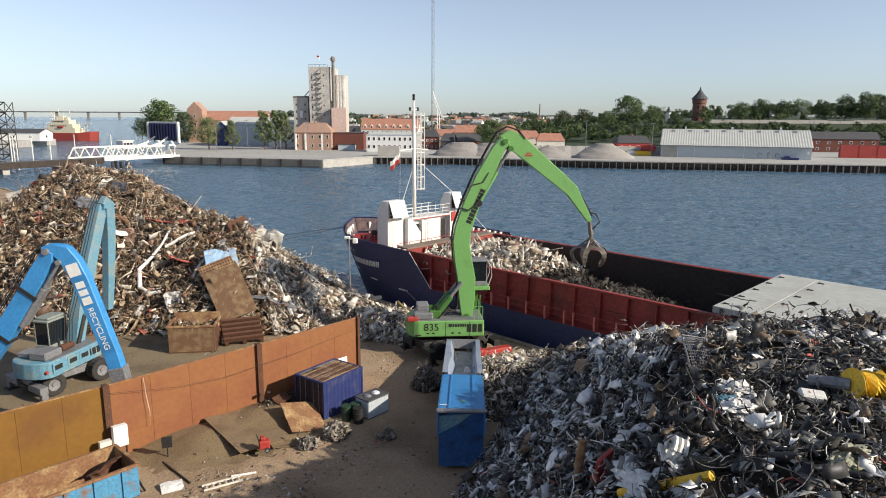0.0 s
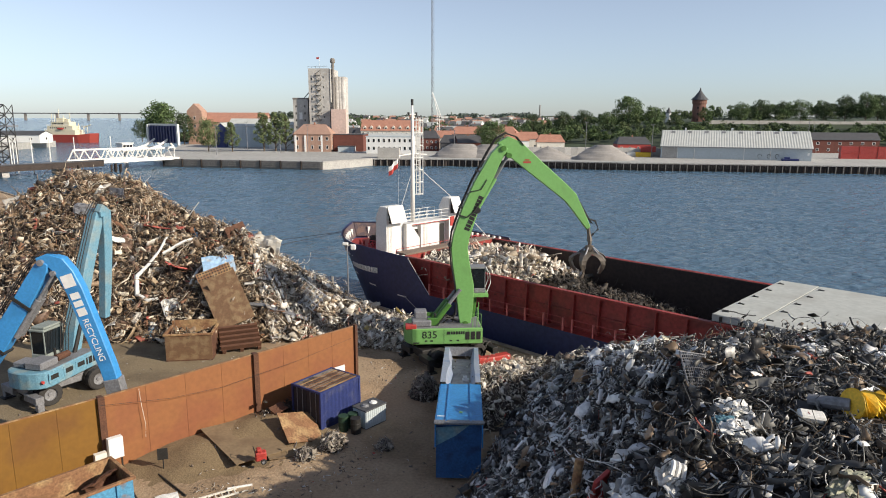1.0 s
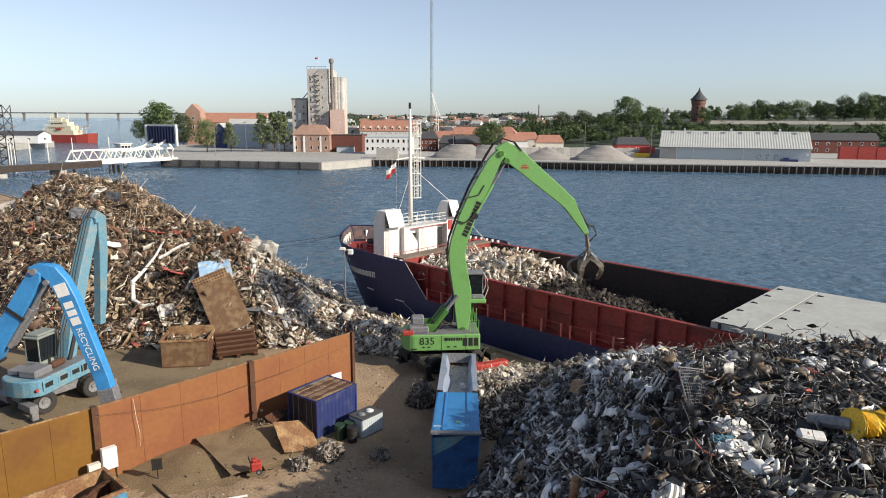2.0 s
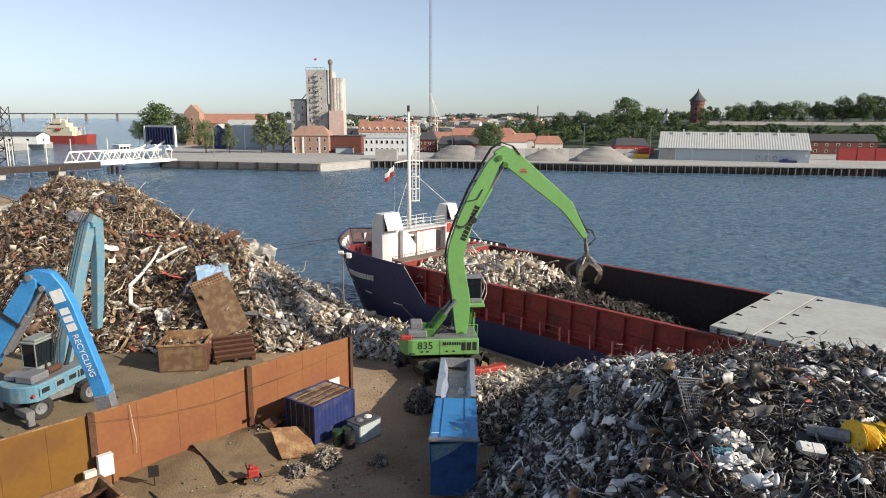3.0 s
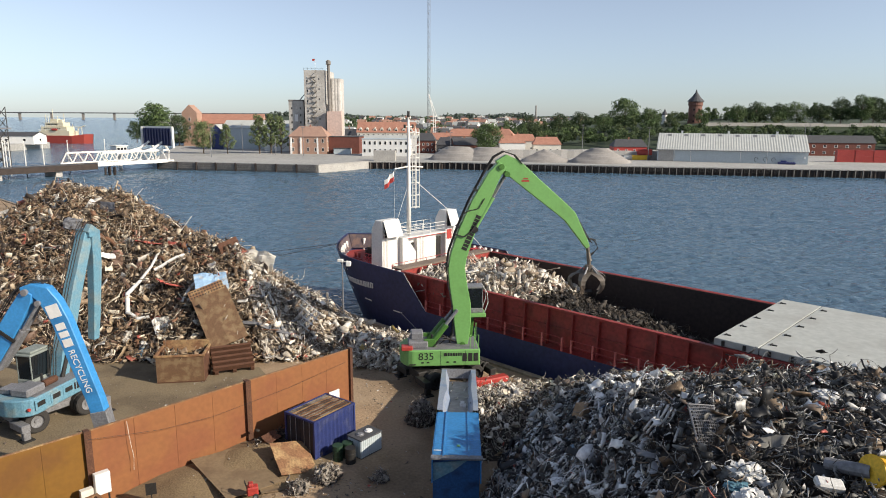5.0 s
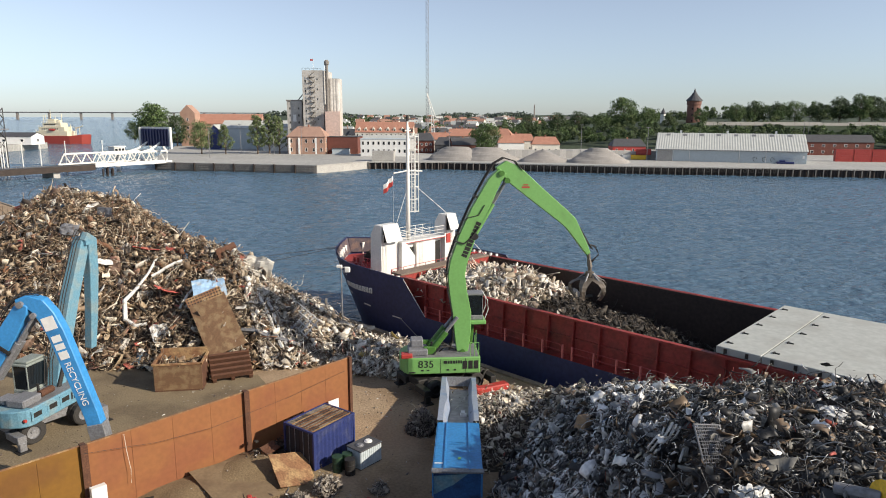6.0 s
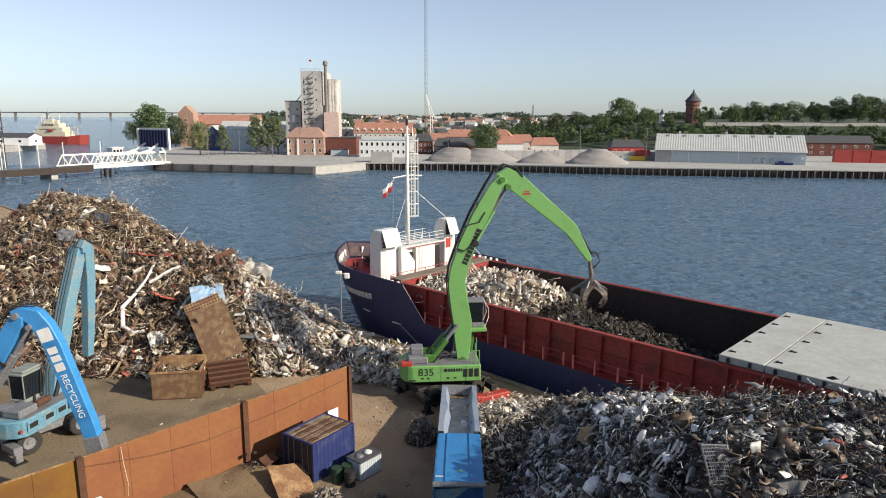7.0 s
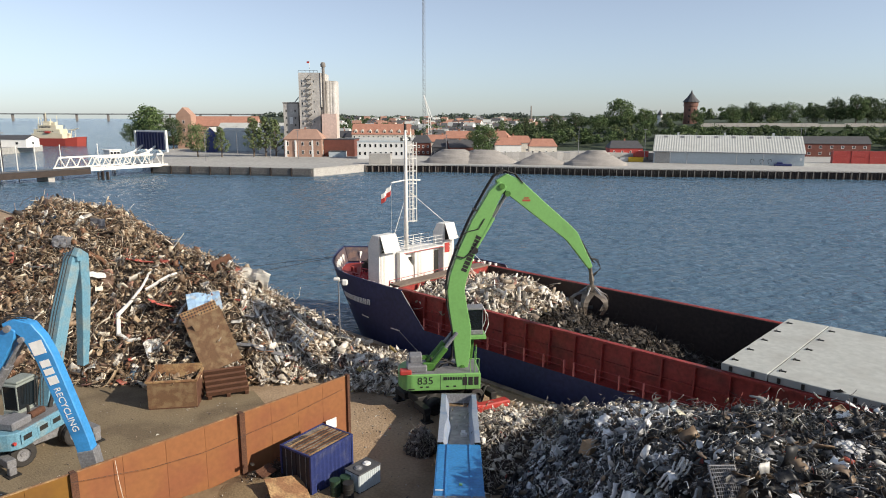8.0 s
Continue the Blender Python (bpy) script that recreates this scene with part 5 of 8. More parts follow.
for k in range(5):
    hose(gb, [(-1.5 + 0.25 * k, 0.9 - 0.3 * k, 2.8), (-1.2 + 0.3 * k, 0.8 - 0.35 * k, 3.35 + 0.1 * (k % 2)), (-0.4 + 0.2 * k, 0.5 - 0.2 * k, 3.1), (0.4 + 0.1 * k, 0.2 - 0.1 * k, 2.85)], 0.055)
WORN = material("worn_brown_grab_steel", (0.15, 0.125, 0.10), 0.5, metal=0.35, vary=0.35, size=0.4, bump=0.1)
part("grab_link", tube(bmesh.new(), [(10.2, 0, 9.95), (10.3, 0, 9.4), (10.4, 0, 8.8)], [0.16, 0.13, 0.2], 8), WORN, gc)
grab(gc, 10.4, 9.0, 1.12, WORN)
for g in (-0.9, -0.3, 0.4):
    hose(gb, [(-1.0, g, 2.8), (-0.5, g, 3.3), (0.2, g * 0.5, 3.2), (0.5, g * 0.3, 3.5)], 0.05)

# bright blue handler behind the wall
hc = tagged(empty("material_handler", pose(-27.3, 32.5, 0, 0, 0, 2)), "bright blue scrap handler, its boom folded over the wall", "crane")
undercarriage(hc, 20, 2.4, 1.15, M["dark_steel"], 0.62, True, M["grey_steel"])
upper_body(hc, -3.6, 1.7, 1.4, 1.5, 2.7, M["blue"], M["grey_steel"])
hb = part("boom", boom_shape([(1.5, 2.4, 0.40), (2.9, 4.1, 0.48), (4.6, 6.3, 0.49), (5.95, 8.25, 0.46), (6.7, 9.45, 0.42), (7.25, 10.3, 0.36), (7.45, 10.6, 0.2)], 0.7), M["blue"], hc)
hs = part("stick", boom_shape([(7.05, 10.62, 0.2), (7.55, 10.72, 0.32), (8.05, 10.5, 0.42), (8.42, 9.95, 0.44), (8.78, 9.1, 0.43), (9.4, 7.0, 0.41), (10.0, 5.0, 0.37), (10.3, 3.6, 0.36), (10.4, 2.5, 0.33)], 0.56), M["blue"], hc)
part("stick_end", boom_shape([(10.16, 4.4, 0.42), (10.32, 3.5, 0.41), (10.42, 2.45, 0.37)], 0.64), M["grey_steel"], hs, "scuffed bare steel stick end")
part("pin", tube(bmesh.new(), [(7.3, -0.46, 10.6), (7.3, 0.46, 10.6)], 0.16, 12), M["grey_steel"], hs)
part("pin", tube(bmesh.new(), [(7.85, -0.42, 10.05), (7.85, 0.42, 10.05)], 0.14, 12), M["grey_steel"], hs)
ram(hc, (5.6, -0.2, 6.7), (7.85, -0.2, 10.05), 0.15, mat=M["grey_steel"])
ram(hc, (5.6, 0.2, 6.7), (7.85, 0.2, 10.05), 0.15, mat=M["grey_steel"])
for g in (-0.45, 0.45):
    ram(hc, (0.9, g, 2.0), (4.2, g, 5.5), 0.15)
for g in (-0.25, 0.0, 0.25):
    hose(hb, [(1.0, g, 3.1), (2.4, g, 4.7), (4.1, g, 7.0), (5.5, g, 9.0), (6.4, g, 10.3), (7.2, g, 11.1), (8.2, g, 11.05)])
for x, z in ((4.5, 6.2), (6.1, 8.5)):
    o = part("hose_clamp", boxes((-0.08, 0.08, -0.42, 0.42, -0.6, 0.6)), M["dark_steel"], hb)
    o.matrix_local = pose(x, 0, z, 0, -52, 0)
STK = pose(8.52, -0.294, 9.75, 0, 72.5, 0)
part("logo_mark", boxes((-0.33, 0.33, -0.006, 0.006, -0.31, 0.31)), M["white"], hs).matrix_local = STK @ pose(0.1, 0, -0.02)
bars(hs, STK @ pose(0.75, 0, 0.0), (0.34, 0.3, 0.4), 0.46, M["white"], 0.1)
letters(hs, "RECYCLING", 0.44, M["white"], STK @ pose(3.35, 0, -0.02, 90, 0, 0))
cab(hc, 1.0, 1.0, 2.7, M["blue"])

# faded pale blue handler in front of the left heap
pc = tagged(empty("material_handler", pose(-24.9, 41.2, 0, 0, 0, 78)), "faded pale blue wheeled scrap handler with its boom raised", "crane")
undercarriage(pc, -21, 2.5, 1.15, M["grey_steel"], 0.72, True, M["grey_steel"])
pb = upper_body(pc, -3.3, 1.6, 1.45, 1.45, 2.5, M["pale_blue"], M["grey_steel"])
part("boom", boom_shape([(1.0, 2.4, 0.38), (1.7, 4.6, 0.46), (3.0, 8.0, 0.44), (4.4, 11.2, 0.38)], 0.8), M["pale_blue"], pc)
part("stick", boom_shape([(4.2, 11.7, 0.3), (4.8, 11.3, 0.4), (5.0, 9.0, 0.4), (5.05, 6.0, 0.34), (5.0, 3.6, 0.26)], 0.55), M["pale_blue"], pc).matrix_local = pose(0, 1.03, 0, 6.9)
part("head_link", boxes((4.15, 4.75, -0.6, 0.4, 11.0, 11.5)), M["pale_blue"], pc)
ram(pc, (0.6, 0.5, 2.3), (2.2, 0.42, 5.6), 0.13)
ram(pc, (0.6, -0.5, 2.3), (2.2, -0.42, 5.6), 0.13)
for g in (-0.3, -0.1, 0.1, 0.3):
    hose(pc, [(0.4, g, 2.7), (0.6, g, 4.2), (1.2, g, 5.4), (2.3, g, 8.2), (3.7, g, 11.2), (4.4, g, 12.0), (4.9, g - 0.4, 11.6)])
GREYGREEN = material("faded_grey_green_paint", (0.23, 0.255, 0.23), 0.65, vary=0.25, size=0.6, bump=0.08)
pcab = cab(pc, 0.2, 1.0, 2.35, GREYGREEN)
part("roof_hatch", bevelled(boxes((-0.75, 0.7, -0.5, 0.5, 2.0, 2.16)), 0.04), GREYGREEN, pcab)
part("guard_bars", tubes(0.03, *[[(0.86, y, 0.4), (0.86, y, 1.85)] for y in (-0.35, -0.1, 0.15, 0.4)], sides=4), M["dark_steel"], pcab)
for x, z in ((-2.6, 1.75), (-1.4, 1.75), (-0.4, 1.75)):
    part("side_door", boxes((x, x + 0.9, -1.475, -1.452, z, z + 0.6)), M["pale_blue"], pb)
    part("side_grille", boxes((x + 0.15, x + 0.75, -1.485, -1.476, z + 0.15, z + 0.45)), M["dark_steel"], pb)
part("muffler", tube(bmesh.new(), [(-1.3, -0.9, 2.85), (-0.3, -0.9, 2.85)], 0.22, 12), M["rust_dark"], pb)
part("tail_lamp", tube(bmesh.new(), [(-2.9, -1.22, 1.9), (-2.9, -1.34, 1.9)], 0.1, 10), M["red"], pb)


# ---- the far bank ----
def line_frame(p, q):
    """A frame whose x runs from p to q, and the length."""
    d = Vector((q[0] - p[0], q[1] - p[1]))
    return pose(p[0], p[1], 0, 0, 0, math.degrees(math.atan2(d.y, d.x))), d.length


def share(first, parent, m, name=None):
    o = new(name or first.name.split(".")[0], first.data)
    o.parent = parent
    o.matrix_local = m
    return o


PILES = [(-31.1, 278.6), (1.6, 277.8), (67, 260.5), (159, 245), (330, 215)]
post_mesh = tyre_mesh = None
for k, (p, q) in enumerate(zip(PILES, PILES[1:])):
    m, L = line_frame(p, q)
    qw = tagged(empty(f"quay_wall_{k + 1}", m), "dark rusty sheet piling with upright fenders", "quay wall", kind="structure")
    part("piling", corrugated(bmesh.new(), 0, L, -0.25, -3.5, LAND - 0.25, 0.22, 1.2), M["steel_pile"], qw)
    part("cap", boxes((0, L, -0.55, 0.35, LAND - 0.3, LAND + 0.12)), M["concrete"], qw, "pale concrete coping")
    for i in range(int(L / 2.6)):
        x = 0.8 + i * 2.6
        if post_mesh is None:
            post_mesh = part("fender_post", boxes((-0.16, 0.16, -0.75, -0.35, -3.0, LAND - 0.1)), M["concrete_dark"], qw)
            post_mesh.matrix_local = pose(x, 0, 0)
        else:
            share(post_mesh, qw, pose(x, 0, 0))
        if k >= 1 and i % 1 == 0 and (p[0] + (q[0] - p[0]) * x / L) > 20 and (p[0] + (q[0] - p[0]) * x / L) < 125:
            if tyre_mesh is None:
                bm = bmesh.new()
                n = 12
                rings = [[bm.verts.new(((0.55 + 0.2 * math.cos(b)) * math.cos(a), 0.2 * math.sin(b), (0.55 + 0.2 * math.cos(b)) * math.sin(a))) for b in [2 * math.pi * j / 5 for j in range(5)]] for a in [2 * math.pi * i2 / n for i2 in range(n)]]
                for i2 in range(n):
                    for j in range(5):
                        bm.faces.new((rings[i2][j], rings[i2][(j + 1) % 5], rings[(i2 + 1) % n][(j + 1) % 5], rings[(i2 + 1) % n][j]))
                tyre_mesh = part("fender_tyre", bm, M["rubber"], qw)
                tyre_mesh.matrix_local = pose(x + 1.3, -0.62, -0.55)
            else:
                share(tyre_mesh, qw, pose(x + 1.3, -0.62, -0.55))
for k, (p, q) in enumerate([((-114, 270), (-47.7, 255.5)), ((-47.7, 255.5), (-31.1, 278.6))]):
    m, L = line_frame(p, q)
    qw = tagged(empty(f"quay_wall_{k + 5}", m), "weathered concrete quay with timber fender rails", "quay wall", kind="structure")
    part("face", boxes((0, L, -0.3, 0.1, -3.5, LAND + 0.05)), M["concrete"] if k else M["concrete_dark"], qw)
    part("cap", boxes((-0.1, L + 0.1, -0.5, 0.9, LAND + 0.05, LAND + 0.3)), M["concrete"], qw)
    if k == 0:
        for i in range(8):
            a = i * L / 8
            for z in (-1.6, -0.8, 0.0):
                part("fender_rail", boxes((a + 0.5, a + L / 8 - 0.4, -0.6, -0.3, z, z + 0.45)), M["concrete_dark"], qw)
            part("fender_post", boxes((a - 0.25, a + 0.25, -0.9, -0.3, -3.2, LAND + 0.3)), M["steel_pile"], qw)


window_cache = {}


def window(parent, m, w, h, mat_frame=None):
    key = (round(w, 2), round(h, 2), (mat_frame or M["white"]).name)
    wi = empty("window")
    wi.parent = parent
    wi.matrix_local = m
    if key not in window_cache:
        fr = boxes((-w / 2, -w / 2 + 0.12, -0.06, 0.02, 0, h), (w / 2 - 0.12, w / 2, -0.06, 0.02, 0, h), (-w / 2 + 0.12, w / 2 - 0.12, -0.06, 0.02, 0, 0.12), (-w / 2 + 0.12, w / 2 - 0.12, -0.06, 0.02, h - 0.12, h))
        a = part("window_frame", fr, mat_frame or M["white"], wi)
        b = part("pane", boxes((-w / 2 + 0.12, w / 2 - 0.12, -0.03, 0.0, 0.12, h - 0.12)), M["glass"], wi)
        window_cache[key] = (a, b)
    else:
        for o in window_cache[key]:
            share(o, wi, Matrix())
    return wi


def house(name, m, length, depth, wall, roof, wall_mat, roof_mat, label, cols=4, rows=1, win=(1.0, 1.3), hip=0.0, ends=2, chimneys=0, storey=2.9, sill=1.0, category="house", group="", over=0.35):
    """A house standing on the local ground, front along x facing -y: walls, pitched roof, windows, chimneys."""
    h = tagged(empty(name, m), label, category, group)
    L, D = length, depth
    bm = boxes((0, L, 0, D, -0.5, wall))
    if hip == 0 and roof > 0:
        for x in (0.0, L - 0.3):
            vs = [bm.verts.new(v) for v in ((x, 0, wall), (x, D, wall), (x, D / 2, wall + roof), (x + 0.3, 0, wall), (x + 0.3, D, wall), (x + 0.3, D / 2, wall + roof))]
            for f in ((0, 2, 1), (3, 4, 5), (0, 3, 5, 2), (1, 2, 5, 4)):
                bm.faces.new([vs[i] for i in f])
    part("wall", bm, wall_mat, h)
    if roof > 0:
        o, t = over, 0.22
        drop = roof * o / (D / 2)
        bm = bmesh.new()
        xs = (-o, L + o)
        top = [bm.verts.new(v) for v in ((xs[0], -o, wall - drop), (xs[1], -o, wall - drop), (xs[1] - hip, D / 2, wall + roof), (xs[0] + hip, D / 2, wall + roof), (xs[0], D + o, wall - drop), (xs[1], D + o, wall - drop))]
        up = [bm.verts.new(v.co + Vector((0, 0, t))) for v in top]
        for f in ((0, 1, 2, 3), (3, 2, 5, 4)):
            bm.faces.new([up[i] for i in f])
            bm.faces.new([top[i] for i in f][::-1])
        for f in ((0, 3, 4), (1, 5, 2)):
            if hip:
                bm.faces.new([up[i] for i in f])
                bm.faces.new([top[i] for i in f][::-1])
        for a, b in ((0, 1), (4, 5)) + (((0, 4), (1, 5)) if hip else ((0, 3), (3, 4), (1, 2), (2, 5))):
            bm.faces.new((top[a], top[b], up[b], up[a]))
        bmesh.ops.recalc_face_normals(bm, faces=bm.faces)
        part("roof", bm, roof_mat, h)
    else:
        part("roof", boxes((-0.2, L + 0.2, -0.2, D + 0.2, wall, wall + 0.3)), roof_mat, h)
    for r in range(rows):
        for c in range(cols):
            x = L * (c + 0.5) / cols
            window(h, pose(x, -0.02, sill + r * storey), *win)
        if ends:
            for c in range(ends):
                window(h, pose(L + 0.02, D * (c + 0.5) / ends, sill + r * storey, 0, 0, 90), *win)
    for k in range(chimneys):
        x = L * (k + 0.5) / chimneys
        part("chimney", boxes((x - 0.35, x + 0.35, D / 2 - 0.3, D / 2 + 0.3, wall + roof - 0.5, wall + roof + 1.1)), M["brick"], h)
    return h


def leaf_cloud(rng, centres, radii, per, size, squash=0.8):
    """Small leaf clumps over balls: verts and quads."""
    n = len(centres) * per
    c = np.repeat(np.asarray(centres, float), per, 0)
    r = np.repeat(np.asarray(radii, float), per)
    d = rng.normal(0, 1, (n, 3))
    d /= np.linalg.norm(d, axis=1, keepdims=True)
    rr = r * rng.uniform(0.55, 1.08, n)
    p = c + d * rr[:, None] * np.array([1, 1, squash])
    t = np.cross(d + rng.normal(0, 0.5, (n, 3)), rng.normal(0, 1, (n, 3)))
    t /= np.linalg.norm(t, axis=1, keepdims=True) + 1e-9
    nn = d + rng.normal(0, 0.55, (n, 3))
    b = np.cross(nn, t)
    b /= np.linalg.norm(b, axis=1, keepdims=True) + 1e-9
    s = size * rng.uniform(0.5, 1.3, n)[:, None]
    v = np.stack([p - t * s, p - b * s * 0.7, p + t * s, p + b * s * 0.7 + d * s * 0.2], 1).reshape(-1, 3)
    return v, np.arange(n * 4).reshape(-1, 4)


def tree(x, y, z, height, spread, seed, label, mat="leaf", tall=False, per=70, group=""):
    """A tapered trunk with limbs and a crown of leaf clumps."""
    rng = np.random.default_rng(seed)
    t = tagged(empty("tree", pose(x, y, z)), label, "tree", group)
    bm = bmesh.new()
    tube(bm, [(0, 0, -0.2), (0.05, 0, height * 0.25), (-0.05, 0.1, height * 0.55), (0.1, 0, height * 0.85)], [height * 0.024, height * 0.018, height * 0.011, height * 0.003], 8)
    centres, radii = [], []
    n = 26 if not tall else 34
    for k in range(n):
        q = 0.22 + 0.74 * (k + 0.5) / n
        an = k * 2.4 + rng.uniform(-0.4, 0.4)
        reach = spread * (math.sin(math.pi * min(1, (q - 0.12) / 0.9)) ** 0.6 if not tall else (1.05 - 0.75 * max(0, q - 0.4) / 0.6)) * rng.uniform(0.35, 0.85)
        c = (reach * math.cos(an), reach * math.sin(an), height * q)
        tube(bm, [(0, 0, height * (q - 0.14)), (c[0] * 0.5, c[1] * 0.5, height * (q - 0.05)), c], [height * 0.008, height * 0.005, height * 0.002], 5)
        centres.append(c)
        radii.append(spread * (rng.uniform(0.24, 0.42) if not tall else rng.uniform(0.15, 0.32)))
    part("trunk", bm, M["bark"], t)
    v, f = leaf_cloud(rng, centres, radii, per * 2, (0.021 if not tall else 0.016) * height)
    cr = raw_mesh("crown", v, f, M[mat])
    cr.parent = t
    return t


# silo group
si = tagged(empty("grain_silo", pose(-70.2, 345, LAND)), "tall weathered concrete grain silo with outside stairs", "silo")
part("main_tower", boxes((0, 10.4, 0, 16, -0.5, 40.6)), M["silo"], si, "grey streaked concrete tower")
part("pier", boxes((10.4, 12.4, 1.5, 16, -0.5, 40.3)), M["silo"], si)
for k in range(3):
    part("bin", tube(bmesh.new(), [(13.8 + k * 1.4, 4.5, -0.5), (13.8 + k * 1.4, 4.5, 36.7)], 1.4, 14), M["silo"], si, smooth=True)
part("bin_block", boxes((12.4, 17.6, 4.6, 15, -0.5, 36.9)), M["silo"], si)
part("pink_annex", boxes((11.5, 18.8, -3.0, 4.0, -0.5, 20.6)), M["pink"], si, "pale pink rendered annex")
part("shaft", tube(bmesh.new(), [(12.3, 0.6, 19), (12.3, 0.6, 43.2), (12.3, 0.6, 43.4), (12.3, 0.6, 44.9), (12.3, 0.6, 45.6)], [0.75, 0.75, 1.25, 1.25, 0.6], 12), M["concrete_dark"], si)
part("shaft", tube(bmesh.new(), [(11.0, 0.2, 24), (11.0, 0.2, 40.4)], 0.5, 8), M["silo"], si)
for k in range(14):
    z = 5.5 + k * 2.45
    st = part("stair_landing", boxes((3.4, 6.3, -0.9, -0.01, z, z + 0.12)), M["concrete_dark"], si)
    part("stair_flight", tubes(0.13, [(3.5 if k % 2 else 6.2, -0.5, z + 0.1), (6.2 if k % 2 else 3.5, -0.5, z + 2.5)], [(3.4, -0.85, z), (3.4, -0.85, z + 1.0)], [(6.3, -0.85, z), (6.3, -0.85, z + 1.0)], sides=4), M["concrete_dark"], st)
    if k % 2 == 0:
        part("window_slot", boxes((1.2, 1.9, -0.03, 0.02, z, z + 1.1)), M["glass"], si)
        part("window_slot", boxes((7.2, 7.7, -0.03, 0.02, z + 1.0, z + 1.9)), M["glass"], si)
part("roof_rail", tubes(0.06, [(0, 0.1, 41.6), (9.6, 0.1, 41.6)], *[[(x, 0.1, 40.6), (x, 0.1, 41.6)] for x in (0, 1.9, 3.8, 5.7, 7.6, 9.6)], sides=4), M["dark_steel"], si)
part("flag_pole", tubes(0.07, [(5.0, 4, 40.6), (5.0, 4, 46.5)], [(10.5, 5, 40.3), (10.5, 5, 46.0)], sides=4), M["ship_white"], si)
part("flag_cloth", boxes((3.6, 5.0, 3.97, 4.03, 45.4, 46.3)), M["red"], si)
lt = tagged(empty("grain_silo", pose(-79.0, 348, LAND)), "lower grey concrete silo tower beside the tall one", "silo")
part("wall", boxes((0, 7.6, 0, 9, -0.5, 25.6)), M["silo"], lt)
part("roof", boxes((-0.2, 7.8, -0.2, 9.2, 25.6, 26.3)), M["concrete_dark"], lt)
# Wall in the gap takes a near-black material as the recess's shade.
part("gap_wall", boxes((7.6, 9.0, 2, 9, -0.5, 27.0)), M["dark_steel"], lt, "recess wall coloured dark for shade")
for r in range(6):
    for c in (0, 1):
        window(lt, pose(1.5 + c * 4.4, -0.02, 4 + r * 3.5), 0.7, 1.1, M["concrete_dark"])
part("door_panel", boxes((3.0, 4.6, -0.04, 0.0, 15.5, 19.0)), M["white"], lt)
part("conveyor", tubes(0.25, [(5.0, 4, 26.3), (9.6, 4, 31.5)], sides=6), M["grey_steel"], lt)

# buildings beside it
house("brick_house", pose(-76, 333, LAND, 0, 0, -3), 18.5, 12, 8.6, 4.4, M["ochre_brick"], M["pink_roof"], "pale brown brick house with tall white pilasters and mansard roof", 5, 2, (1.1, 1.9), 4.0, 2, 1, 4.2, 1.2)
bh = tagged(empty("gate_pillars", pose(-76, 332.6, LAND)), "white pilasters on the brick house", "pilaster")
for x in (0.6, 5.4, 13.6, 17.6):
    part("pillar", boxes((x, x + 0.8, -0.4, 0.3, -0.3, 7.9)), M["white"], bh)
house("warehouse", pose(-57, 336, LAND, 0, 0, -2), 15, 16, 8.2, 0, M["brick_dark"], M["slate"], "dark red flat-roofed warehouse", 0, 0, category="warehouse", ends=0)
house("warehouse", pose(-54, 331, LAND, 0, 0, -2), 8, 5, 2.6, 0, M["shed_wall"], M["slate"], "low grey garage with a flat roof", 0, 0, category="warehouse", ends=0)
house("office_block", pose(-38.5, 318, LAND, 0, 0, -4), 22, 11, 7.8, 0.0, M["white"], M["shed_wall"], "white two-storey office block with rows of dark windows", 9, 2, (1.15, 1.7), category="office", storey=3.6, sill=1.6)
house("warehouse", pose(-123, 378, LAND, 0, 0, 4), 40, 22, 11.5, 4.0, M["shed_wall"], M["sheet_roof"], "pale warehouse with a light sheet roof", 0, 0, category="warehouse", ends=0)
bp = tagged(empty("shed_gable", pose(-131, 374, LAND)), "blue painted warehouse gable", "warehouse")
bm = bmesh.new()
prism(bm, [(3, -0.5), (8, -0.5), (8, 11), (5.5, 13.2), (3, 11)], 14, pose(0, 7, 0))
part("wall", bm, M["container_blue"], bp)
bm = bmesh.new()
prism(bm, [(2.6, 10.9), (5.5, 13.5), (8.4, 10.9), (8.4, 10.6), (5.5, 13.2), (2.6, 10.6)], 14.6, pose(0, 7, 0))
part("roof", bm, M["sheet_roof"], bp)
house("granary", pose(-157, 420, LAND, 0, 0, 2), 44, 16, 13.5, 5.5, M["ochre_brick"], M["tile"], "long brick granary with an orange tiled roof", 9, 2, (1.2, 1.6), category="granary", ends=0)
gt = tagged(empty("granary_tower", pose(-159, 414, LAND)), "tall brick stair tower with a pointed gable", "tower")
bm = bmesh.new()
prism(bm, [(0, -0.5), (9, -0.5), (9, 20), (4.5, 24.5), (0, 20)], 9, pose(0, 4.5, 0))
part("wall", bm, M["ochre_brick"], gt)
for r in range(3):
    window(gt, pose(4.5, -0.02, 5 + r * 5), 1.2, 1.8)
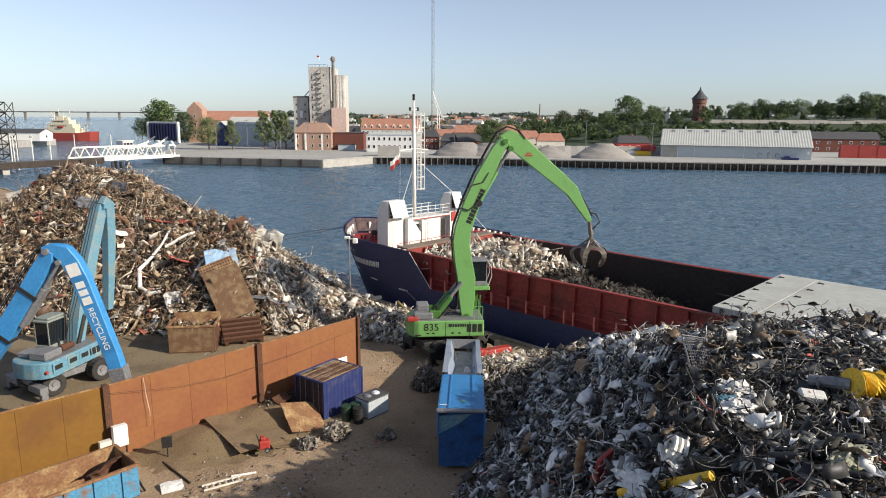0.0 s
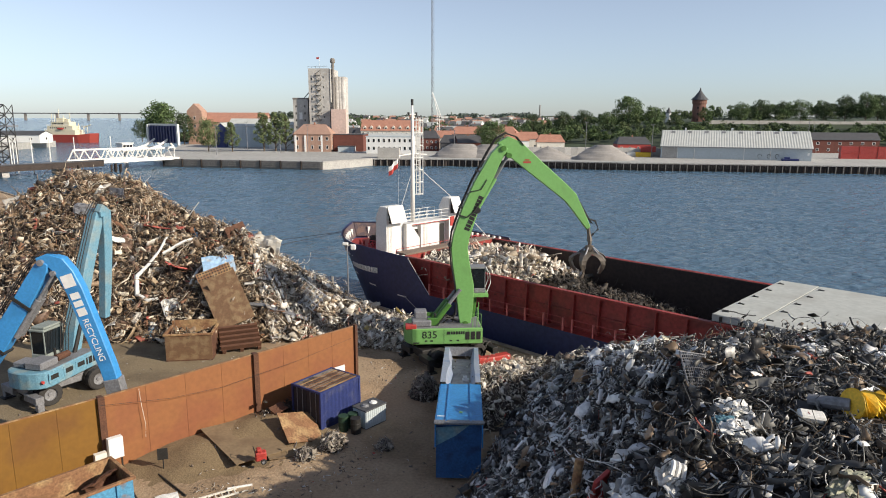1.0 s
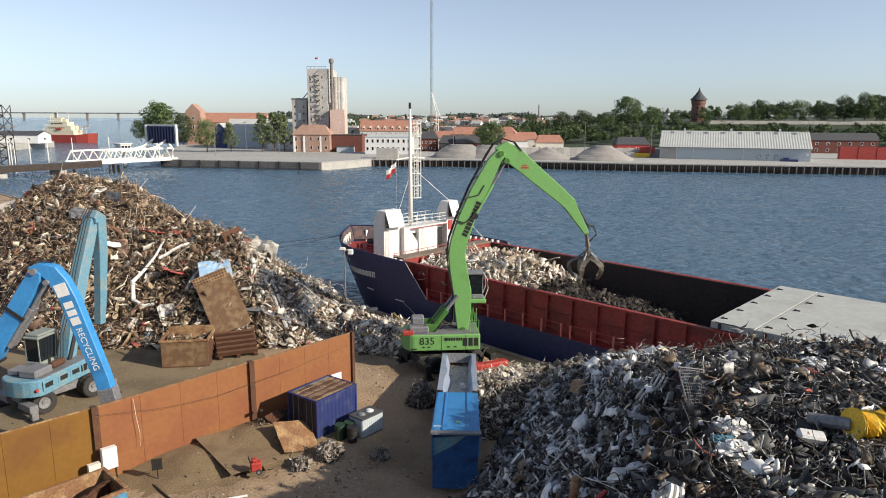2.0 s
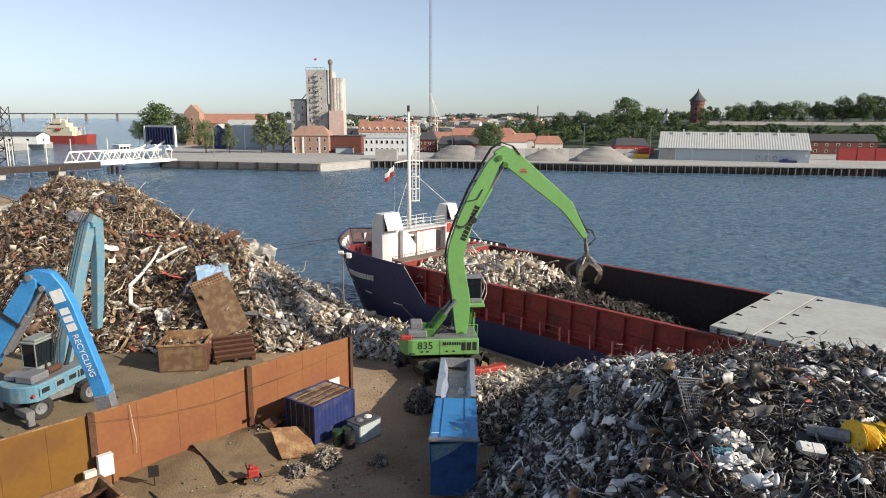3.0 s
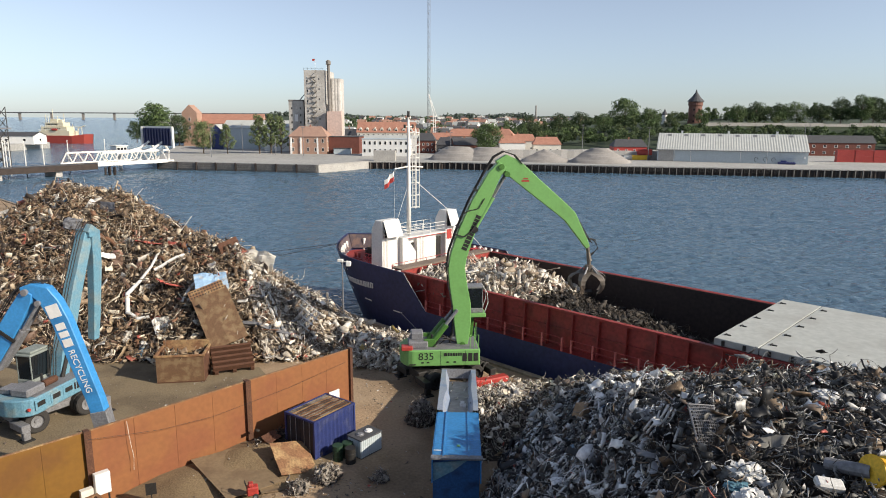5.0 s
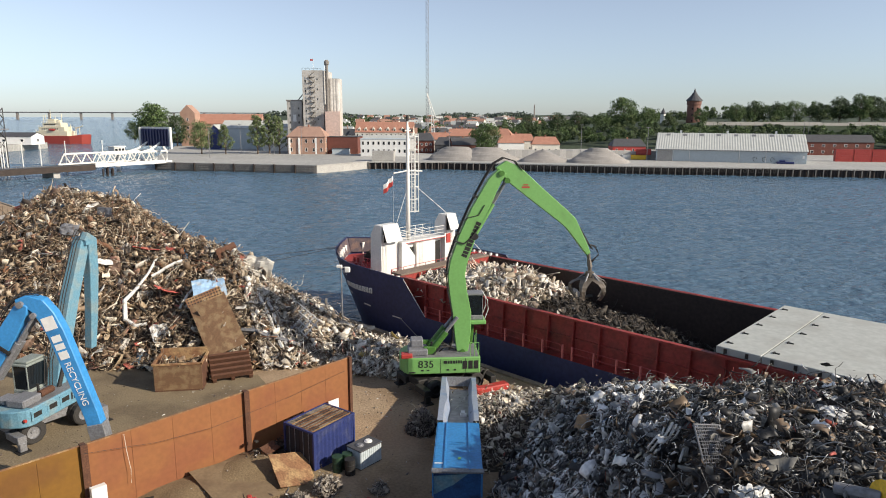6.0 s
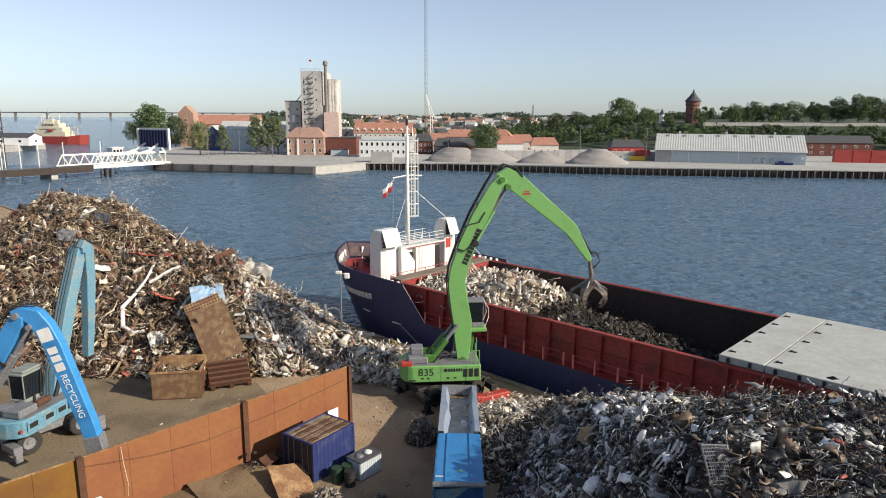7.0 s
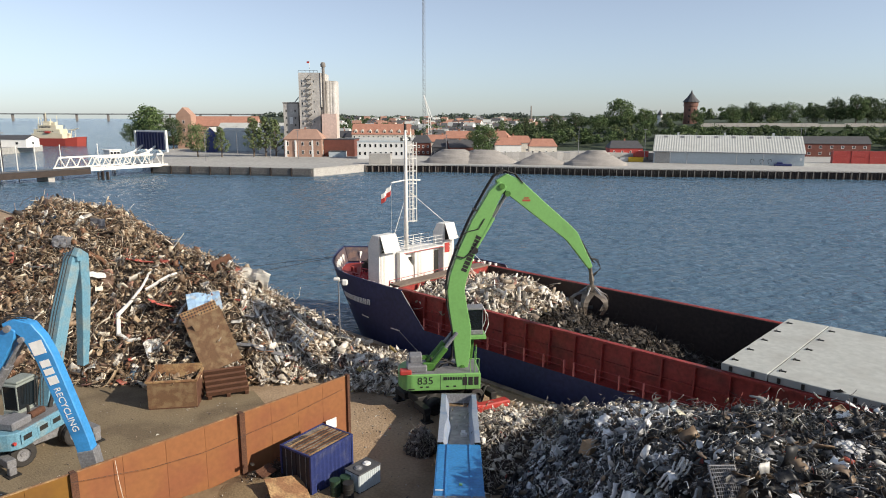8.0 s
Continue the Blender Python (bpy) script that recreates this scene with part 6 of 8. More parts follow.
for k in range(4):
    house("terrace_house", pose(-54.5 + k * 9.0, 424 - k * 0.5, 2.0, 0, 0, -3), 8.8, 12, 7.2, 6.0, M["cream"], M["tile"], "cream terrace house with a steep orange tiled roof", 3, 2, (1.1, 1.4), 0.0, 0, 1, 3.2, 1.4, group="terrace houses behind the quay")
    for g in (2.3, 6.5):
        dm = tagged(empty("dormer", pose(-54.5 + k * 9.0, 424 - k * 0.5, 2.0, 0, 0, -3) @ pose(g, 0.6, 7.4)), "small cream gabled dormer in the tiled roof", "dormer", "dormers of the terrace")
        bm = bmesh.new()
        prism(bm, [(-0.9, -0.4), (0.9, -0.4), (0.9, 1.7), (0, 2.7), (-0.9, 1.7)], 3.0, pose(0, 1.5, 0))
        part("wall", bm, M["cream"], dm)
        part("pane", boxes((-0.5, 0.5, -0.05, 0.0, 0.2, 1.4)), M["glass"], dm)
house("warehouse", pose(-47, 372, LAND, 0, 0, -2), 34, 14, 6.6, 1.2, M["white"], M["sheet_roof"], "low white hall with a pale sheet roof", 8, 1, (1.2, 1.2), category="warehouse", ends=0)
house("warehouse", pose(-96, 362, LAND, 0, 0, -2), 22, 14, 12.5, 1.4, M["white"], M["sheet_roof"], "white rendered hall beside the silo", 0, 0, category="warehouse", ends=0)
house("house", pose(23, 352, LAND, 0, 0, -12), 12, 11, 9.0, 3.0, M["cream"], M["tile"], "tall cream house with an orange hipped roof", 4, 3, (1.0, 1.4), 2.5, 2, 1)
house("house", pose(5, 336, LAND, 0, 0, 12), 12, 9, 4.6, 3.2, M["brick_dark"], M["slate"], "low dark house with a pale gable", 3, 1, (1.0, 1.2), 0, 0, 1)
for k in range(7):
    st = tagged(empty("storage_box", pose(58 + k * 6.4, 322 - k * 1.6, LAND, 0, 0, -12 + 9 * (k % 3))), "weathered white site cabin behind the gravel heaps" if k % 2 else "rusty brown site container behind the gravel heaps", "site cabin", "site cabins behind the gravel")
    part("body", bevelled(boxes((0, 4.8 + k % 3, 0, 2.6, 0, 2.6)), 0.05), M["white"] if k % 2 else M["rust_plate"], st)
    part("roof", boxes((-0.15, 4.95 + k % 3, -0.15, 2.75, 2.6, 2.75)), M["grey_steel"], st)
    part("door", boxes((1.0, 1.9, -0.05, 0.0, 0.1, 2.1)), M["dark_steel"], st)
    part("window", boxes((2.6, 3.8, -0.05, 0.0, 1.0, 2.0)), M["glass"], st)
for x, y, L, w, wm, rm in ((-10, 372, 22, 6.0, "cream", "tile"), (2, 352, 16, 8.5, "cream", "tile"), (-4, 340, 14, 4.5, "slate", "slate"), (-14, 345, 9, 6.5, "brick_dark", "slate"), (30, 372, 20, 5.5, "cream", "tile"), (46, 350, 14, 4.6, "cream", "tile"), (28, 344, 13, 5.5, "white", "tile"), (88, 352, 17, 3.6, "red", "slate")):
    house("house", pose(x, y, LAND, 0, 0, -4 + (x % 5)), L, 10, w, 3.4, M[wm], M[rm], {"cream": "cream rendered house with an orange tiled roof", "slate": "dark house with a slate roof", "brick_dark": "dark brick house with a slate roof", "brick": "low brick house with a dark roof", "white": "white house with an orange tiled roof", "red": "red painted shed with a dark roof"}[wm], 4, 1 if w < 6 else 2, (1.0, 1.2), 2.0, 0, 1)

# the long shed, brick terrace and red containers to its side
sm, SLEN = line_frame((92.0, 293.0), (146.6, 273.2))
sh = tagged(empty("quay_shed", Matrix.Translation((0, 0, LAND)) @ sm), "long pale blue grey quay shed with a ribbed sheet roof", "shed")
part("wall", boxes((0, SLEN, 0, 26, -0.4, 5.2)), M["shed_wall"], sh)
for g, (a, b) in enumerate(((0, 13), (13, 26))):
    bm = bmesh.new()
    n = 116
    prev = None
    for i in range(n + 1):
        x = -0.4 + (SLEN + 0.8) * i / n
        o = 0.12 if i % 2 else 0.0
        za, zb = (4.95, 11.6) if g == 0 else (11.6, 4.95)
        vs = [bm.verts.new((x, a - (0.6 if g == 0 else 0), za + o)), bm.verts.new((x, b + (0.6 if g else 0), zb + o))]
        if prev:
            bm.faces.new((prev[0], vs[0], vs[1], prev[1]))
        prev = vs
    rf = part("roof", bm, M["sheet_roof"], sh, "weathered pale sheet roof")
    if g == 0:
        for k in range(8):
            x = 3.5 + k * 6.9
            o = part("roof_light", boxes((0, 1.6, 0, 1.6, 0, 0.06)), M["grey_steel"], rf)
            o.matrix_local = pose(x, 10.6, 10.55, 27, 0, 0)
        for x in (9, 28, 47):
            part("ridge_vent", boxes((x, x + 0.8, 12.6, 13.4, 11.5, 12.7)), M["white"], rf)
for x in (0.0, SLEN - 0.25):
    bm = bmesh.new()
    prism(bm, [(0, 5.2), (26, 5.2), (13, 11.5)], 0.25, pose(x + 0.125, 0, 0, 0, 0, 90))
    part("gable", bm, M["shed_wall"], sh)
part("gate", boxes((0.5, 6.6, -0.06, 0.0, 0, 4.6)), M["concrete"], sh, "beige roller gate")
for x in (6.9, 13.6, 33.0, 43.0):
    part("down_pipe", tubes(0.12, [(x - 1.2 if x == 13.6 else x, -0.4, 5.0), (x, -0.15, 4.2), (x, -0.15, 0)], sides=6), M["ship_white"], sh)
part("gutter", boxes((-0.4, SLEN + 0.4, -0.75, -0.55, 4.75, 4.98)), M["grey_steel"], sh)
for x in (39.0, 42.5, 45.5):
    part("hose_loop", tubes(0.08, [(x + 0.7 * math.cos(a), -0.2, 1.6 + 0.9 * math.sin(a)) for a in [0.5 * j for j in range(10)]], sides=5), M["dark_steel"], sh)
part("notice", boxes((SLEN - 1.6, SLEN - 0.8, -0.05, 0, 2.2, 3.2)), M["white"], sh)
tarp = tagged(part("covered_boat", bevelled(boxes((0, 6.5, -2.4, -0.6, 0, 0.9), (1.0, 3.2, -2.2, -0.8, 0.9, 1.5)), 0.2), M["container_blue"]), "low pile under a dark blue tarpaulin", "tarpaulin")
tarp.matrix_world = sh.matrix_world @ pose(47, 0, 0)
house("terrace_house", pose(182, 340, LAND, 0, 0, -8), 31, 9, 6.6, 3.2, M["brick_dark"], M["slate"], "dark brick two-storey row with white windows", 6, 2, (1.4, 1.3), 0, 0, 0, 3.1, 1.0)
for k, (x, y, z) in enumerate(((168.5, 291, 0), (175.5, 289.6, 0), (182.5, 288.2, 0), (168.5, 291, 2.62), (175.5, 289.6, 2.62), (182.5, 288.2, 2.62), (189.6, 287, 0), (189.6, 287, 2.62))):
    container("shipping_container", pose(x, y, LAND + z, 0, 0, -11), 6.9, 2.6, 2.6, M["red"], M["red"], "red stacked shipping container on the far quay")
for x, y, z, mt, lb in ((86.5, 300, 0, "yellow", "yellow open skip on the far quay"), (89.0, 301.5, 2.0, "red", "bright red tarpaulin cover over the skips"), (83.5, 303, 0, "white", "white bagged goods on the far quay")):
    o = part("skip", bevelled(boxes((-3.2, 3.2, -1.2, 1.2, 0, 2.0 if z == 0 else 2.6), (-3.4, 3.4, -1.3, 1.3, 1.85, 2.0)), 0.08), M[mt])
    o.matrix_world = pose(x, y, LAND + z, 0, 0, -14)
    tagged(o, lb, "skip")

# aggregate heaps, barrier wall
for x, y, r, h, lb in ((6, 294, 11, 5.6, 1), (19, 293, 11.5, 5.4, 1), (42, 284, 9, 5.2, 0), (64, 279, 8.0, 6.0, 1), (64, 279.5, 10.5, 5.2, 1)):
    bm = bmesh.new()
    n, rings = 40, []
    for i in range(8):
        q = i / 7
        flat = 0.35 if lb else 0.0
        rr = r * (1 - q * (1 - flat)) if lb else r * (1 - q)
        rings.append([bm.verts.new((rr * 1.25 * math.cos(a) * (1 + 0.05 * math.sin(5 * a + i)), rr * 0.8 * math.sin(a), h * q ** 0.9 + 0.15 * math.sin(3 * a + 2 * i) * (0 < i < 7))) for a in [2 * math.pi * k / n for k in range(n)]])
    for a, b in zip(rings, rings[1:]):
        for k in range(n):
            bm.faces.new((a[k], a[(k + 1) % n], b[(k + 1) % n], b[k]))
    bm.faces.new(rings[-1])
    o = part("gravel_mound", bm, M["gravel"])
    o.matrix_world = pose(x, y, LAND - 0.05, 0, 0, -8)
    tagged(o, "grey heap of gravel stored on the far quay", "gravel heap", "gravel heaps on the far quay")
bw = tagged(empty("barrier_wall", pose(-12, 316, LAND, 0, 0, -7)), "pale concrete block wall behind the gravel", "wall")
blk = None
for k in range(36):
    if blk is None:
        blk = part("concrete_block", bevelled(boxes((0, 2.8, 0, 0.9, 0, 3.7)), 0.06), material("block_concrete", (0.52, 0.49, 0.45), 0.9, vary=0.2, size=2.0, objects=True), bw)
        blk.matrix_local = pose(20, 0, 0)
    else:
        share(blk, bw, pose(20 + k * 2.85, 0.1 * math.sin(k * 7), -0.3 * (k % 5 == 2)))
bb2 = tagged(part("concrete_bin", boxes((0, 9, 0, 5, 0, 4.2)), M["concrete"]), "pale concrete storage bin at the quay corner", "bin")
bb2.matrix_world = pose(-29.5, 283, LAND, 0, 0, -2)

# water tower, lamp posts, tall lattice mast
wt_ = tagged(empty("water_tower", pose(190, 520, 8)), "round red brick water tower with a pointed slate roof", "tower")
part("shaft", tube(bmesh.new(), [(0, 0, -3), (0, 0, 10), (0, 0, 19.5), (0, 0, 20), (0, 0, 22.8)], [5.3, 5.0, 4.8, 5.3, 5.3], 20), M["brown_brick"], wt_, smooth=False)
part("roof", tube(bmesh.new(), [(0, 0, 22.8), (0, 0, 23.2), (0, 0, 26.5), (0, 0, 29.5), (0, 0, 32)], [6.3, 6.1, 3.0, 0.9, 0.12], 14), M["slate"], wt_)
for r in range(4):
    for an in (-120, -75, -30):
        a = radians(an)
        o = part("window", boxes((-0.5, 0.5, -0.1, 0.1, 0, 1.5)), M["glass"], wt_)
        o.matrix_local = pose(5.0 * math.cos(a), 5.0 * math.sin(a), 3 + r * 4.4, 0, 0, an + 90)
wc = tagged(empty("church_spire", pose(180, 560, 10)), "small white church spire with a dark cap above the trees", "spire")
part("wall", tube(bmesh.new(), [(0, 0, -2), (0, 0, 11)], 2.2, 8), M["white"], wc)
part("roof", tube(bmesh.new(), [(0, 0, 11), (0, 0, 16)], [2.5, 0.1], 8), M["slate"], wc)
lm = tagged(empty("radio_mast", pose(-10.8, 470, LAND)), "very tall thin lattice radio mast", "mast")
part("leg", tubes(0.12, *[[(1.0 * math.cos(a), 1.2 * math.sin(a), 0), (0.9 * math.cos(a), 0.9 * math.sin(a), 150)] for a in (0.5, 2.6, 4.7)], sides=4), M["grey_steel"], lm)
lac = []
for k in range(50):
    z = 3 * k
    for i in range(3):
        a, b = (0.5, 2.6, 4.7)[i], (0.5, 2.6, 4.7)[(i + 1) % 3]
        lac.append([(1.1 * math.cos(a), 1.1 * math.sin(a), z), (1.1 * math.cos(b), 1.1 * math.sin(b), z + 3)])
tagged(part("lacing", tubes(0.05, *lac, sides=3), M["grey_steel"], lm), kind="stuff")
for x, y, h in ((-103, 300, 13), (-66, 318, 13), (-80, 322, 9), (60.5, 298, 15), (89, 296, 14), (150.5, 285, 17), (3, 316, 11), (-104, 350, 14), (225, 420, 19), (30, 420, 15)):
    lp = tagged(empty("street_lamp", pose(x, y, LAND)), "slim grey lamp post on the far quay", "lamp post", "lamp posts on the far quay")
    part("pole", tube(bmesh.new(), [(0, 0, 0), (0, 0, h)], [0.16, 0.09], 6), M["grey_steel"], lp)
    part("head", boxes((-0.9, 0.9, -0.15, 0.15, h - 0.1, h + 0.1)), M["grey_steel"], lp)
ch = tagged(empty("chimney_stack", pose(140, 1050, 10)), "far off slim grey chimney", "chimney")
part("shaft", tube(bmesh.new(), [(0, 0, 0), (0, 0, 26)], [1.3, 0.9], 8), M["concrete_dark"], ch)

# trees near the water
tree(-117.5, 331, LAND, 15.5, 6.5, 1, "green broad-leaved tree by the promenade", "leaf_light")
tree(-105.5, 330, LAND, 14.5, 4.2, 2, "narrow green tree by the promenade", "leaf_light", tall=True, per=52)
tree(-91, 334, LAND, 19.0, 5.5, 3, "tall poplar tree by the brick house", "leaf_light", tall=True, per=52)
tree(-85.5, 335, LAND, 19.5, 5.0, 4, "tall poplar tree by the brick house", "leaf_light", tall=True, per=52)
tree(-80.5, 335, LAND, 18.5, 4.8, 5, "tall poplar tree by the brick house", "leaf_light", tall=True, per=52)
tree(-170, 402, LAND, 24.5, 10.5, 6, "large dense dark green tree by the canal", per=110)
tree(-160, 410, LAND, 18.5, 8, 7, "dark green tree behind the bridge", "leaf_dark")
tree(-183, 420, LAND, 17, 8, 8, "dark green tree behind the bridge", "leaf_dark")
tree(-206, 455, LAND, 14, 6, 9, "rounded green tree on the grassy bank", "leaf_dark")
tree(21.5, 330, LAND, 15, 6.5, 10, "bushy green tree beside the cream house", per=90)
tree(17, 345, LAND, 12, 5, 11, "bushy green tree beside the cream house")
tree(133, 505, 8, 24, 12, 12, "large bright green tree above the woodland", per=110)
tree(150, 500, 8, 17, 9, 13, "large green tree above the woodland")

for k, (x, y, h, sp) in enumerate(((206, 482, 13, 7), (222, 488, 15, 8.5), (236, 484, 14, 8), (252, 490, 15, 9), (266, 486, 14, 8.5), (280, 484, 18, 9), (292, 480, 20, 9), (303, 484, 19, 9), (318, 490, 17, 9), (334, 490, 16, 9), (84, 500, 15, 8), (100, 505, 16, 8.5), (116, 498, 15, 8), (64, 520, 13, 7), (168, 505, 13, 7), (184, 490, 10, 6))):
    tree(x, y, 14.5 if x > 170 else 6.0, h, sp, 40 + k, "broad dark green tree on the ridge", "leaf_dark" if k % 3 else "leaf", per=85, group="trees on the ridge")
jc = tagged(empty("harbour_crane", pose(-7.5, 455, LAND)), "thin white harbour crane behind the roofs", "crane")
part("tower", tubes(0.22, [(0, 0, 0), (0, 0, 19)], [(2, 0, 0), (1.2, 0, 19)], sides=4), M["ship_white"], jc)
part("jib", tubes(0.2, [(0.6, 0, 18), (-3.2, 0, 33)], [(2.4, 0, 18), (-3.0, 0, 33)], sides=4), M["ship_white"], jc)

# hill with woodland behind the sheds
bm = bmesh.new()
nx, ny = 40, 16
grid = [[bm.verts.new((20 + 620 * i / nx, 385 + 330 * j / ny, LAND - 0.4 + 15 * min(1, max(0, (j / ny) * 3.0)) * min(1, max(0.0, (i / nx) * 4 - 0.1)) + 0.6 * math.sin(i) * math.cos(2 * j))) for j in range(ny + 1)] for i in range(nx + 1)]
for i in range(nx):
    for j in range(ny):
        bm.faces.new((grid[i][j], grid[i + 1][j], grid[i + 1][j + 1], grid[i][j + 1]))
tagged(part("hillside", bm, M["far_wood"], smooth=True), "dark wooded slope behind the harbour sheds", "hill", kind="structure")
rng = np.random.default_rng(31)
groves = [([], []) for _ in range(3)]
for k in range(640):
    x, y = (rng.uniform(30, 470), rng.uniform(388, 640)) if k < 430 else (rng.uniform(60, 400), rng.uniform(388, 450))
    i, j = (x - 20) / 620, (y - 385) / 330
    zg = LAND + 15 * min(1, max(0, j * 3.0)) * min(1, max(0.0, i * 4 - 0.1))
    top = rng.uniform(6, 10) + (4 if x > 230 and y > 430 else 0) + (3 if rng.uniform() < 0.12 else 0)
    if 398 < y < 470 and x > 170:
        top = min(top, 5.5)
    cs, rs = groves[int(rng.choice(3, p=(0.45, 0.35, 0.2)))]
    wide = rng.uniform(2.6, 4.6)
    for m_ in range(7):
        an, up = rng.uniform(0, 6.28), rng.uniform(0.2, 1.0)
        reach = wide * math.sqrt(max(0.0, 1.0 - up * up)) * rng.uniform(0.5, 1.0)
        cs.append((x + reach * math.cos(an), y + reach * math.sin(an), zg + top * (0.25 + 0.65 * up)))
        rs.append(rng.uniform(1.1, 2.1))
for (cs, rs), mt, lb in zip(groves, ("leaf_dark", "leaf", "leaf_mid"), ("dense dark green woodland on the slope", "mid green trees in the woodland on the slope", "yellowish green trees in the woodland on the slope")):
    v, f = leaf_cloud(rng, cs, rs, 46, 0.5)
    tagged(raw_mesh("woodland", v, f, M[mt]), lb, "woodland", kind="stuff")
rw = tagged(empty("guard_wall", pose(170, 452, 14.6, 0, 0, 1)), "pale concrete parapet of the road above the trees", "parapet")
for k in range(24):
    part("parapet_panel", boxes((k * 9 + 0.1, k * 9 + 8.9, 0, 0.5, -1.0, 1.3 if k not in (9, 10, 15) else 0.9)), M["concrete"], rw)

# the distant town and hills
bm = bmesh.new()
nx = 90
rows = []
for i in range(nx + 1):
    x = -560 + 3900 * i / nx
    hgt = 17 + 3 * math.sin(i * 0.37) + 2 * math.sin(i * 0.93 + 1)
    rows.append([bm.verts.new((x, 1500 + 60 * math.sin(i), 0)), bm.verts.new((x, 1750, hgt * 0.6)), bm.verts.new((x, 2100, hgt)), bm.verts.new((x, 2600, 0))])
for a, b in zip(rows, rows[1:]):
    for k in range(3):
        bm.faces.new((a[k], b[k], b[k + 1], a[k + 1]))
tagged(part("distant_hills", bm, M["far_wood"], smooth=True), "low hazy wooded hills along the horizon", "hill", kind="structure")
rng = np.random.default_rng(18)
cs, rs = [], []
for k in range(1500):
    x = rng.uniform(-560, 1500)
    cs.append((x, 2000 + rng.normal(0, 40), 15 + 5 * math.sin(x * 0.011) + 3 * math.sin(x * 0.037) + rng.uniform(-4, 4)))
    rs.append(rng.uniform(4, 9))
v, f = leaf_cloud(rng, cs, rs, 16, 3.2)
# Haze over these woods comes only from their pale leaf colour.
tagged(raw_mesh("horizon_woods", v, f, M["leaf_far"]), "grey green woods along the skyline, tinted for distance haze", "woods", kind="stuff")
rng = np.random.default_rng(8)
town = []
faded = material("faded_tile_roof", (0.36, 0.20, 0.145), 0.85, vary=0.2, size=4.0)
for wm, rm, lb in (("cream", faded, "cream house with a faded orange roof in the distant town"), ("white", M["slate"], "white house with a dark roof in the distant town"), ("white", M["sheet_roof"], "white house with a pale grey roof in the distant town")):
    town.append(house("town_house", pose(0, 0, 0), 11, 9, 6.0, 3.6, M[wm], rm, lb, 3, 2, (1.1, 1.4), 0, 0, 1, group="houses of the distant town"))
placed = 0
while placed < 150:
    y = rng.uniform(440, 1400)
    x = rng.uniform(-0.19, 0.20) * y + (0 if y > 620 else rng.uniform(-20, 10))
    if x > 30 and y < 700:
        continue
    if abs(x + 10.8) < 14 and abs(y - 470) < 20:
        continue
    m = pose(x, y, LAND + max(0, (y - 500) * 0.011), 0, 0, rng.uniform(-30, 30))
    if placed < 3:
        town[placed].matrix_world = m
    else:
        copy_thing(town[int(rng.integers(0, 3))], m)
    placed += 1
cs, rs = [], []
for k in range(620):
    y = rng.uniform(430, 1450)
    x = rng.uniform(-0.2, 0.24) * y
    if abs(x + 40) < 30 and y < 440:
        continue
    h = rng.uniform(3, 8.5)
    for m_ in range(3):
        cs.append((x + rng.normal(0, 2.5), y + rng.normal(0, 2), LAND + max(0, (y - 500) * 0.011) + h * rng.uniform(0.3, 1)))
        rs.append(rng.uniform(2.2, 4.5))
v, f = leaf_cloud(rng, cs, rs, 22, 1.2)
tagged(raw_mesh("town_trees", v, f, M["leaf_dark"]), "dark green trees between the houses of the town", "trees", kind="stuff")

# lifting bridge on the left, its approach, and the canal behind
bm_, BL = line_frame((-132.5, 236), (-110, 268.5))
br = tagged(empty("lifting_bridge", bm_), "white steel lifting bridge with triangular truss sides", "bridge")
part("deck", boxes((-2, BL + 3, 0, 9, 0.7, 1.4)), M["asphalt"], br)
part("edge_beam", boxes((11.6, BL + 3, -0.25, 0.0, 0.55, 1.55)), M["ship_white"], br)
for y, x0, n in ((0.0, 12.0, 7), (9.0, 3.4, 9)):
    t = empty("truss")
    t.parent = br
    h0 = 4.2
    step = (BL - x0) / n
    part("chord", boxes((x0 + step / 2, BL - 1.0, y - 0.3, y + 0.3, 1.4 + h0 - 0.6, 1.4 + h0)), M["ship_white"], t)
    part("chord", boxes((x0 - 0.4, BL, y - 0.25, y + 0.25, 1.4, 1.9)), M["ship_white"], t)
    for k in range(n):
        a, b = x0 + k * step, x0 + (k + 1) * step
        mid = (a + b) / 2
        part("diagonal", tubes(0.24, [(a, y, 1.6), (mid, y, 1.4 + h0 - 0.3)], [(mid, y, 1.4 + h0 - 0.3), (b, y, 1.6)], sides=4), M["ship_white"], t)
cw = tagged(empty("bridge_counterweight", bm_ @ pose(BL - 3, 0, 0)), "navy ribbed counterweight panel in a white steel frame", "counterweight")
for y in (0.0, 9.0):
    part("arm", tubes(0.42, [(-6.5, y, 5.2), (-2.5, y, 6.2), (1.6, y, 8.6)], [(3.8, y, 1.6), (4.2, y, 5.0), (2.0, y, 8.0)], [(-6.5, y, 5.2), (4.0, y, 5.4)], sides=6), M["ship_white"], cw)
part("post", boxes((1.2, 2.0, -7.4, -6.5, 6.4, 14.4)), M["ship_white"], cw)
part("post", boxes((1.2, 2.0, 13.0, 13.9, 6.4, 14.4)), M["ship_white"], cw)
part("cross_beam", boxes((1.8, 2.6, -6.4, 13.0, 13.9, 14.6)), M["ship_white"], cw)
pn = part("panel", boxes((1.7, 2.1, -6.5, 13.0, 7.2, 13.9)), M["navy_panel"], cw)
for k in range(10):
    part("rib", boxes((1.3, 1.75, -6.3 + k * 1.95, -5.5 + k * 1.95, 7.2, 13.9)), M["navy_panel"], pn)
pn.matrix_local = pose(0, 0, 0)
ap = tagged(empty("bridge_approach", line_frame((-190, 151.5), (-132.5, 236))[0]), "grey concrete bridge approach on piers", "bridge")
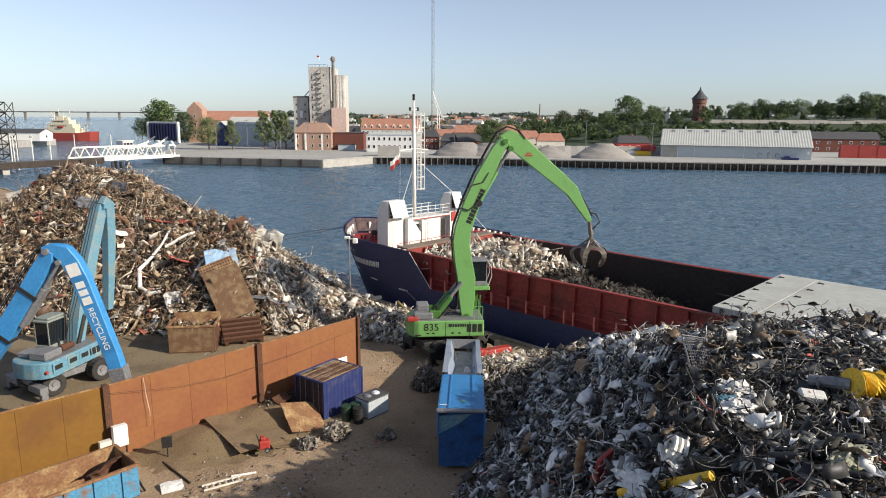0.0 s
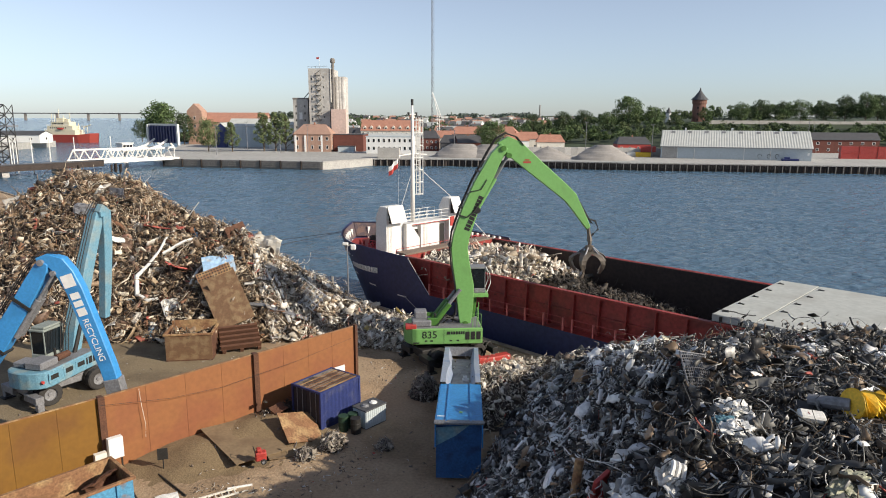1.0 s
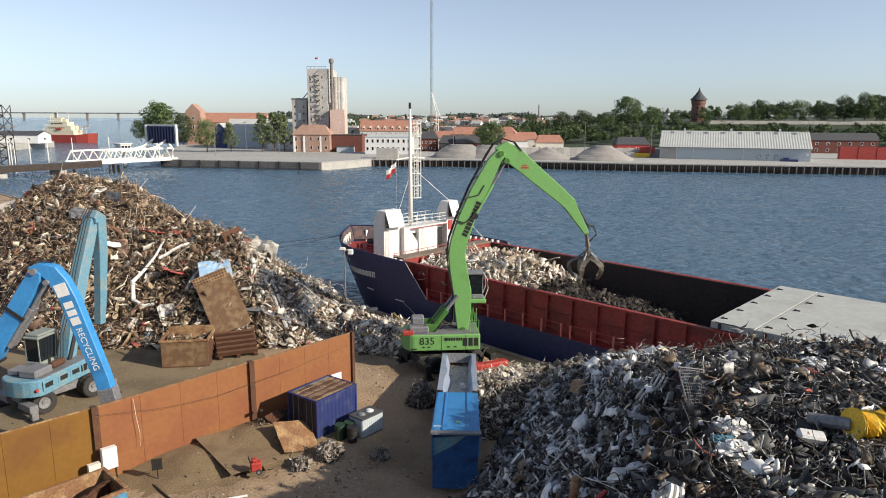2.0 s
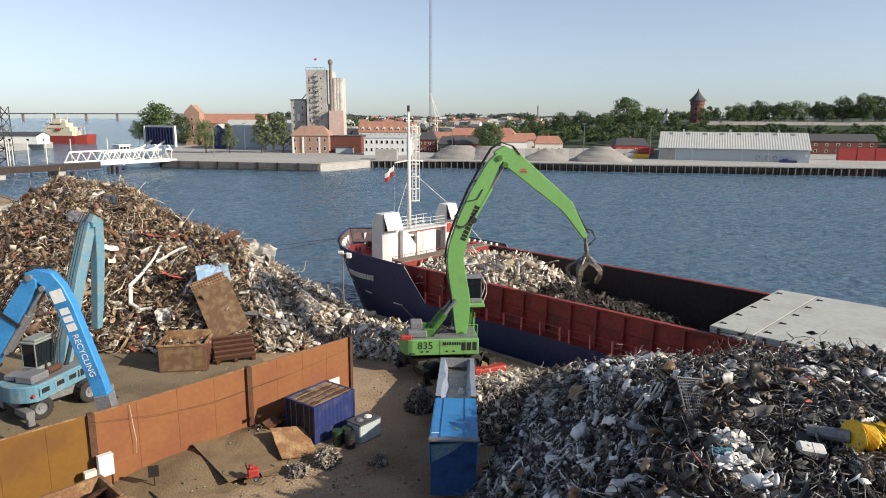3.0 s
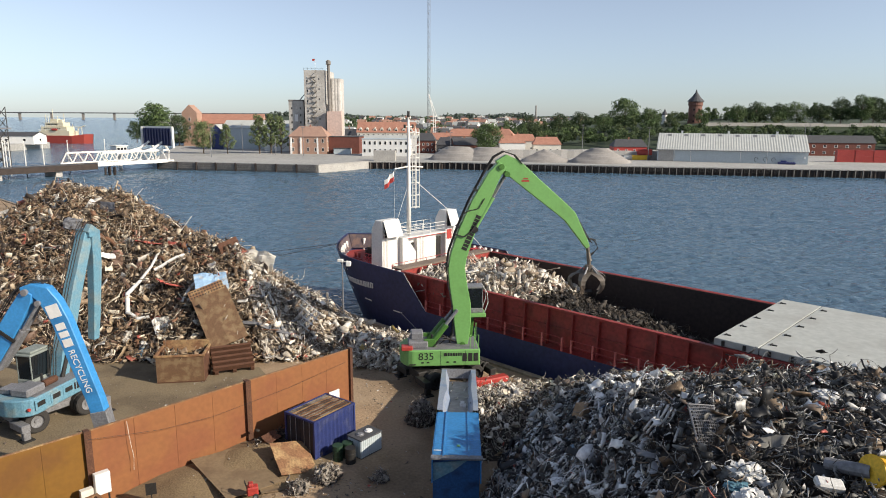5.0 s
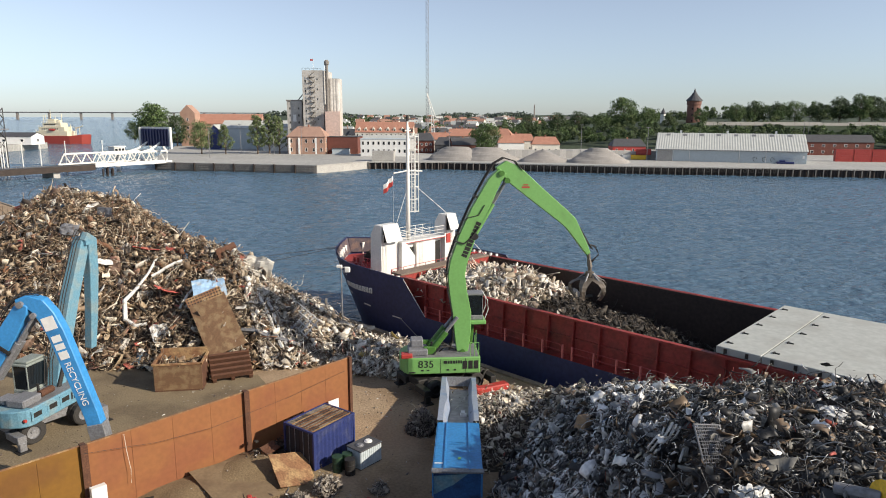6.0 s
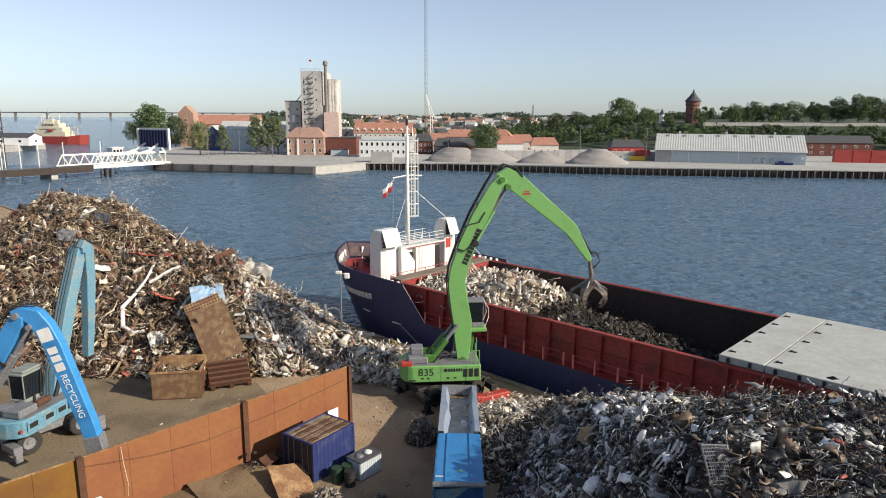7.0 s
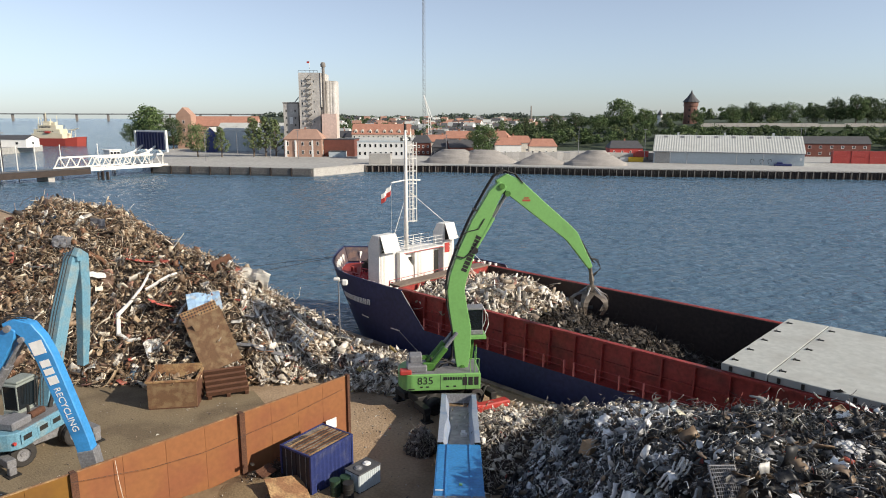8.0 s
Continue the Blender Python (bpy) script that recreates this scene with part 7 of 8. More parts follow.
AL = line_frame((-190, 151.5), (-132.5, 236))[1]
part("deck", boxes((0, AL - 2.2, 0, 9, 0.5, 1.4)), M["asphalt"], ap)
part("parapet", boxes((0, AL + 11.5, -0.3, 0.0, -0.5, 1.5)), M["steel_pile"], ap)
for x in (20, 40, 60, 80, AL - 3):
    part("pier", boxes((x, x + 2.2, 0.5, 8.5, -4, 0.5)), M["concrete"], ap)
part("rail", tubes(0.06, *[[(0, 0.1, 1.4 + h), (AL - 2.2, 0.1, 1.4 + h)] for h in (0.5, 1.0)], *[[(x, 0.1, 1.4), (x, 0.1, 2.4)] for x in [2.5 * k for k in range(int(AL / 2.5))]], sides=4), M["grey_steel"], ap)
do = tagged(empty("dolphin", pose(-122, 243, WATER)), "dark timber fender dolphin beside the bridge", "dolphin")
for k in range(5):
    part("pile", tube(bmesh.new(), [(k * 0.9, (k % 2) * 0.8, -1.5), (k * 0.9, (k % 2) * 0.8, 2.6 + 0.3 * (k % 3))], 0.3, 8), M["steel_pile"], do)
ca = tagged(empty("bridge_cabin", pose(-128.5, 268, LAND, 0, 0, 56)), "small white bridge keeper's cabin on a post", "cabin")
part("post", tube(bmesh.new(), [(0, 0, -3), (0, 0, 3.2)], 0.8, 8), M["white"], ca)
part("room", bevelled(boxes((-2.2, 2.2, -2.2, 2.2, 3.2, 6.2)), 0.1), M["white"], ca)
part("roof", bevelled(boxes((-2.6, 2.6, -2.6, 2.6, 6.2, 6.6)), 0.1), M["white"], ca)
for k in range(3):
    part("window_pane", boxes((-1.9 + k * 1.35, -0.85 + k * 1.35, -2.24, -2.2, 4.4, 5.7)), M["glass"], ca)
for x, y in ((-146, 236), (-142, 240), (-150, 232), (-137, 247), (-129, 258), (-154, 240), (-160, 246)):
    lp = tagged(empty("lamp_post", pose(x, y, -2.5)), "pale slender pole beside the bridge", "pole", "poles along the bridge")
    part("pole", tube(bmesh.new(), [(0, 0, 0), (0, 0, 12)], [0.2, 0.14], 6), M["ship_white"], lp)
    part("cap", tube(bmesh.new(), [(0, 0, 12), (0, 0, 12.4)], [0.24, 0.2], 6), M["ship_white"], lp)
tagged(sheet("left_ground", [(-420, 330), (-259, 404), (-259, 445), (-520, 445), (-560, 330)], 1.2, M["land"], 5.0), "low quay on the other side of the canal", "ground", kind="structure")
house("harbour_hall", pose(-298, 418, 1.2), 45, 14, 4.6, 2.2, M["white"], M["slate"], "long low white harbour hall with a dark roof", 4, 1, (1.8, 1.6), 0, 1, 0, 3, 1.4, category="hall")
ga = tagged(empty("lattice_gantry", pose(-177, 262, -2.3)), "grey steel lattice gantry tower by the canal", "gantry")
gl = []
for a, b in ((0, 0), (6, 0), (0, 5), (6, 5)):
    gl.append([(a, b, 0), (a, b, 24)])
for k in range(6):
    z = k * 4
    gl += [[(0, 0, z), (6, 0, z + 4)], [(6, 0, z), (0, 0, z + 4)], [(0, 0, z + 4), (6, 0, z + 4)], [(6, 0, z), (6, 5, z + 4)], [(6, 5, z), (6, 0, z + 4)]]
part("lattice", tubes(0.2, *gl, sides=4), M["dark_steel"], ga)
part("platform", boxes((-1, 7, -1, 6, 15.6, 16.1)), M["grey_steel"], ga)
tagged(sheet("bank_grass", [(-232, 560), (-140, 470), (-120, 430), (-120, 700), (-330, 900)], LAND + 0.4, M["grass"], 3.0), "low grassy bank beside the canal mouth", "grass", kind="structure")
rs_ = tagged(empty("supply_ship", pose(-311, 522, WATER, 0, 0, -6)), "red hulled supply ship with a cream superstructure", "ship")
bm = bmesh.new()
lo, hi = [], []
for x, w in ((0, 5.5), (4, 6), (30, 6), (38, 4), (43, 0.3)):
    lo.append((x, w * 0.9))
    hi.append((x + (1 if x > 35 else 0), w))
va = [[bm.verts.new((x, g * w, -1)) for x, w in lo] for g in (-1, 1)]
vb = [[bm.verts.new((x, g * w, 5.4 if 3 < x < 31 else 6.6)) for x, w in hi] for g in (-1, 1)]
for g in (0, 1):
    for i in range(4):
        f = (va[g][i], va[g][i + 1], vb[g][i + 1], vb[g][i])
        bm.faces.new(f if g == 0 else f[::-1])
for i in range(4):
    bm.faces.new((vb[0][i], vb[0][i + 1], vb[1][i + 1], vb[1][i]))
bm.faces.new((va[0][0], vb[0][0], vb[1][0], va[1][0]))
part("hull", bm, material("ship_hull_red", (0.34, 0.05, 0.035), 0.6, vary=0.2, size=4.0), rs_, "red hull")
SHIP_CREAM = material("yellowed_ship_cream", (0.66, 0.60, 0.44), 0.6, vary=0.15, size=2.0)
for d in ((3, 28, -5, 5, 5.4, 9.0), (5, 26, -4.6, 4.6, 9.0, 12.2), (8, 23, -4, 4, 12.2, 15.2), (11, 17, -2, 2, 15.2, 18.0)):
    part("superstructure", bevelled(boxes(d), 0.15), SHIP_CREAM, rs_)
for k in range(8):
    part("window_pane", boxes((9.5 + k * 1.15, 10.3 + k * 1.15, -4.06, -4.0, 13.2, 14.4)), M["glass"], rs_)
    part("window_pane", boxes((7.6 + k * 1.75, 8.4 + k * 1.75, -4.66, -4.6, 10.2, 11.2)), M["glass"], rs_)
part("funnel", bevelled(boxes((17.5, 20.5, -1.2, 1.2, 12.2, 17.4)), 0.2), SHIP_CREAM, rs_)
for z, x0, x1 in ((9.0, 3, 28), (12.2, 5, 26), (15.2, 8, 23)):
    part("deck_rail", tubes(0.09, [(x0, -5.2 + (z - 9) * 0.12, z + 1.0), (x1, -5.2 + (z - 9) * 0.12, z + 1.0)], *[[(x, -5.2 + (z - 9) * 0.12, z), (x, -5.2 + (z - 9) * 0.12, z + 1.0)] for x in range(x0, x1 + 1, 2)], sides=4), M["ship_white"], rs_)
part("deck_crane", tubes(0.4, [(32, 0, 5.4), (32, 0, 11), (38, 0, 13)], sides=6), SHIP_CREAM, rs_)
part("lifeboat", tube(bmesh.new(), [(14, -5.4, 10.2), (15, -5.4, 10.0), (18, -5.4, 10.0), (19, -5.4, 10.2)], [0.3, 0.8, 0.8, 0.3], 8), M["red"], rs_)
part("mast", tubes(0.25, [(6.5, 0, 9), (6.5, 0, 21)], [(28, 0, 5), (28, 0, 14)], [(35, 0, 6), (35, 0, 12), (30, 0, 12)], [(15.5, 1, 15), (15.5, 1, 20)], [(12.5, 0, 18.5), (12.5, 0, 25)], [(10, -2, 15), (10, -2, 21)], [(20, 2, 12), (20, 2, 22)], sides=5), SHIP_CREAM, rs_)

# the long road bridge on the horizon
fb = tagged(empty("road_bridge", line_frame((-2700, 2650), (-700, 2900))[0]), "long grey road bridge across the sound far away", "bridge")
part("deck", boxes((0, 2010, -6, 6, 23.5, 27.5)), M["slate"], fb)
for k in range(17):
    part("pier", boxes((k * 122, k * 122 + 8, -4, 4, -3, 23.5)), M["concrete_dark"], fb)


# ---- loose things in the yard ----
def on_heap(f, x, y, up=0.0):
    return float(f(np.array(float(x)), np.array(float(y)))) + up


def crumpled(name, m, size, mat, seed, label, category, squash=0.6, detail=4):
    """A crumpled bag or cloth: a ball pushed in and out along its folds."""
    bm = bmesh.new()
    bmesh.ops.create_icosphere(bm, subdivisions=detail, radius=1.0)
    for v in bm.verts:
        n = noise.noise(v.co * 2.3 + Vector((seed, 0, 0))) * 0.55 + noise.noise(v.co * 6.1 + Vector((0, seed, 0))) * 0.35 + abs(noise.noise(v.co * 11.0)) * 0.25
        v.co = v.co * (1 + n)
        v.co.x, v.co.y, v.co.z = v.co.x * size[0], v.co.y * size[1], max(-0.25, v.co.z * squash) * size[2]
    o = part(name, bm, mat)
    o.matrix_world = m
    return tagged(o, label, category)


cloth = material("dirty_white_plastic", (0.66, 0.65, 0.62), 0.55, vary=0.18, size=0.5, bump=0.3)
teal = material("faded_teal_plastic", (0.10, 0.22, 0.28), 0.55, vary=0.25, size=0.5)
sheet_blue = material("faded_sky_blue_sheet", (0.30, 0.45, 0.62), 0.6, vary=0.2, size=0.8, other=(0.40, 0.42, 0.42), amount=0.6)
sheet_red = material("faded_red_sheet", (0.42, 0.09, 0.07), 0.6, vary=0.25, size=0.8)
for k, (x, y, s, mt, lb) in enumerate(((7.96, 17.1, (0.55, 0.5, 0.5), cloth, "crumpled dirty white plastic bag on the dark heap"), (7.4, 15.6, (0.6, 0.5, 0.45), cloth, "crumpled dirty white plastic bag on the dark heap"), (4.7, 15.3, (0.75, 0.5, 0.4), cloth, "torn white cloth lying on the dark heap"), (4.6, 13.8, (0.8, 0.55, 0.4), cloth, "torn white cloth lying on the dark heap"), (7.5, 16.4, (0.4, 0.3, 0.3), teal, "teal plastic bag among the scrap"), (6.1, 17.9, (0.4, 0.3, 0.3), cloth, "small white bag on the dark heap"), (8.2, 12.3, (0.9, 0.35, 0.35), material("dusty_olive_wrap", (0.33, 0.33, 0.24), 0.7, vary=0.3, size=0.4), "dusty olive rolled wrapping on the dark heap"), (13.0, 22.4, (0.6, 0.5, 0.45), cloth, "tangled pale netting on top of the dark heap"), (9.0, 31.5, (0.7, 0.6, 0.6), cloth, "tangled white cable bundle on the dark heap"), (11.5, 33.2, (0.5, 0.4, 0.4), cloth, "white crumpled sheeting on the dark heap"), (5.0, 44.0, (0.5, 0.4, 0.4), cloth, "white crumpled sheet on the pale scrap"), (12.2, 15.2, (0.5, 0.4, 0.3), cloth, "crumpled dirty white plastic bag on the dark heap"), (9.6, 13.0, (0.5, 0.4, 0.35), cloth, "crumpled dirty white plastic bag on the dark heap"))):
    f = shreds if y > 40 else right_heap
    crumpled("plastic_bag", pose(x, y, on_heap(f, x, y, 0.08), 0, 0, 37 * k), tuple(0.72 * q for q in s), mt, 1.7 * k, lb, "bag")


def pipe_thing(name, pts, r, mat, label, category, sides=12):
    o = part(name, tube(bmesh.new(), pts, r, sides), mat)
    return tagged(o, label, category)


yd = tagged(empty("yellow_drum", pose(11.3, 16.4, on_heap(right_heap, 11.3, 16.4, 0.2), 0, -80, 14)), "crushed bright yellow steel drum on the dark heap", "drum")
part("shell", tube(bmesh.new(), [(0, 0, -0.7), (0.02, 0, -0.3), (0, 0.02, 0.3), (0, 0, 0.75)], [0.40, 0.43, 0.37, 0.40], 16), M["yellow"], yd)
part("mouth", tube(bmesh.new(), [(0, 0, 0.75), (0, 0, 0.765)], 0.38, 16), M["yellow"], yd)
pipe_thing("yellow_post", [(4.2, 14.3, on_heap(right_heap, 4.2, 14.3, 0.25)), (5.6, 12.6, on_heap(right_heap, 5.6, 12.6, 0.2))], 0.11, M["yellow"], "scratched yellow steel post lying on the heap", "post")
pipe_thing("steel_pipe", [(9.9, 17.0, on_heap(right_heap, 9.9, 17.0, 0.2)), (10.6, 16.3, on_heap(right_heap, 10.6, 16.3, 0.3))], 0.17, M["grey_steel"], "short grey steel pipe on the dark heap", "pipe")
pipe_thing("rusty_pipe", [(3.9, 17.9, on_heap(right_heap, 3.9, 17.9, -0.1)), (4.1, 18.1, on_heap(right_heap, 4.1, 18.1, 1.1))], 0.13, M["rust_plate"], "rusty pipe sticking upright from the heap", "pipe")
crate = part("red_crate", bevelled(boxes((-0.3, 0.3, -0.06, 0.06, -0.1, 0.7), (-0.35, 0.35, -0.2, 0.1, -0.15, 0.0)), 0.02), M["red"])
crate.matrix_world = pose(4.3, 16.6, on_heap(right_heap, 4.3, 16.6, 0.2), 20, -15, 40)
tagged(crate, "broken orange red plastic crate on the heap", "crate")
bx = part("carton", bevelled(boxes((-0.22, 0.22, -0.15, 0.15, -0.2, 0.22)), 0.03), cloth)
bx.matrix_world = pose(5.2, 17.7, on_heap(right_heap, 5.2, 17.7, 0.3), 15, 10, 20)
tagged(bx, "white plastic canister with red print on the heap", "canister")
bx = part("carton", bevelled(boxes((-0.4, 0.4, -0.3, 0.3, -0.2, 0.5)), 0.02), material("brown_cardboard", (0.32, 0.22, 0.13), 0.9, vary=0.2, size=0.5))
bx.matrix_world = pose(6.9, 31.5, on_heap(right_heap, 6.9, 31.5, 0.2), 8, 12, 35)
tagged(bx, "brown cardboard box on the edge of the heap", "carton")
tub = tagged(part("plastic_tub", bevelled(boxes((-0.32, 0.32, -0.18, 0.18, -0.1, 0.12)), 0.05), cloth), "pale grey plastic tub upside down on the heap", "tub")
tub.matrix_world = pose(9.5, 16.1, on_heap(right_heap, 9.5, 16.1, 0.25), 15, 5, -10)
for k, (x, y, r, n) in enumerate(((7.5, 22.9, 0.32, 3), (8.0, 23.1, 0.3, 3), (5.4, 14.2, 0.28, 3), (9.6, 30.8, 0.4, 2), (6.2, 25.4, 0.3, 1))):
    co = bmesh.new()
    tube(co, [((r + 0.03 * math.sin(5 * a)) * math.cos(a), 0.022 * a - 0.15, (r + 0.03 * math.cos(3 * a)) * math.sin(a)) for a in [0.35 * j for j in range(n * 18)]], 0.035 if k != 2 else 0.06, 6)
    o = part("hose_coil", co, cloth)
    o.matrix_world = pose(x, y, on_heap(right_heap, x, y, 0.3), 25, 0, 50 + 20 * k)
    tagged(o, "loose coil of pale corrugated hose on the heap", "hose", "hose coils on the heap")
gr = tagged(empty("fan_grille", pose(8.0, 19.9, on_heap(right_heap, 8.0, 19.9, 0.35), 55, 15, 30)), "bent square wire fan grille on the heap", "grille")
part("frame", tubes(0.03, [(-0.6, -0.6, 0), (0.6, -0.6, 0), (0.6, 0.6, 0), (-0.6, 0.6, 0), (-0.6, -0.6, 0)]), M["grey_steel"], gr)
for k in range(11):
    part("wire", tubes(0.012, [(-0.5 + 0.1 * k, -0.6, 0), (-0.5 + 0.1 * k, 0, 0.08), (-0.5 + 0.1 * k, 0.6, 0)], sides=4), M["grey_steel"], gr)
    part("wire", tubes(0.012, [(-0.6, -0.5 + 0.1 * k, 0), (0, -0.5 + 0.1 * k, 0.08), (0.6, -0.5 + 0.1 * k, 0)], sides=4), M["grey_steel"], gr)


# ---- large pieces on the rusty heap ----
def warped_plate(name, m, w, l, t, mat, seed, label, category="plate", bend=0.25):
    bm = bmesh.new()
    nx, ny = 8, 12
    rows = [[bm.verts.new((w * (i / nx - 0.5), l * (j / ny - 0.5), bend * math.sin(2.2 * j / ny + seed) + 0.12 * bend * math.sin(5 * i / nx + seed) + 0.4 * bend * noise.noise(Vector((i * 0.5, j * 0.4, seed))))) for j in range(ny + 1)] for i in range(nx + 1)]
    for i in range(nx):
        for j in range(ny):
            bm.faces.new((rows[i][j], rows[i + 1][j], rows[i + 1][j + 1], rows[i][j + 1]))
    r = bmesh.ops.extrude_face_region(bm, geom=list(bm.faces))
    for v in [g for g in r["geom"] if isinstance(g, bmesh.types.BMVert)]:
        v.co.z -= t
    bmesh.ops.recalc_face_normals(bm, faces=bm.faces)
    o = part(name, bm, mat)
    o.matrix_world = m
    return tagged(o, label, category)


sk = tagged(empty("rusty_skip", pose(-20.35, 46.7, 0, 0, 0, 8)), "battered rusty steel scrap box with peeling yellow paint", "skip")
peel = material("peeling_yellow_rust", (0.16, 0.088, 0.045), 0.85, vary=0.4, size=0.6, bump=0.4, other=(0.235, 0.155, 0.082), grain=14, amount=0.54)
part("front", boxes((-0.1, 3.2, 0, 0.08, 0.1, 2.0)), peel, sk, "front plate with peeling yellow paint")
part("side", boxes((-0.1, -0.02, 0.08, 2.2, 0.1, 2.0)), M["rust_dark"], sk)
part("side", boxes((3.12, 3.2, 0.08, 2.2, 0.1, 2.0)), M["rust_dark"], sk)
part("back", boxes((-0.1, 3.2, 2.2, 2.28, 0.1, 2.5)), M["rust_plate"], sk)
part("base", boxes((-0.1, 3.2, 0, 2.28, 0.0, 0.1)), M["rust_dark"], sk)
part("rim", bevelled(boxes((-0.2, 3.3, -0.06, 0.12, 1.95, 2.1), (-0.22, -0.02, -0.06, 2.3, 1.98, 2.13), (3.12, 3.3, -0.06, 2.3, 1.98, 2.13)), 0.02), M["rust_plate"], sk)
scrap("scrap_heap", lambda x, y: np.where((np.abs(x + 18.9) < 1.4) & (np.abs(y - 48.0) < 0.9), 1.6 + 0.2 * wave(x, y, 2.0), -1), (-20.5, -17.3, 46.8, 49.2), 160, SCRAP_BROWN, 91, 0.3, 1.3, label="rusty scrap lying in the battered box", segs=3, lift=0.15, core=False)
slope = Matrix(((0.943, -0.325, 0.067, -17.76), (0.278, 0.664, -0.694, 52.0), (0.181, 0.674, 0.717, 3.8), (0, 0, 0, 1)))
slope = slope @ pose(0.1, -0.25, -0.4, 0, 0, 11)
warped_plate("steel_plate", slope, 2.9, 5.2, 0.06, peel, 0.4, "large yellow brown rusted steel plate leaning on the heap", bend=0.12)
pg = tagged(empty("perforated_plate", slope @ pose(-0.1, 2.75, 0.12, 8)), "rusty brown plate with rows of round holes", "plate")
part("sheet", boxes((-1.4, 1.4, -0.4, 0.4, -0.03, 0.0)), M["rust_plate"], pg)
for k in range(12):
    for j in range(3):
        part("hole", tube(bmesh.new(), [(-1.25 + k * 0.23, -0.25 + j * 0.25, 0.0), (-1.25 + k * 0.23, -0.25 + j * 0.25, 0.006)], 0.075, 8), M["dark_steel"], pg)
warped_plate("steel_sheet", pose(-19.2, 55.3, on_heap(left_heap, -19.2, 55.3, 0.5), 50, 0, 25), 2.6, 2.0, 0.04, sheet_blue, 1.4, "dented pale blue metal sheet on the rusty heap", "sheet", 0.5)
warped_plate("steel_sheet", pose(-22.7, 55.7, on_heap(left_heap, -22.7, 55.7, 0.4), 40, 20, 50), 1.8, 1.3, 0.04, sheet_red, 2.4, "torn red metal sheet on the rusty heap", "sheet", 0.5)
warped_plate("steel_sheet", pose(-25.5, 60.3, on_heap(left_heap, -25.5, 60.3, 0.5), 25, 10, 20), 3.6, 1.6, 0.04, sheet_red, 3.1, "long faded red metal sheet near the heap's top", "sheet", 0.6)
warped_plate("steel_sheet", pose(-18.5, 59.6, on_heap(left_heap, -18.5, 59.6, 0.5), 35, -10, 60), 2.2, 1.8, 0.04, M["rust_dark"], 4.1, "dark maroon bent sheet on the rusty heap", "sheet", 0.7)
warped_plate("steel_sheet", pose(-16.3, 59.0, on_heap(left_heap, -16.3, 59.0, 0.5), 30, 10, -20), 3.0, 1.8, 0.04, M["cream"], 5.1, "pale curved sheet on the rusty heap", "sheet", 0.9)
for k, (x, y, w, l) in enumerate(((-33, 60.5, 1.6, 1.0), (-29, 57.6, 1.4, 0.9), (-15.2, 55.6, 1.4, 0.9), (-13.6, 51.5, 1.2, 0.7), (-31, 63.2, 1.8, 0.9), (-22.4, 52.7, 1.3, 1.0), (-12.0, 53.3, 1.0, 0.8))):
    warped_plate("steel_sheet", pose(x, y, on_heap(left_heap, x, y, 0.35), 35 + 9 * (k % 3), 12 * (k % 2), 40 * k), w, l, 0.03, cloth if k % 2 else M["grey_steel"], 1.1 * k, "bent pale metal sheet on the rusty heap", "sheet", 0.5)
rg = tagged(empty("machine_frame", pose(-15.6, 48.9, 0.0, 28, 0, 24)), "dark rusty cast machine frame leaning on the heap", "frame")
for k in range(5):
    part("bar", bevelled(boxes((-1.5, 1.5, 0.05 + k * 0.5, 0.25 + k * 0.5, 0.3, 0.75)), 0.03), M["rust_dark"], rg)
for x in (-1.4, -0.1, 1.2):
    part("cross_bar", bevelled(boxes((x, x + 0.3, 0, 2.4, 0.0, 0.35)), 0.03), M["rust_dark"], rg)
wn = tagged(empty("white_lattice", pose(-11.5, 54.6, on_heap(left_heap, -11.5, 54.6, 0.5), 48, 12, -50)), "broken white steel lattice frame on the heap", "lattice")
for k in range(7):
    part("bar", tubes(0.05, [(-1.9 + 0.6 * k, -0.8, 0.1 * (k % 2)), (-1.8 + 0.6 * k, 0.8, 0.05)], sides=5), M["ship_white"], wn)
for y in (-0.8, -0.25, 0.3, 0.8):
    part("rail", tubes(0.05, [(-2.0, y, 0), (0, y, 0.15), (2.0, y, 0)], sides=5), M["ship_white"], wn)
for k, (p, q) in enumerate((((-15.5, 56.4), (-12.6, 52.2)), ((-14.7, 56.0), (-12.3, 52.4)), ((-16.0, 53.0), (-11.2, 52.6)), ((-22.5, 58.5), (-24.6, 57.0)), ((-20.6, 56.5), (-21.2, 54.0)), ((-19.9, 56.3), (-20.4, 53.8)))):
    ln = [(p[0] + (q[0] - p[0]) * i / 4, p[1] + (q[1] - p[1]) * i / 4, on_heap(left_heap, p[0] + (q[0] - p[0]) * i / 4, p[1] + (q[1] - p[1]) * i / 4, 0.35)) for i in range(5)]
    pipe_thing("scrap_beam", ln, 0.13 if k != 2 else 0.18, M["ship_white"] if k != 2 else M["grey_steel"], "long pale steel beam lying down the rusty heap" if k != 2 else "long grey steel beam across the rusty heap", "beam", 4)
wh = [(-24.7, 58.6), (-24.9, 57.2), (-25.5, 56.0), (-26.0, 54.8), (-25.6, 53.8), (-24.6, 53.4), (-23.8, 53.6)]
pipe_thing("vent_hose", [(x, y, on_heap(left_heap, x, y, 0.3 + 0.15 * math.sin(3 * y))) for x, y in wh], [0.12, 0.1, 0.14, 0.19, 0.2, 0.16, 0.1], cloth, "torn white ventilation hose hanging down the heap", "hose", 8)
pipe_thing("scrap_rod", [(-24.6, 62.0, on_heap(left_heap, -24.6, 62.0, -0.3)), (-23.0, 62.0, on_heap(left_heap, -24.6, 62.0, 1.7))], 0.04, M["ship_white"], "thin white rod sticking out of the heap", "rod", 5)

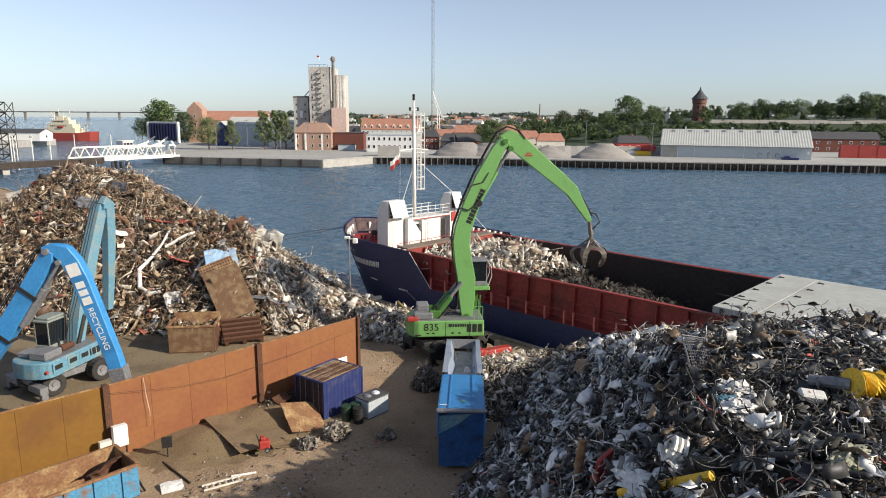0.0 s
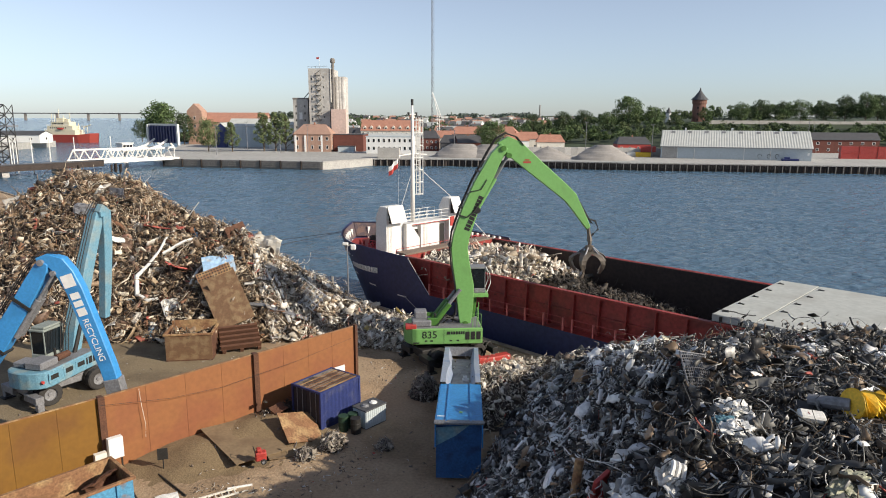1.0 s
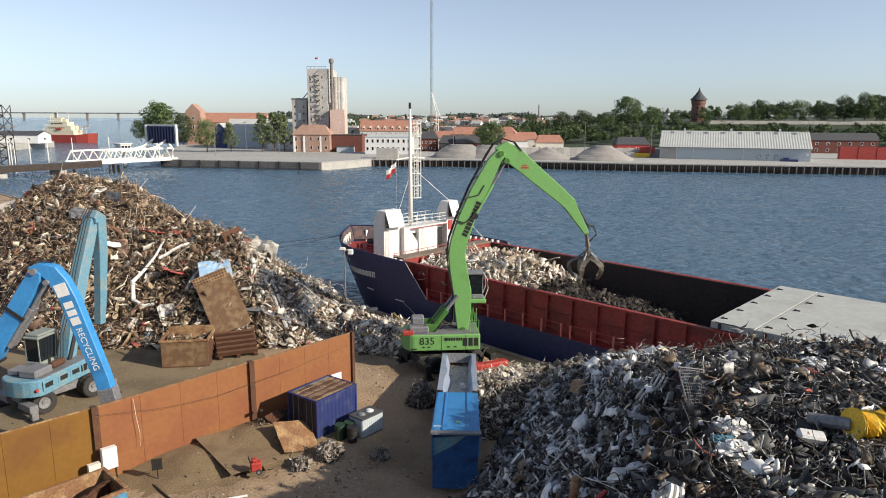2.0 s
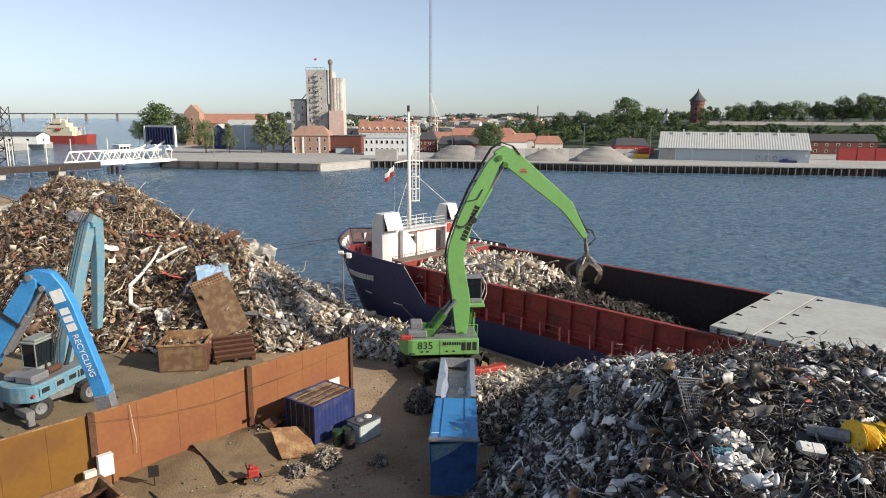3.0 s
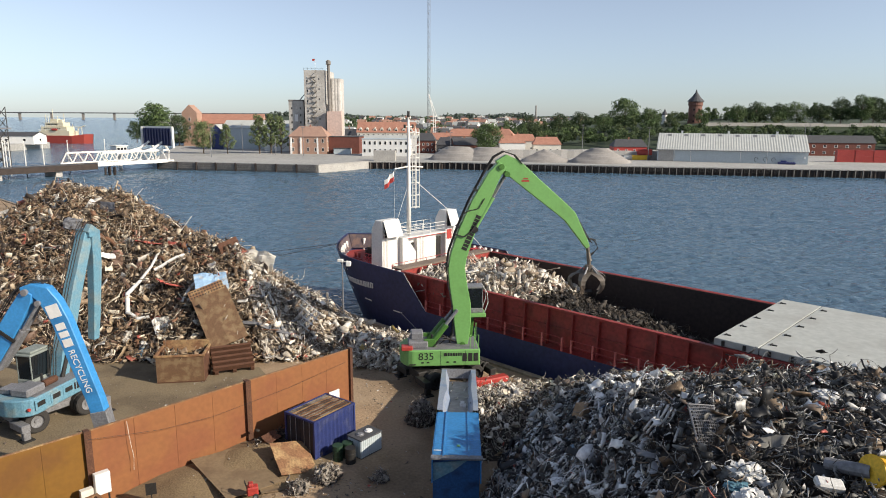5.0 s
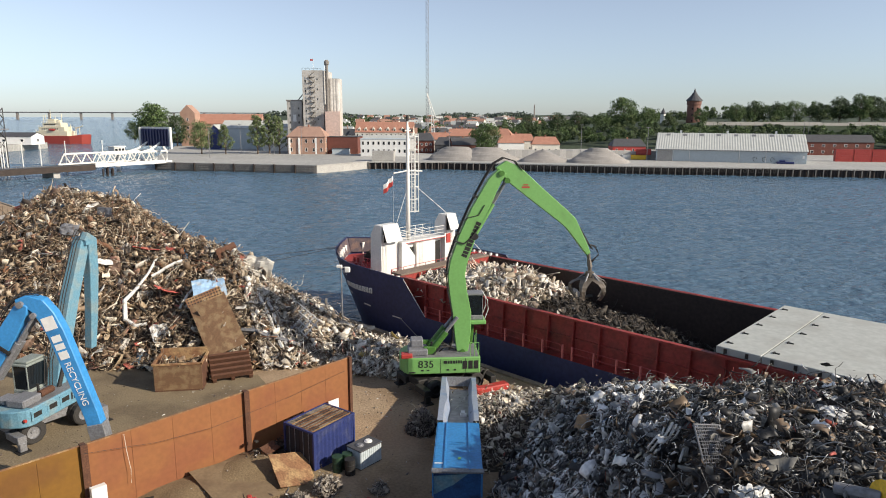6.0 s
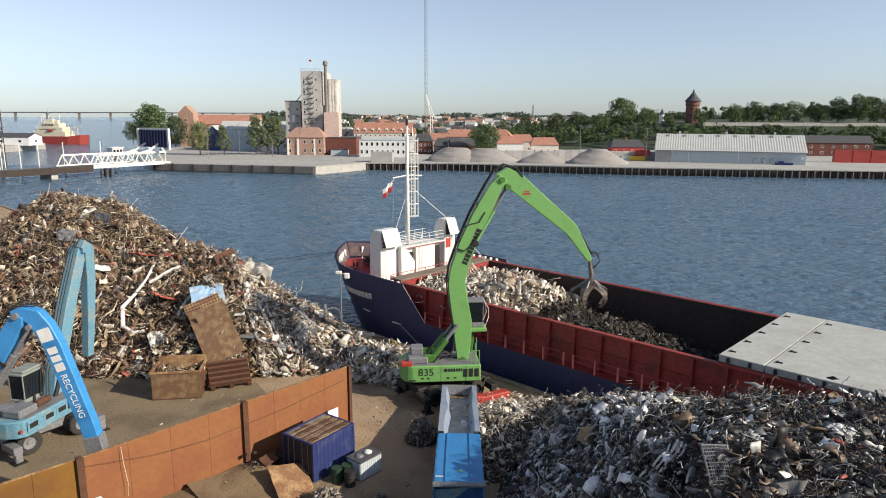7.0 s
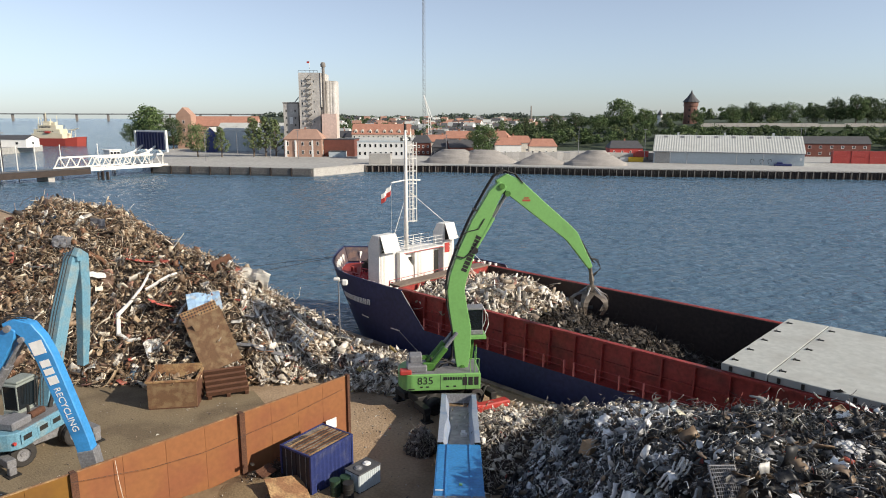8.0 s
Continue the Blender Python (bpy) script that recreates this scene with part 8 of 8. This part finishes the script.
# ---- yard floor: plates, clumps, cart, ladder, litter, open bin ----
bn = tagged(empty("open_skip", pose(-14.1, 27.9, 0, 0, 0, 228)), "open blue roll-off skip with rusty inside", "skip")
bl = material("worn_blue_rusty_paint", (0.07, 0.25, 0.42), 0.7, vary=0.3, size=0.7, bump=0.2, other=(0.20, 0.11, 0.06), amount=0.58)
part("side", boxes((0, 6.2, -0.05, 0.03, 0.1, 1.6)), bl, bn)
part("side", boxes((0, 6.2, -2.55, -2.47, 0.1, 1.6)), bl, bn)
part("end", boxes((-0.04, 0.04, -2.47, -0.05, 0.1, 1.6)), bl, bn)
part("end", boxes((6.16, 6.24, -2.47, -0.05, 0.1, 1.6)), bl, bn)
part("inner_lining", boxes((0.06, 6.14, -0.075, -0.055, 0.2, 1.58), (0.06, 6.14, -2.465, -2.445, 0.2, 1.58), (0.05, 0.07, -2.44, -0.08, 0.2, 1.58)), M["rust_plate"], bn, "rusty inner lining")
part("floor", boxes((0, 6.2, -2.5, 0.0, 0.05, 0.18)), M["rust_dark"], bn)
part("rim", bevelled(boxes((-0.12, 6.3, -0.06, 0.12, 1.55, 1.68), (-0.12, 6.3, -2.64, -2.46, 1.55, 1.68), (-0.12, 0.06, -2.46, -0.06, 1.56, 1.69)), 0.02), M["rust_plate"], bn, "rusty top rim")
for k in range(5):
    part("rib", boxes((0.6 + k * 1.2, 0.75 + k * 1.2, 0.03, 0.13, 0.1, 1.55)), bl, bn)
for k in range(3):
    part("chain_hook", boxes((0.07, 0.3, -0.5, -0.42, 0.5 + 0.35 * k, 0.58 + 0.35 * k)), M["dark_steel"], bn)
warped_plate("bent_sheet", pose(-15.6, 28.2, 0.95, 60, 20, 210), 1.6, 1.2, 0.03, M["rust_dark"], 0.7, "crumpled rusty sheet inside the blue skip", "sheet", 0.5)

DIRT = lambda x, y: 0.75 * np.exp(-(((x + 10.2) / 2.6) ** 2 + ((y - 36.0) / 2.2) ** 2)) + 0.5 * np.exp(-(((x + 13.5) / 2.6) ** 2 + ((y - 33.2) / 2.0) ** 2))
bm = bmesh.new()
nx, ny = 46, 40
grid = [[bm.verts.new((-18 + 13.0 * i / nx, 28.5 + 11.5 * j / ny, 0)) for j in range(ny + 1)] for i in range(nx + 1)]
for row in grid:
    for v in row:
        v.co.z = float(DIRT(v.co.x, v.co.y)) - 0.05 + 0.05 * noise.noise(v.co * 1.3) + 0.03 * noise.noise(v.co * 4)
for i in range(nx):
    for j in range(ny):
        bm.faces.new((grid[i][j], grid[i + 1][j], grid[i + 1][j + 1], grid[i][j + 1]))
tagged(part("dirt_bank", bm, material("brown_olive_dirt", (0.21, 0.15, 0.082), 0.95, vary=0.25, size=2.5, bump=0.4, other=(0.16, 0.11, 0.06), grain=25, amount=0.56), smooth=True), "low bank of sandy dirt along the steel wall", "dirt", kind="structure")
dusty = material("dust_covered_plate", (0.21, 0.148, 0.085), 0.92, vary=0.2, size=1.4, other=(0.17, 0.115, 0.066), amount=0.55)
for x, y, z, rx, ry, rz, w, l, mt, lb in ((-10.9, 34.0, 0.42, 5, 3, 42, 3.0, 4.6, dusty, "large dusty steel plate lying on the dirt"), (-8.0, 35.1, 0.66, 22, 14, 38, 2.2, 2.2, M["rust_plate"], "bent rusty steel plate leaning by the container"), (-8.6, 33.0, 0.2, 6, 8, 30, 1.5, 0.9, dusty, "small dusty plate half buried in the dirt"), (-9.7, 36.9, 0.95, 30, -8, 50, 0.9, 0.7, M["rust_dark"], "small dark plate against the wall"), (-12.9, 28.6, 0.08, 3, 0, 30, 1.0, 0.7, cloth, "white panel lying beside the skip")):
    warped_plate("ground_plate", pose(x, y, z, rx, ry, rz), w, l, 0.04, mt, x, lb, "plate", 0.10)


def tangle(name, x, y, r, h, seed, mat, label, n=420):
    fn = lambda a, b: h - (h / r ** 2) * ((a - x) ** 2 + (b - y) ** 2)
    o = scrap(name, fn, (x - r, x + r, y - r, y + r), n, mat, seed, 0.12, 0.6, label=label, segs=3, cell=0.2, wires=0.5, lift=0.1)
    return tagged(o, category="scrap clump")


CLUMP = islands("grey_brown_tangle", [(3, 0.20, 0.17, 0.145), (3, 0.30, 0.26, 0.21), (2, 0.42, 0.38, 0.33), (2, 0.09, 0.075, 0.065)], 0.8)
tangle("wire_tangle", -6.0, 33.9, 0.75, 0.75, 71, CLUMP, "round clump of grey brown tangled wire on the ground")
tangle("wire_tangle", -7.3, 32.8, 0.6, 0.4, 72, CLUMP, "flat clump of grey brown tangled wire on the ground", 300)
tangle("wire_tangle", -1.2, 40.9, 1.05, 1.35, 73, CLUMP, "tall clump of tangled grey wire beside the trough", 700)
# Debris in the black mix also paints the shadow line along the wall.
tangle("wire_tangle", -9.3, 37.6, 1.0, 0.9, 75, SCRAP_BLACK, "dark clump of torn scrap against the foot of the wall", 320)
tangle("wire_tangle", -10.4, 36.5, 0.8, 0.7, 76, SCRAP_BLACK, "dark clump of torn scrap against the foot of the wall", 240)
tangle("wire_tangle", -3.2, 33.9, 0.5, 0.3, 74, CLUMP, "small dark clump of scrap in the shade", 160)
ca_ = tagged(empty("red_cart", pose(-9.3, 31.6, 0.36, 0, 0, 20)), "small red wheeled engine unit standing on the dirt", "cart")
part("housing", bevelled(boxes((-0.28, 0.28, -0.22, 0.22, 0.15, 0.62)), 0.06), M["red"], ca_)
part("top_cover", bevelled(boxes((-0.2, 0.05, -0.18, 0.18, 0.62, 0.8)), 0.05), M["red"], ca_)
part("handle", tubes(0.02, [(-0.25, -0.15, 0.5), (-0.35, -0.15, 0.9), (-0.35, 0.15, 0.9), (-0.25, 0.15, 0.5)]), M["dark_steel"], ca_)
for y in (-0.26, 0.26):
    wheel(ca_, "wheel", (0.12, y, 0.14), 0.14, 0.07, 0, M["grey_steel"])
sg = tagged(empty("sign_post", pose(-14.2, 31.3, 0.3, 0, 0, 20)), "dark sign board on a leaning steel post", "sign")
part("board", boxes((-0.25, 0.25, -0.02, 0.02, 0.35, 0.95)), M["dark_steel"], sg)
part("post", tubes(0.03, [(0, 0.04, -0.3), (0, 0.04, 0.9)]), M["dark_steel"], sg)
pipe_thing("long_bar", [(-14.3, 30.9, 0.06), (-12.2, 29.0, 0.05)], 0.05, M["dark_steel"], "thin dark steel bar lying on the ground", "bar", 5)
pipe_thing("long_bar", [(-15.0, 29.2, 0.5), (-14.0, 28.2, 0.1)], 0.05, M["dark_steel"], "thin dark steel bar lying on the ground", "bar", 5)
la = tagged(empty("ladder", pose(-10.6, 28.9, 0.08, 0, 0, 32)), "short wooden ladder lying on the ground", "ladder")
for y in (-0.22, 0.22):
    part("stile", boxes((-0.9, 0.9, y - 0.035, y + 0.035, 0, 0.08)), M["cream"], la)
for k in range(6):
    part("rung", boxes((-0.75 + 0.3 * k, -0.70 + 0.3 * k, -0.185, 0.185, 0.02, 0.06)), M["cream"], la)
pipe_thing("white_pole", [(-10.4, 29.6, 0.06), (-9.3, 30.0, 0.06)], 0.06, M["ship_white"], "short white plastic pipe on the ground", "pipe", 6)


def litter(name, area, count, seed, mat, label, small=0.06, large=0.35, dens=None):
    fn = lambda x, y: np.where(dens(x, y) > 0, 0.06 + DIRT(x, y), -1) if dens else 0.06 + DIRT(x, y)
    o = scrap(name, fn, area, count, mat, seed, small, large, label=label, segs=2, cell=2.0, core=False, lift=0.02, wires=0.15, sheets=0.5)
    return tagged(o, category="litter")


LITTER = islands("scattered_bits", [(3, 0.20, 0.15, 0.11), (3, 0.11, 0.085, 0.07), (1.6, 0.42, 0.38, 0.33), (1, 0.62, 0.60, 0.56), (0.2, 0.4, 0.08, 0.05)], 0.85)
litter("ground_litter", (-13, 1, 26, 47), 420, 81, LITTER, "scattered bits of scrap and stones on the dirt")
litter("ground_litter", (-12.5, -6, 27, 30), 260, 82, LITTER, "pale rubbish strewn over the dirt near the skip", 0.1, 0.5)
litter("ground_litter", (-8, -3, 30, 34), 260, 83, LITTER, "brown rubble strewn over the dirt", 0.08, 0.35)
litter("ground_litter", (-6, 10, 43, 55), 500, 84, LITTER, "small scrap bits along the quay", dens=lambda x, y: -3.0 - ((x + 3.47) * 0.695 + (y - 61.9) * 0.719))
litter("ground_litter", (-26, -14, 34, 48), 420, 85, LITTER, "scattered scrap bits behind the steel wall", dens=lambda x, y: (y - x * 1.04 - 49.8))
stone = part("kerb_block", bevelled(boxes((-3.2, 3.2, -0.3, 0.3, 0, 0.5)), 0.05), M["rust_plate"])
stone.matrix_world = pose(-19.5, 33.6, 0, 0, 0, 46)
tagged(stone, "low rusty beam along the foot of the wall", "beam")

# lamp post with a camera on the quay
lp = tagged(empty("quay_lamp", pose(-8.45, 56.6, 0)), "slim grey post with a white floodlight on the quay", "lamp post")
part("pole", tube(bmesh.new(), [(0, 0, 0), (0, 0, 6.9)], [0.08, 0.05], 8), M["grey_steel"], lp)
part("arm", tubes(0.03, [(0, 0, 6.85), (0.45, 0, 7.0)]), M["ship_white"], lp)
part("lamp_head", bevelled(boxes((0.3, 0.75, -0.16, 0.16, 6.5, 6.98)), 0.08), M["ship_white"], lp, "white floodlight head")
part("lamp_head", bevelled(boxes((-0.4, 0.1, -0.14, 0.14, 6.9, 7.15)), 0.05), M["ship_white"], lp, "white floodlight head")
no = tagged(empty("notice_board", pose(-6.9, 41.9, 0, 0, 0, 47)), "white notice board on the steel wall's end", "sign")
part("board", boxes((-0.45, 0.35, -0.12, -0.06, 1.0, 1.65)), M["white"], no)
part("bracket", boxes((-0.1, 0.0, -0.06, 0.0, 0, 1.65)), M["dark_steel"], no)
st = part("outrigger_block", bevelled(boxes((-1.3, 1.3, -0.35, 0.35, 0, 0.7), (-1.5, -1.0, -0.45, 0.45, 0.1, 0.85)), 0.08), M["red"])
st.matrix_world = pose(3.6, 46.6, 0, 0, 0, 28)
tagged(st, "red steel support block beside the green handler", "block")
for k in range(4):
    o = part("tyre_ring", tube(bmesh.new(), [(0.55 * math.cos(a), 0, 0.55 * math.sin(a) + 0.6) for a in [0.4 * j for j in range(9)]], 0.07, 6), M["rubber"])
    o.matrix_world = pose(2.4 + 0.3 * k, 48.6 - 0.12 * k, 0, 0, 0, 60)
    tagged(o, "black curved tyre strip on the ground", "tyre", "tyre strips by the handler")
